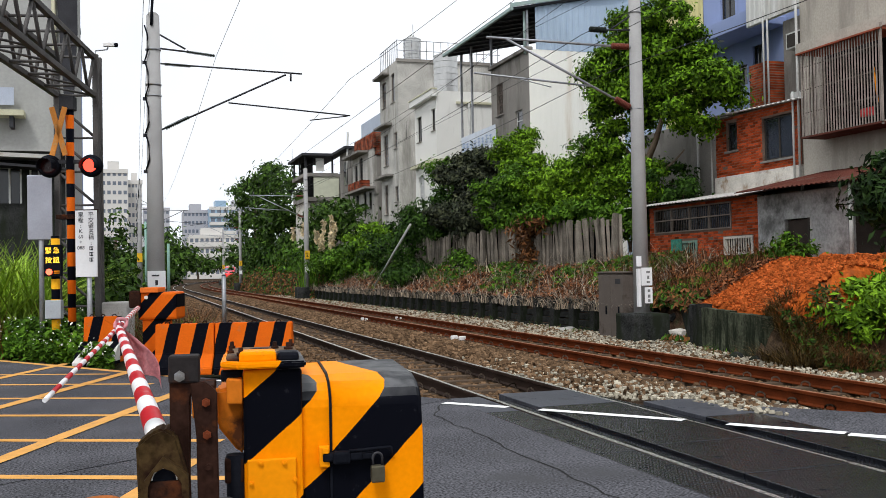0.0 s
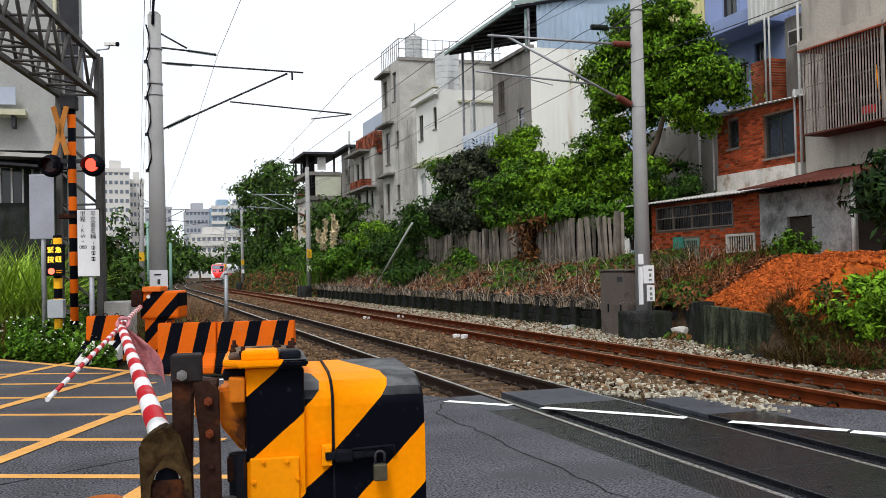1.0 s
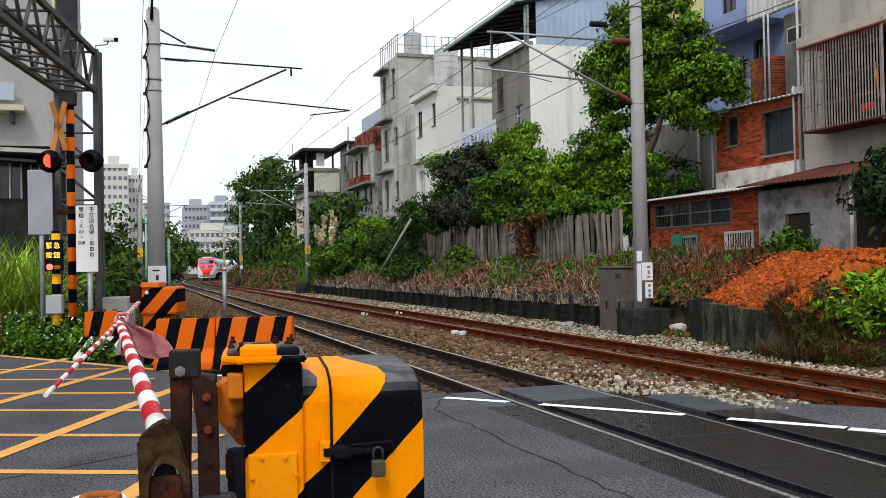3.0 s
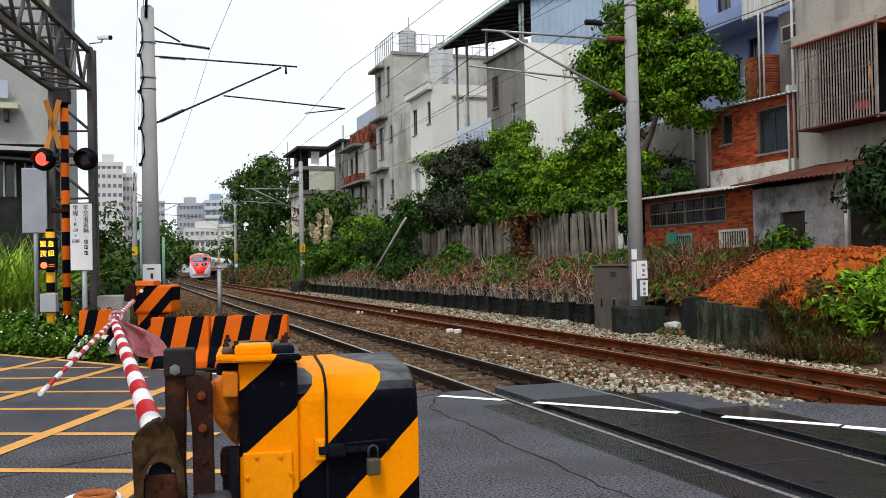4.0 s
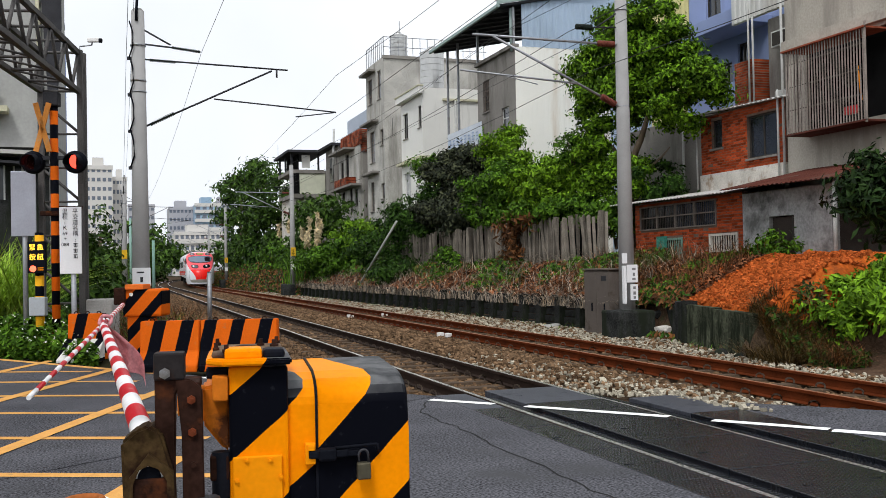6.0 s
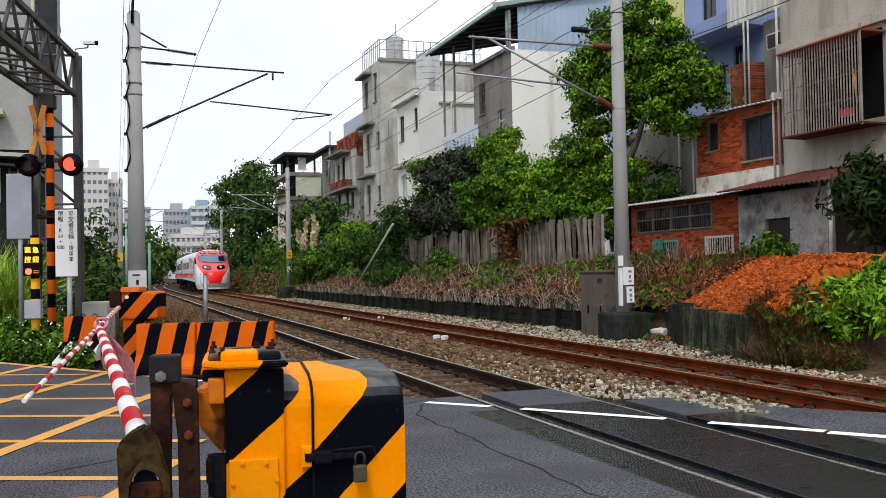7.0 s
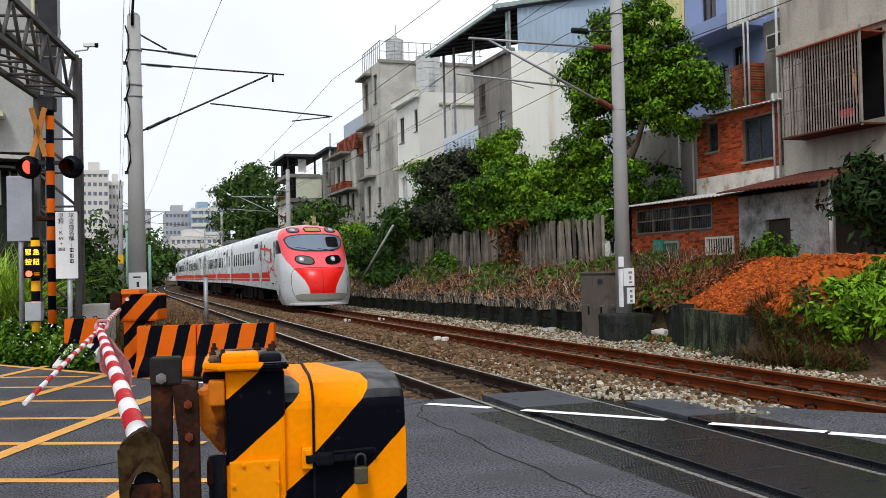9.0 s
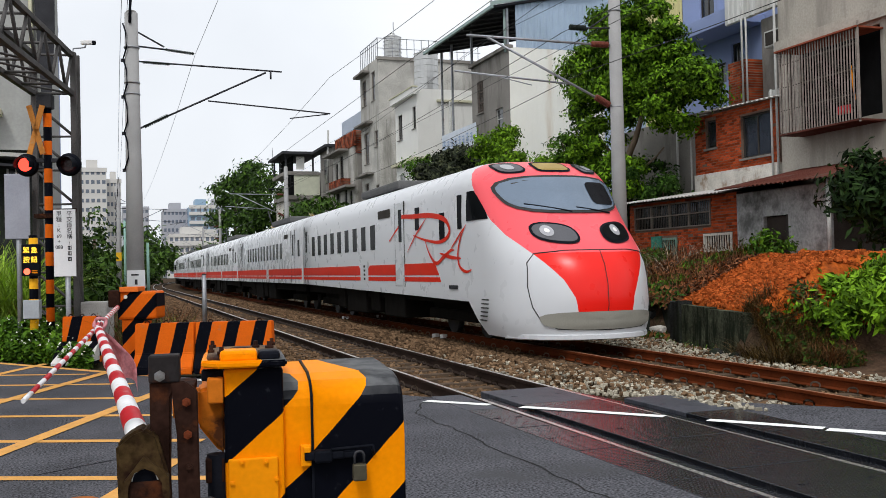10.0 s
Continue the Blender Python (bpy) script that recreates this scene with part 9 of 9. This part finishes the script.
def bank_weeds():
    """Low green and withered growth in patches over the whole bank."""
    n = 42000
    y = 19.5 + 95 * rng.random(n) ** 1.5
    x = np.array([wall_x(v) for v in y]) + 0.1 + rng.random(n) ** 0.7 * 3.0
    patch_at = np.array([noise.noise((a * 0.55, b * 0.30, 21)) + 0.5 * noise.noise((a * 1.7, b * 1.1, 5)) for a, b in zip(x, y)])
    g = np.array([ground_z(a, b) for a, b in zip(x, y)])
    back = np.array([a - wall_x(b) for a, b in zip(x, y)]) / 3.0
    tall = np.clip(patch_at + 0.12 + 0.25 * back, 0, 0.8) * (0.5 + np.clip((y - 40) / 40, 0, 1.2))
    keep = tall > 0.04
    z = g + rng.random(n) * tall * 0.9
    P = np.stack([x, y, z], 1)
    size = rng.uniform(0.05, 0.10, n) * (1 + y / 70)
    tint = rng.random(n)
    for lo, hi, m, lab, sd in ((0.0, 0.5, "leaf_mid", "low green weeds on the railway bank", 71), (0.5, 0.8, "leaf_dark", "dark green creepers on the railway bank", 72), (0.8, 1.0, "dry", "withered brown weeds on the railway bank", 73)):
        sel = keep & (tint >= lo) & (tint < hi)
        o = new("weeds", leaves_mesh("weeds", P[sel], np.tile(np.array([-0.5, -0.4, 0.6]), (int(sel.sum()), 1)), size[sel], M[m], 1.9, sd))
        tagged(o, lab, "weeds", kind="stuff")


bank_weeds()


def verge():
    """Rough growth along the foot of the bank where the low wall has ended, and round the mast's footing."""
    n = 12000
    y = np.where(rng.random(n) < 0.88, 61 + 75 * rng.random(n) ** 1.3, rng.uniform(18.3, 20.2, n))
    x = np.array([wall_x(v) for v in y]) - 0.35 + rng.random(n) * 0.9
    z = np.array([ground_z(a, b) for a, b in zip(x, y)]) + rng.random(n) ** 1.5 * np.where(y > 60, 0.75, 0.16)
    P, size, dry = np.stack([x, y, z], 1), rng.uniform(0.05, 0.10, n) * (1 + y / 60), rng.random(n) < 0.55
    for sel, m, lab, sd in ((dry, "dry", "withered brown growth along the foot of the bank", 81), (~dry, "leaf_dark", "dark green growth along the foot of the bank", 82)):
        o = new("weeds", leaves_mesh("weeds", P[sel], np.tile(np.array([-0.7, -0.3, 0.5]), (int(sel.sum()), 1)), size[sel], M[m], 2.2, sd))
        tagged(o, lab, "weeds", kind="stuff")


verge()

# tangled weeds on the slope before the soil heap
def slope_weeds():
    n = 5000
    y = 12.6 + 1.5 * rng.random(n)
    x = np.array([wall_x(v) for v in y]) + rng.random(n) * 1.15 + 0.1
    g = np.array([ground_z(a, b) for a, b in zip(x, y)])
    clump = np.array([0.5 + noise.noise((a * 1.4, b * 1.4, 9)) for a, b in zip(x, y)])
    z = g + rng.random(n) * np.clip(0.10 + 0.35 * clump, 0.05, 0.45)
    P = np.stack([x, y, z], 1)
    N = np.tile(np.array([-0.5, -0.4, 0.6]), (n, 1))
    half = rng.random(n) < 0.5
    for sel, m, lab, sd in ((half, "dry_olive", "withered olive and brown weeds on the slope", 34), (~half, "leaf_dark", "dark green weeds on the slope", 35)):
        o = new("weeds", leaves_mesh("weeds", P[sel], N[sel], rng.uniform(0.035, 0.07, int(sel.sum())), M[m], 2.6, sd))
        tagged(o, lab, "weeds", kind="stuff")
    p = [(a, b, c - 0.03) for a, b, c in zip(x[:2600], y[:2600], g[:2600])]
    blades("dry_stems", "brown dry stems on the slope", p, rng.uniform(0.2, 0.6, 2600), 0.016, 0.9, M["dry"], 36)


slope_weeds()

# plumed pampas grass
pg_y = 63.2
pampas = thing("pampas_grass", (12.3, pg_y, 0.55), 0, "tall pampas grass with pale feathery plumes", "grass clump")
blades("blades", "", [(rng.normal() * 0.5, rng.normal() * 1.6, 0) for _ in range(900)], rng.uniform(1.5, 3.2, 900), 0.05, 0.7, M["leaf_mid"], 17, parent=pampas)
for i in range(13):
    bx, by, h = rng.normal() * 0.6, rng.normal() * 2.2, rng.uniform(2.8, 4.2)
    P = np.array([[bx + rng.normal() * 0.07, by + rng.normal() * 0.10, h - 0.45 + 0.9 * j / 60] for j in range(60)])
    o = new("plume", leaves_mesh("plume", P, np.tile(np.array([-0.6, -0.4, 0.3]), (60, 1)), np.full(60, 0.15), M["plume"], 2.2, 60 + i))
    o.parent = pampas


# heap of red soil
def heap_x(y):
    return 11.30 + (0.365 if y > 17.4 else 0.255) * (y - 17.4) + 0.09


def heap_top(x, y):
    """Height of the heap: it leans on the wall and rises to a long uneven crest."""
    d = max(0.0, x - heap_x(y))
    crest = float(np.interp(y, (13.0, 13.9, 15.8, 17.4, 18.8, 19.9), (1.45, 1.42, 1.13, 1.18, 1.05, 0.80)))
    back = max(0.0, d - 1.7) * 0.10
    return 0.50 + (crest - 0.50) * min(1.0, d / 1.5) ** 0.85 - back + 0.07 * noise.noise((x * 0.9, y * 0.9, 3)) + 0.05 * noise.noise((x * 3, y * 3, 5))


def soil_heap():
    bm = bmesh.new()
    xs, ys = steps((10.6, 15.0, 0.10)), steps((11.5, 20.9, 0.12))
    rows = []
    for y in ys:
        row = []
        for x in xs:
            g = ground_z(x, y)
            d = x - heap_x(y)
            prof = max(0.0, min(1.0, d / 0.16)) * max(0.0, min(1.0, (20.2 - y) / 0.6)) * max(0.0, min(1.0, (y - 13.4) / 0.7))
            z = g - 0.12 + (max(heap_top(x, y), g + 0.03) - g + 0.12) * prof if prof > 0 else g - 0.9
            row.append(bm.verts.new((x, y, z + 0.012 * noise.noise((x * 11, y * 11, 1)))))
        rows.append(row)
    for r, q in zip(rows, rows[1:]):
        for i in range(len(r) - 1):
            bm.faces.new((r[i], r[i + 1], q[i + 1], q[i])).smooth = True
    o = part("soil_heap", bm, M["red_soil"])
    tagged(o, "heap of fresh orange-red soil behind the broken wall", "soil heap", kind="structure")
    n = 5200
    y = rng.uniform(14.0, 19.6, n)
    x = np.array([heap_x(v) for v in y]) + 0.12 + rng.random(n) * 2.6
    z = [max(heap_top(a, b), ground_z(a, b) + 0.03) + 0.004 for a, b in zip(x, y)]
    c = stones("soil_clods", np.stack([x, y, z], 1), rng.uniform(0.03, 0.09, n), M["red_clod"], "loose clods of orange-red soil")
    c["category"] = "soil"


soil_heap()
# broken concrete lumps and planks at the wall's foot
for i, (x, y, z, s, m, lab) in enumerate(((11.5, 19.5, -0.18, 0.20, "plaster_patchy", "pale broken concrete lump on the ground"), (11.3, 19.1, -0.22, 0.14, "plaster_patchy", "pale lump of rubble on the ground"), (11.62, 18.75, -0.05, 0.24, "plaster_patchy", "pale broken concrete lump on the ground"), (11.9, 19.3, 0.25, 0.22, "concrete_dark", "dark broken slab leaning on the bank"), (11.45, 18.5, -0.2, 0.15, "concrete", "grey lump of rubble on the ground"), (12.25, 20.3, 0.52, 0.2, "plaster_patchy", "crumpled white sack on the bank"), (10.4, 14.3, -0.2, 0.16, "concrete_dark", "slab of broken concrete by the wall"), (10.4, 14.95, -0.2, 0.16, "concrete_dark", "dark lump of rubble by the wall"), (13.6, 17.4, 1.25, 0.22, "red_clod", "flat broken plaster lumps on the soil"), (13.5, 17.0, 1.22, 0.17, "concrete", "flat broken plaster lumps on the soil"), (11.2, 23.7, -0.2, 0.22, "concrete", "pale slab lying below the wall"))):
    bm = bmesh.new()
    bmesh.ops.create_icosphere(bm, subdivisions=2, radius=s)
    for v in bm.verts:
        v.co += noise.noise_vector(v.co * 4 + Vector((i * 3, 0, 0))) * s * 0.45
        v.co.z *= 0.55
    o = part("rubble", bm, M[m])
    o.matrix_world = pose(x, y, z, 0, 0, 40 * i)
    tagged(o, lab, "rubble", "rubble along the wall")

# fence of old corrugated sheets set upright
fence = thing("fence", (14.0, 25.7, 1.2), 0, "old grey-brown upright slat fence on the bank", "fence")
slat_me = prism([(-0.042, 0.02), (-0.022, -0.05), (0.022, -0.05), (0.042, 0.02), (0.015, -0.012), (-0.015, -0.012)], 0, 1.8, "z")
M["slat"] = mat("weathered_grey_slat", (0.17, 0.15, 0.125), 0.9, vary=0.5, scale=2.5, bump=0.4, stain=(0.06, 0.05, 0.04), stain_scale=2.5, streak=0.2, obj_random=0.5)
slat_ob = part("slat", slat_me, M["slat"], fence)
slat_ob.matrix_basis = pose(0, 0, 0, 0, 0, -90)
y = 0.14
while y < 30:
    share("slat", slat_ob, pose(rng.normal() * 0.02, y, rng.uniform(-0.12, 0.06), rng.normal() * 2.0, rng.normal() * 2.5, -90 + rng.normal() * 8), fence)
    y += 0.108 + rng.random() * 0.02 + (0.12 if rng.random() < 0.03 else 0)
# near-black sheet added behind the slats so the gaps look shaded
part("backing_board", boxm(0.05, 0.065, 0.1, 30, 0.0, 1.5), M["painted_shade"], fence)
for z in (0.5, 1.3):
    part("rail", boxm(0.07, 0.11, 0, 30, z, z + 0.07), M["slat"], fence)

# bricks of the two old brick walls
for seed, spec in enumerate(BRICK_WALLS):
    lay_bricks(*spec, seed)


# ---------------------------------------------------------------- what moves
def motions():
    # nose of the train along the far track
    nose = [(0.0, 233.0), (0.5, 215.0), (1.0, 199.0), (1.75, 183.5), (2.5, 169.5), (3.25, 155.0), (4.0, 140.0), (4.5, 129.5), (5.0, 120.5), (5.5, 112.0), (6.25, 98.0), (7.0, 83.6), (7.5, 73.0), (8.0, 61.6), (8.5, 49.9), (9.0, 38.7), (9.5, 26.9), (9.7, 22.0), (10.0, 14.9)]
    for k, car in enumerate(CARS):
        rows = []
        for t, y in nose:
            a = y + k * STEP
            b = a + CAR * 0.985
            xa, xb = track2(a), track2(b)
            rows.append((t, pose(xa, a, 0, 0, 0, -math.degrees(math.atan2(xb - xa, b - a)))))
        walk(car, rows)
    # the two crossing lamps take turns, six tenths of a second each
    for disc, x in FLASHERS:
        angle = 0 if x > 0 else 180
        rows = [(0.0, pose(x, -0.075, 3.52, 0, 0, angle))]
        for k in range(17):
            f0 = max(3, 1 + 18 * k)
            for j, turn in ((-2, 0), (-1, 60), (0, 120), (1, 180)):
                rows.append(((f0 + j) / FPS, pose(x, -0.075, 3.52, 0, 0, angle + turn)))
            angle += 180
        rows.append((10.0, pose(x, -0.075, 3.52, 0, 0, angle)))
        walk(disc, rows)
    # the cloth swings in the wind
    swing = [(0.0, 4), (0.6, 0), (1.2, 3), (1.8, -4), (2.5, -8), (3.2, -16), (4.0, -14), (4.5, -24), (5.0, -12), (5.5, -2), (6.2, 6), (7.0, 10), (7.5, 13), (8.2, 9), (9.0, 14), (9.5, 6), (10.0, 8)]
    walk(CLOTH, [(t, pose(0, 0, CLOTH_Z, 3 * math.sin(t * 4), a, 0)) for t, a in swing])


motions()
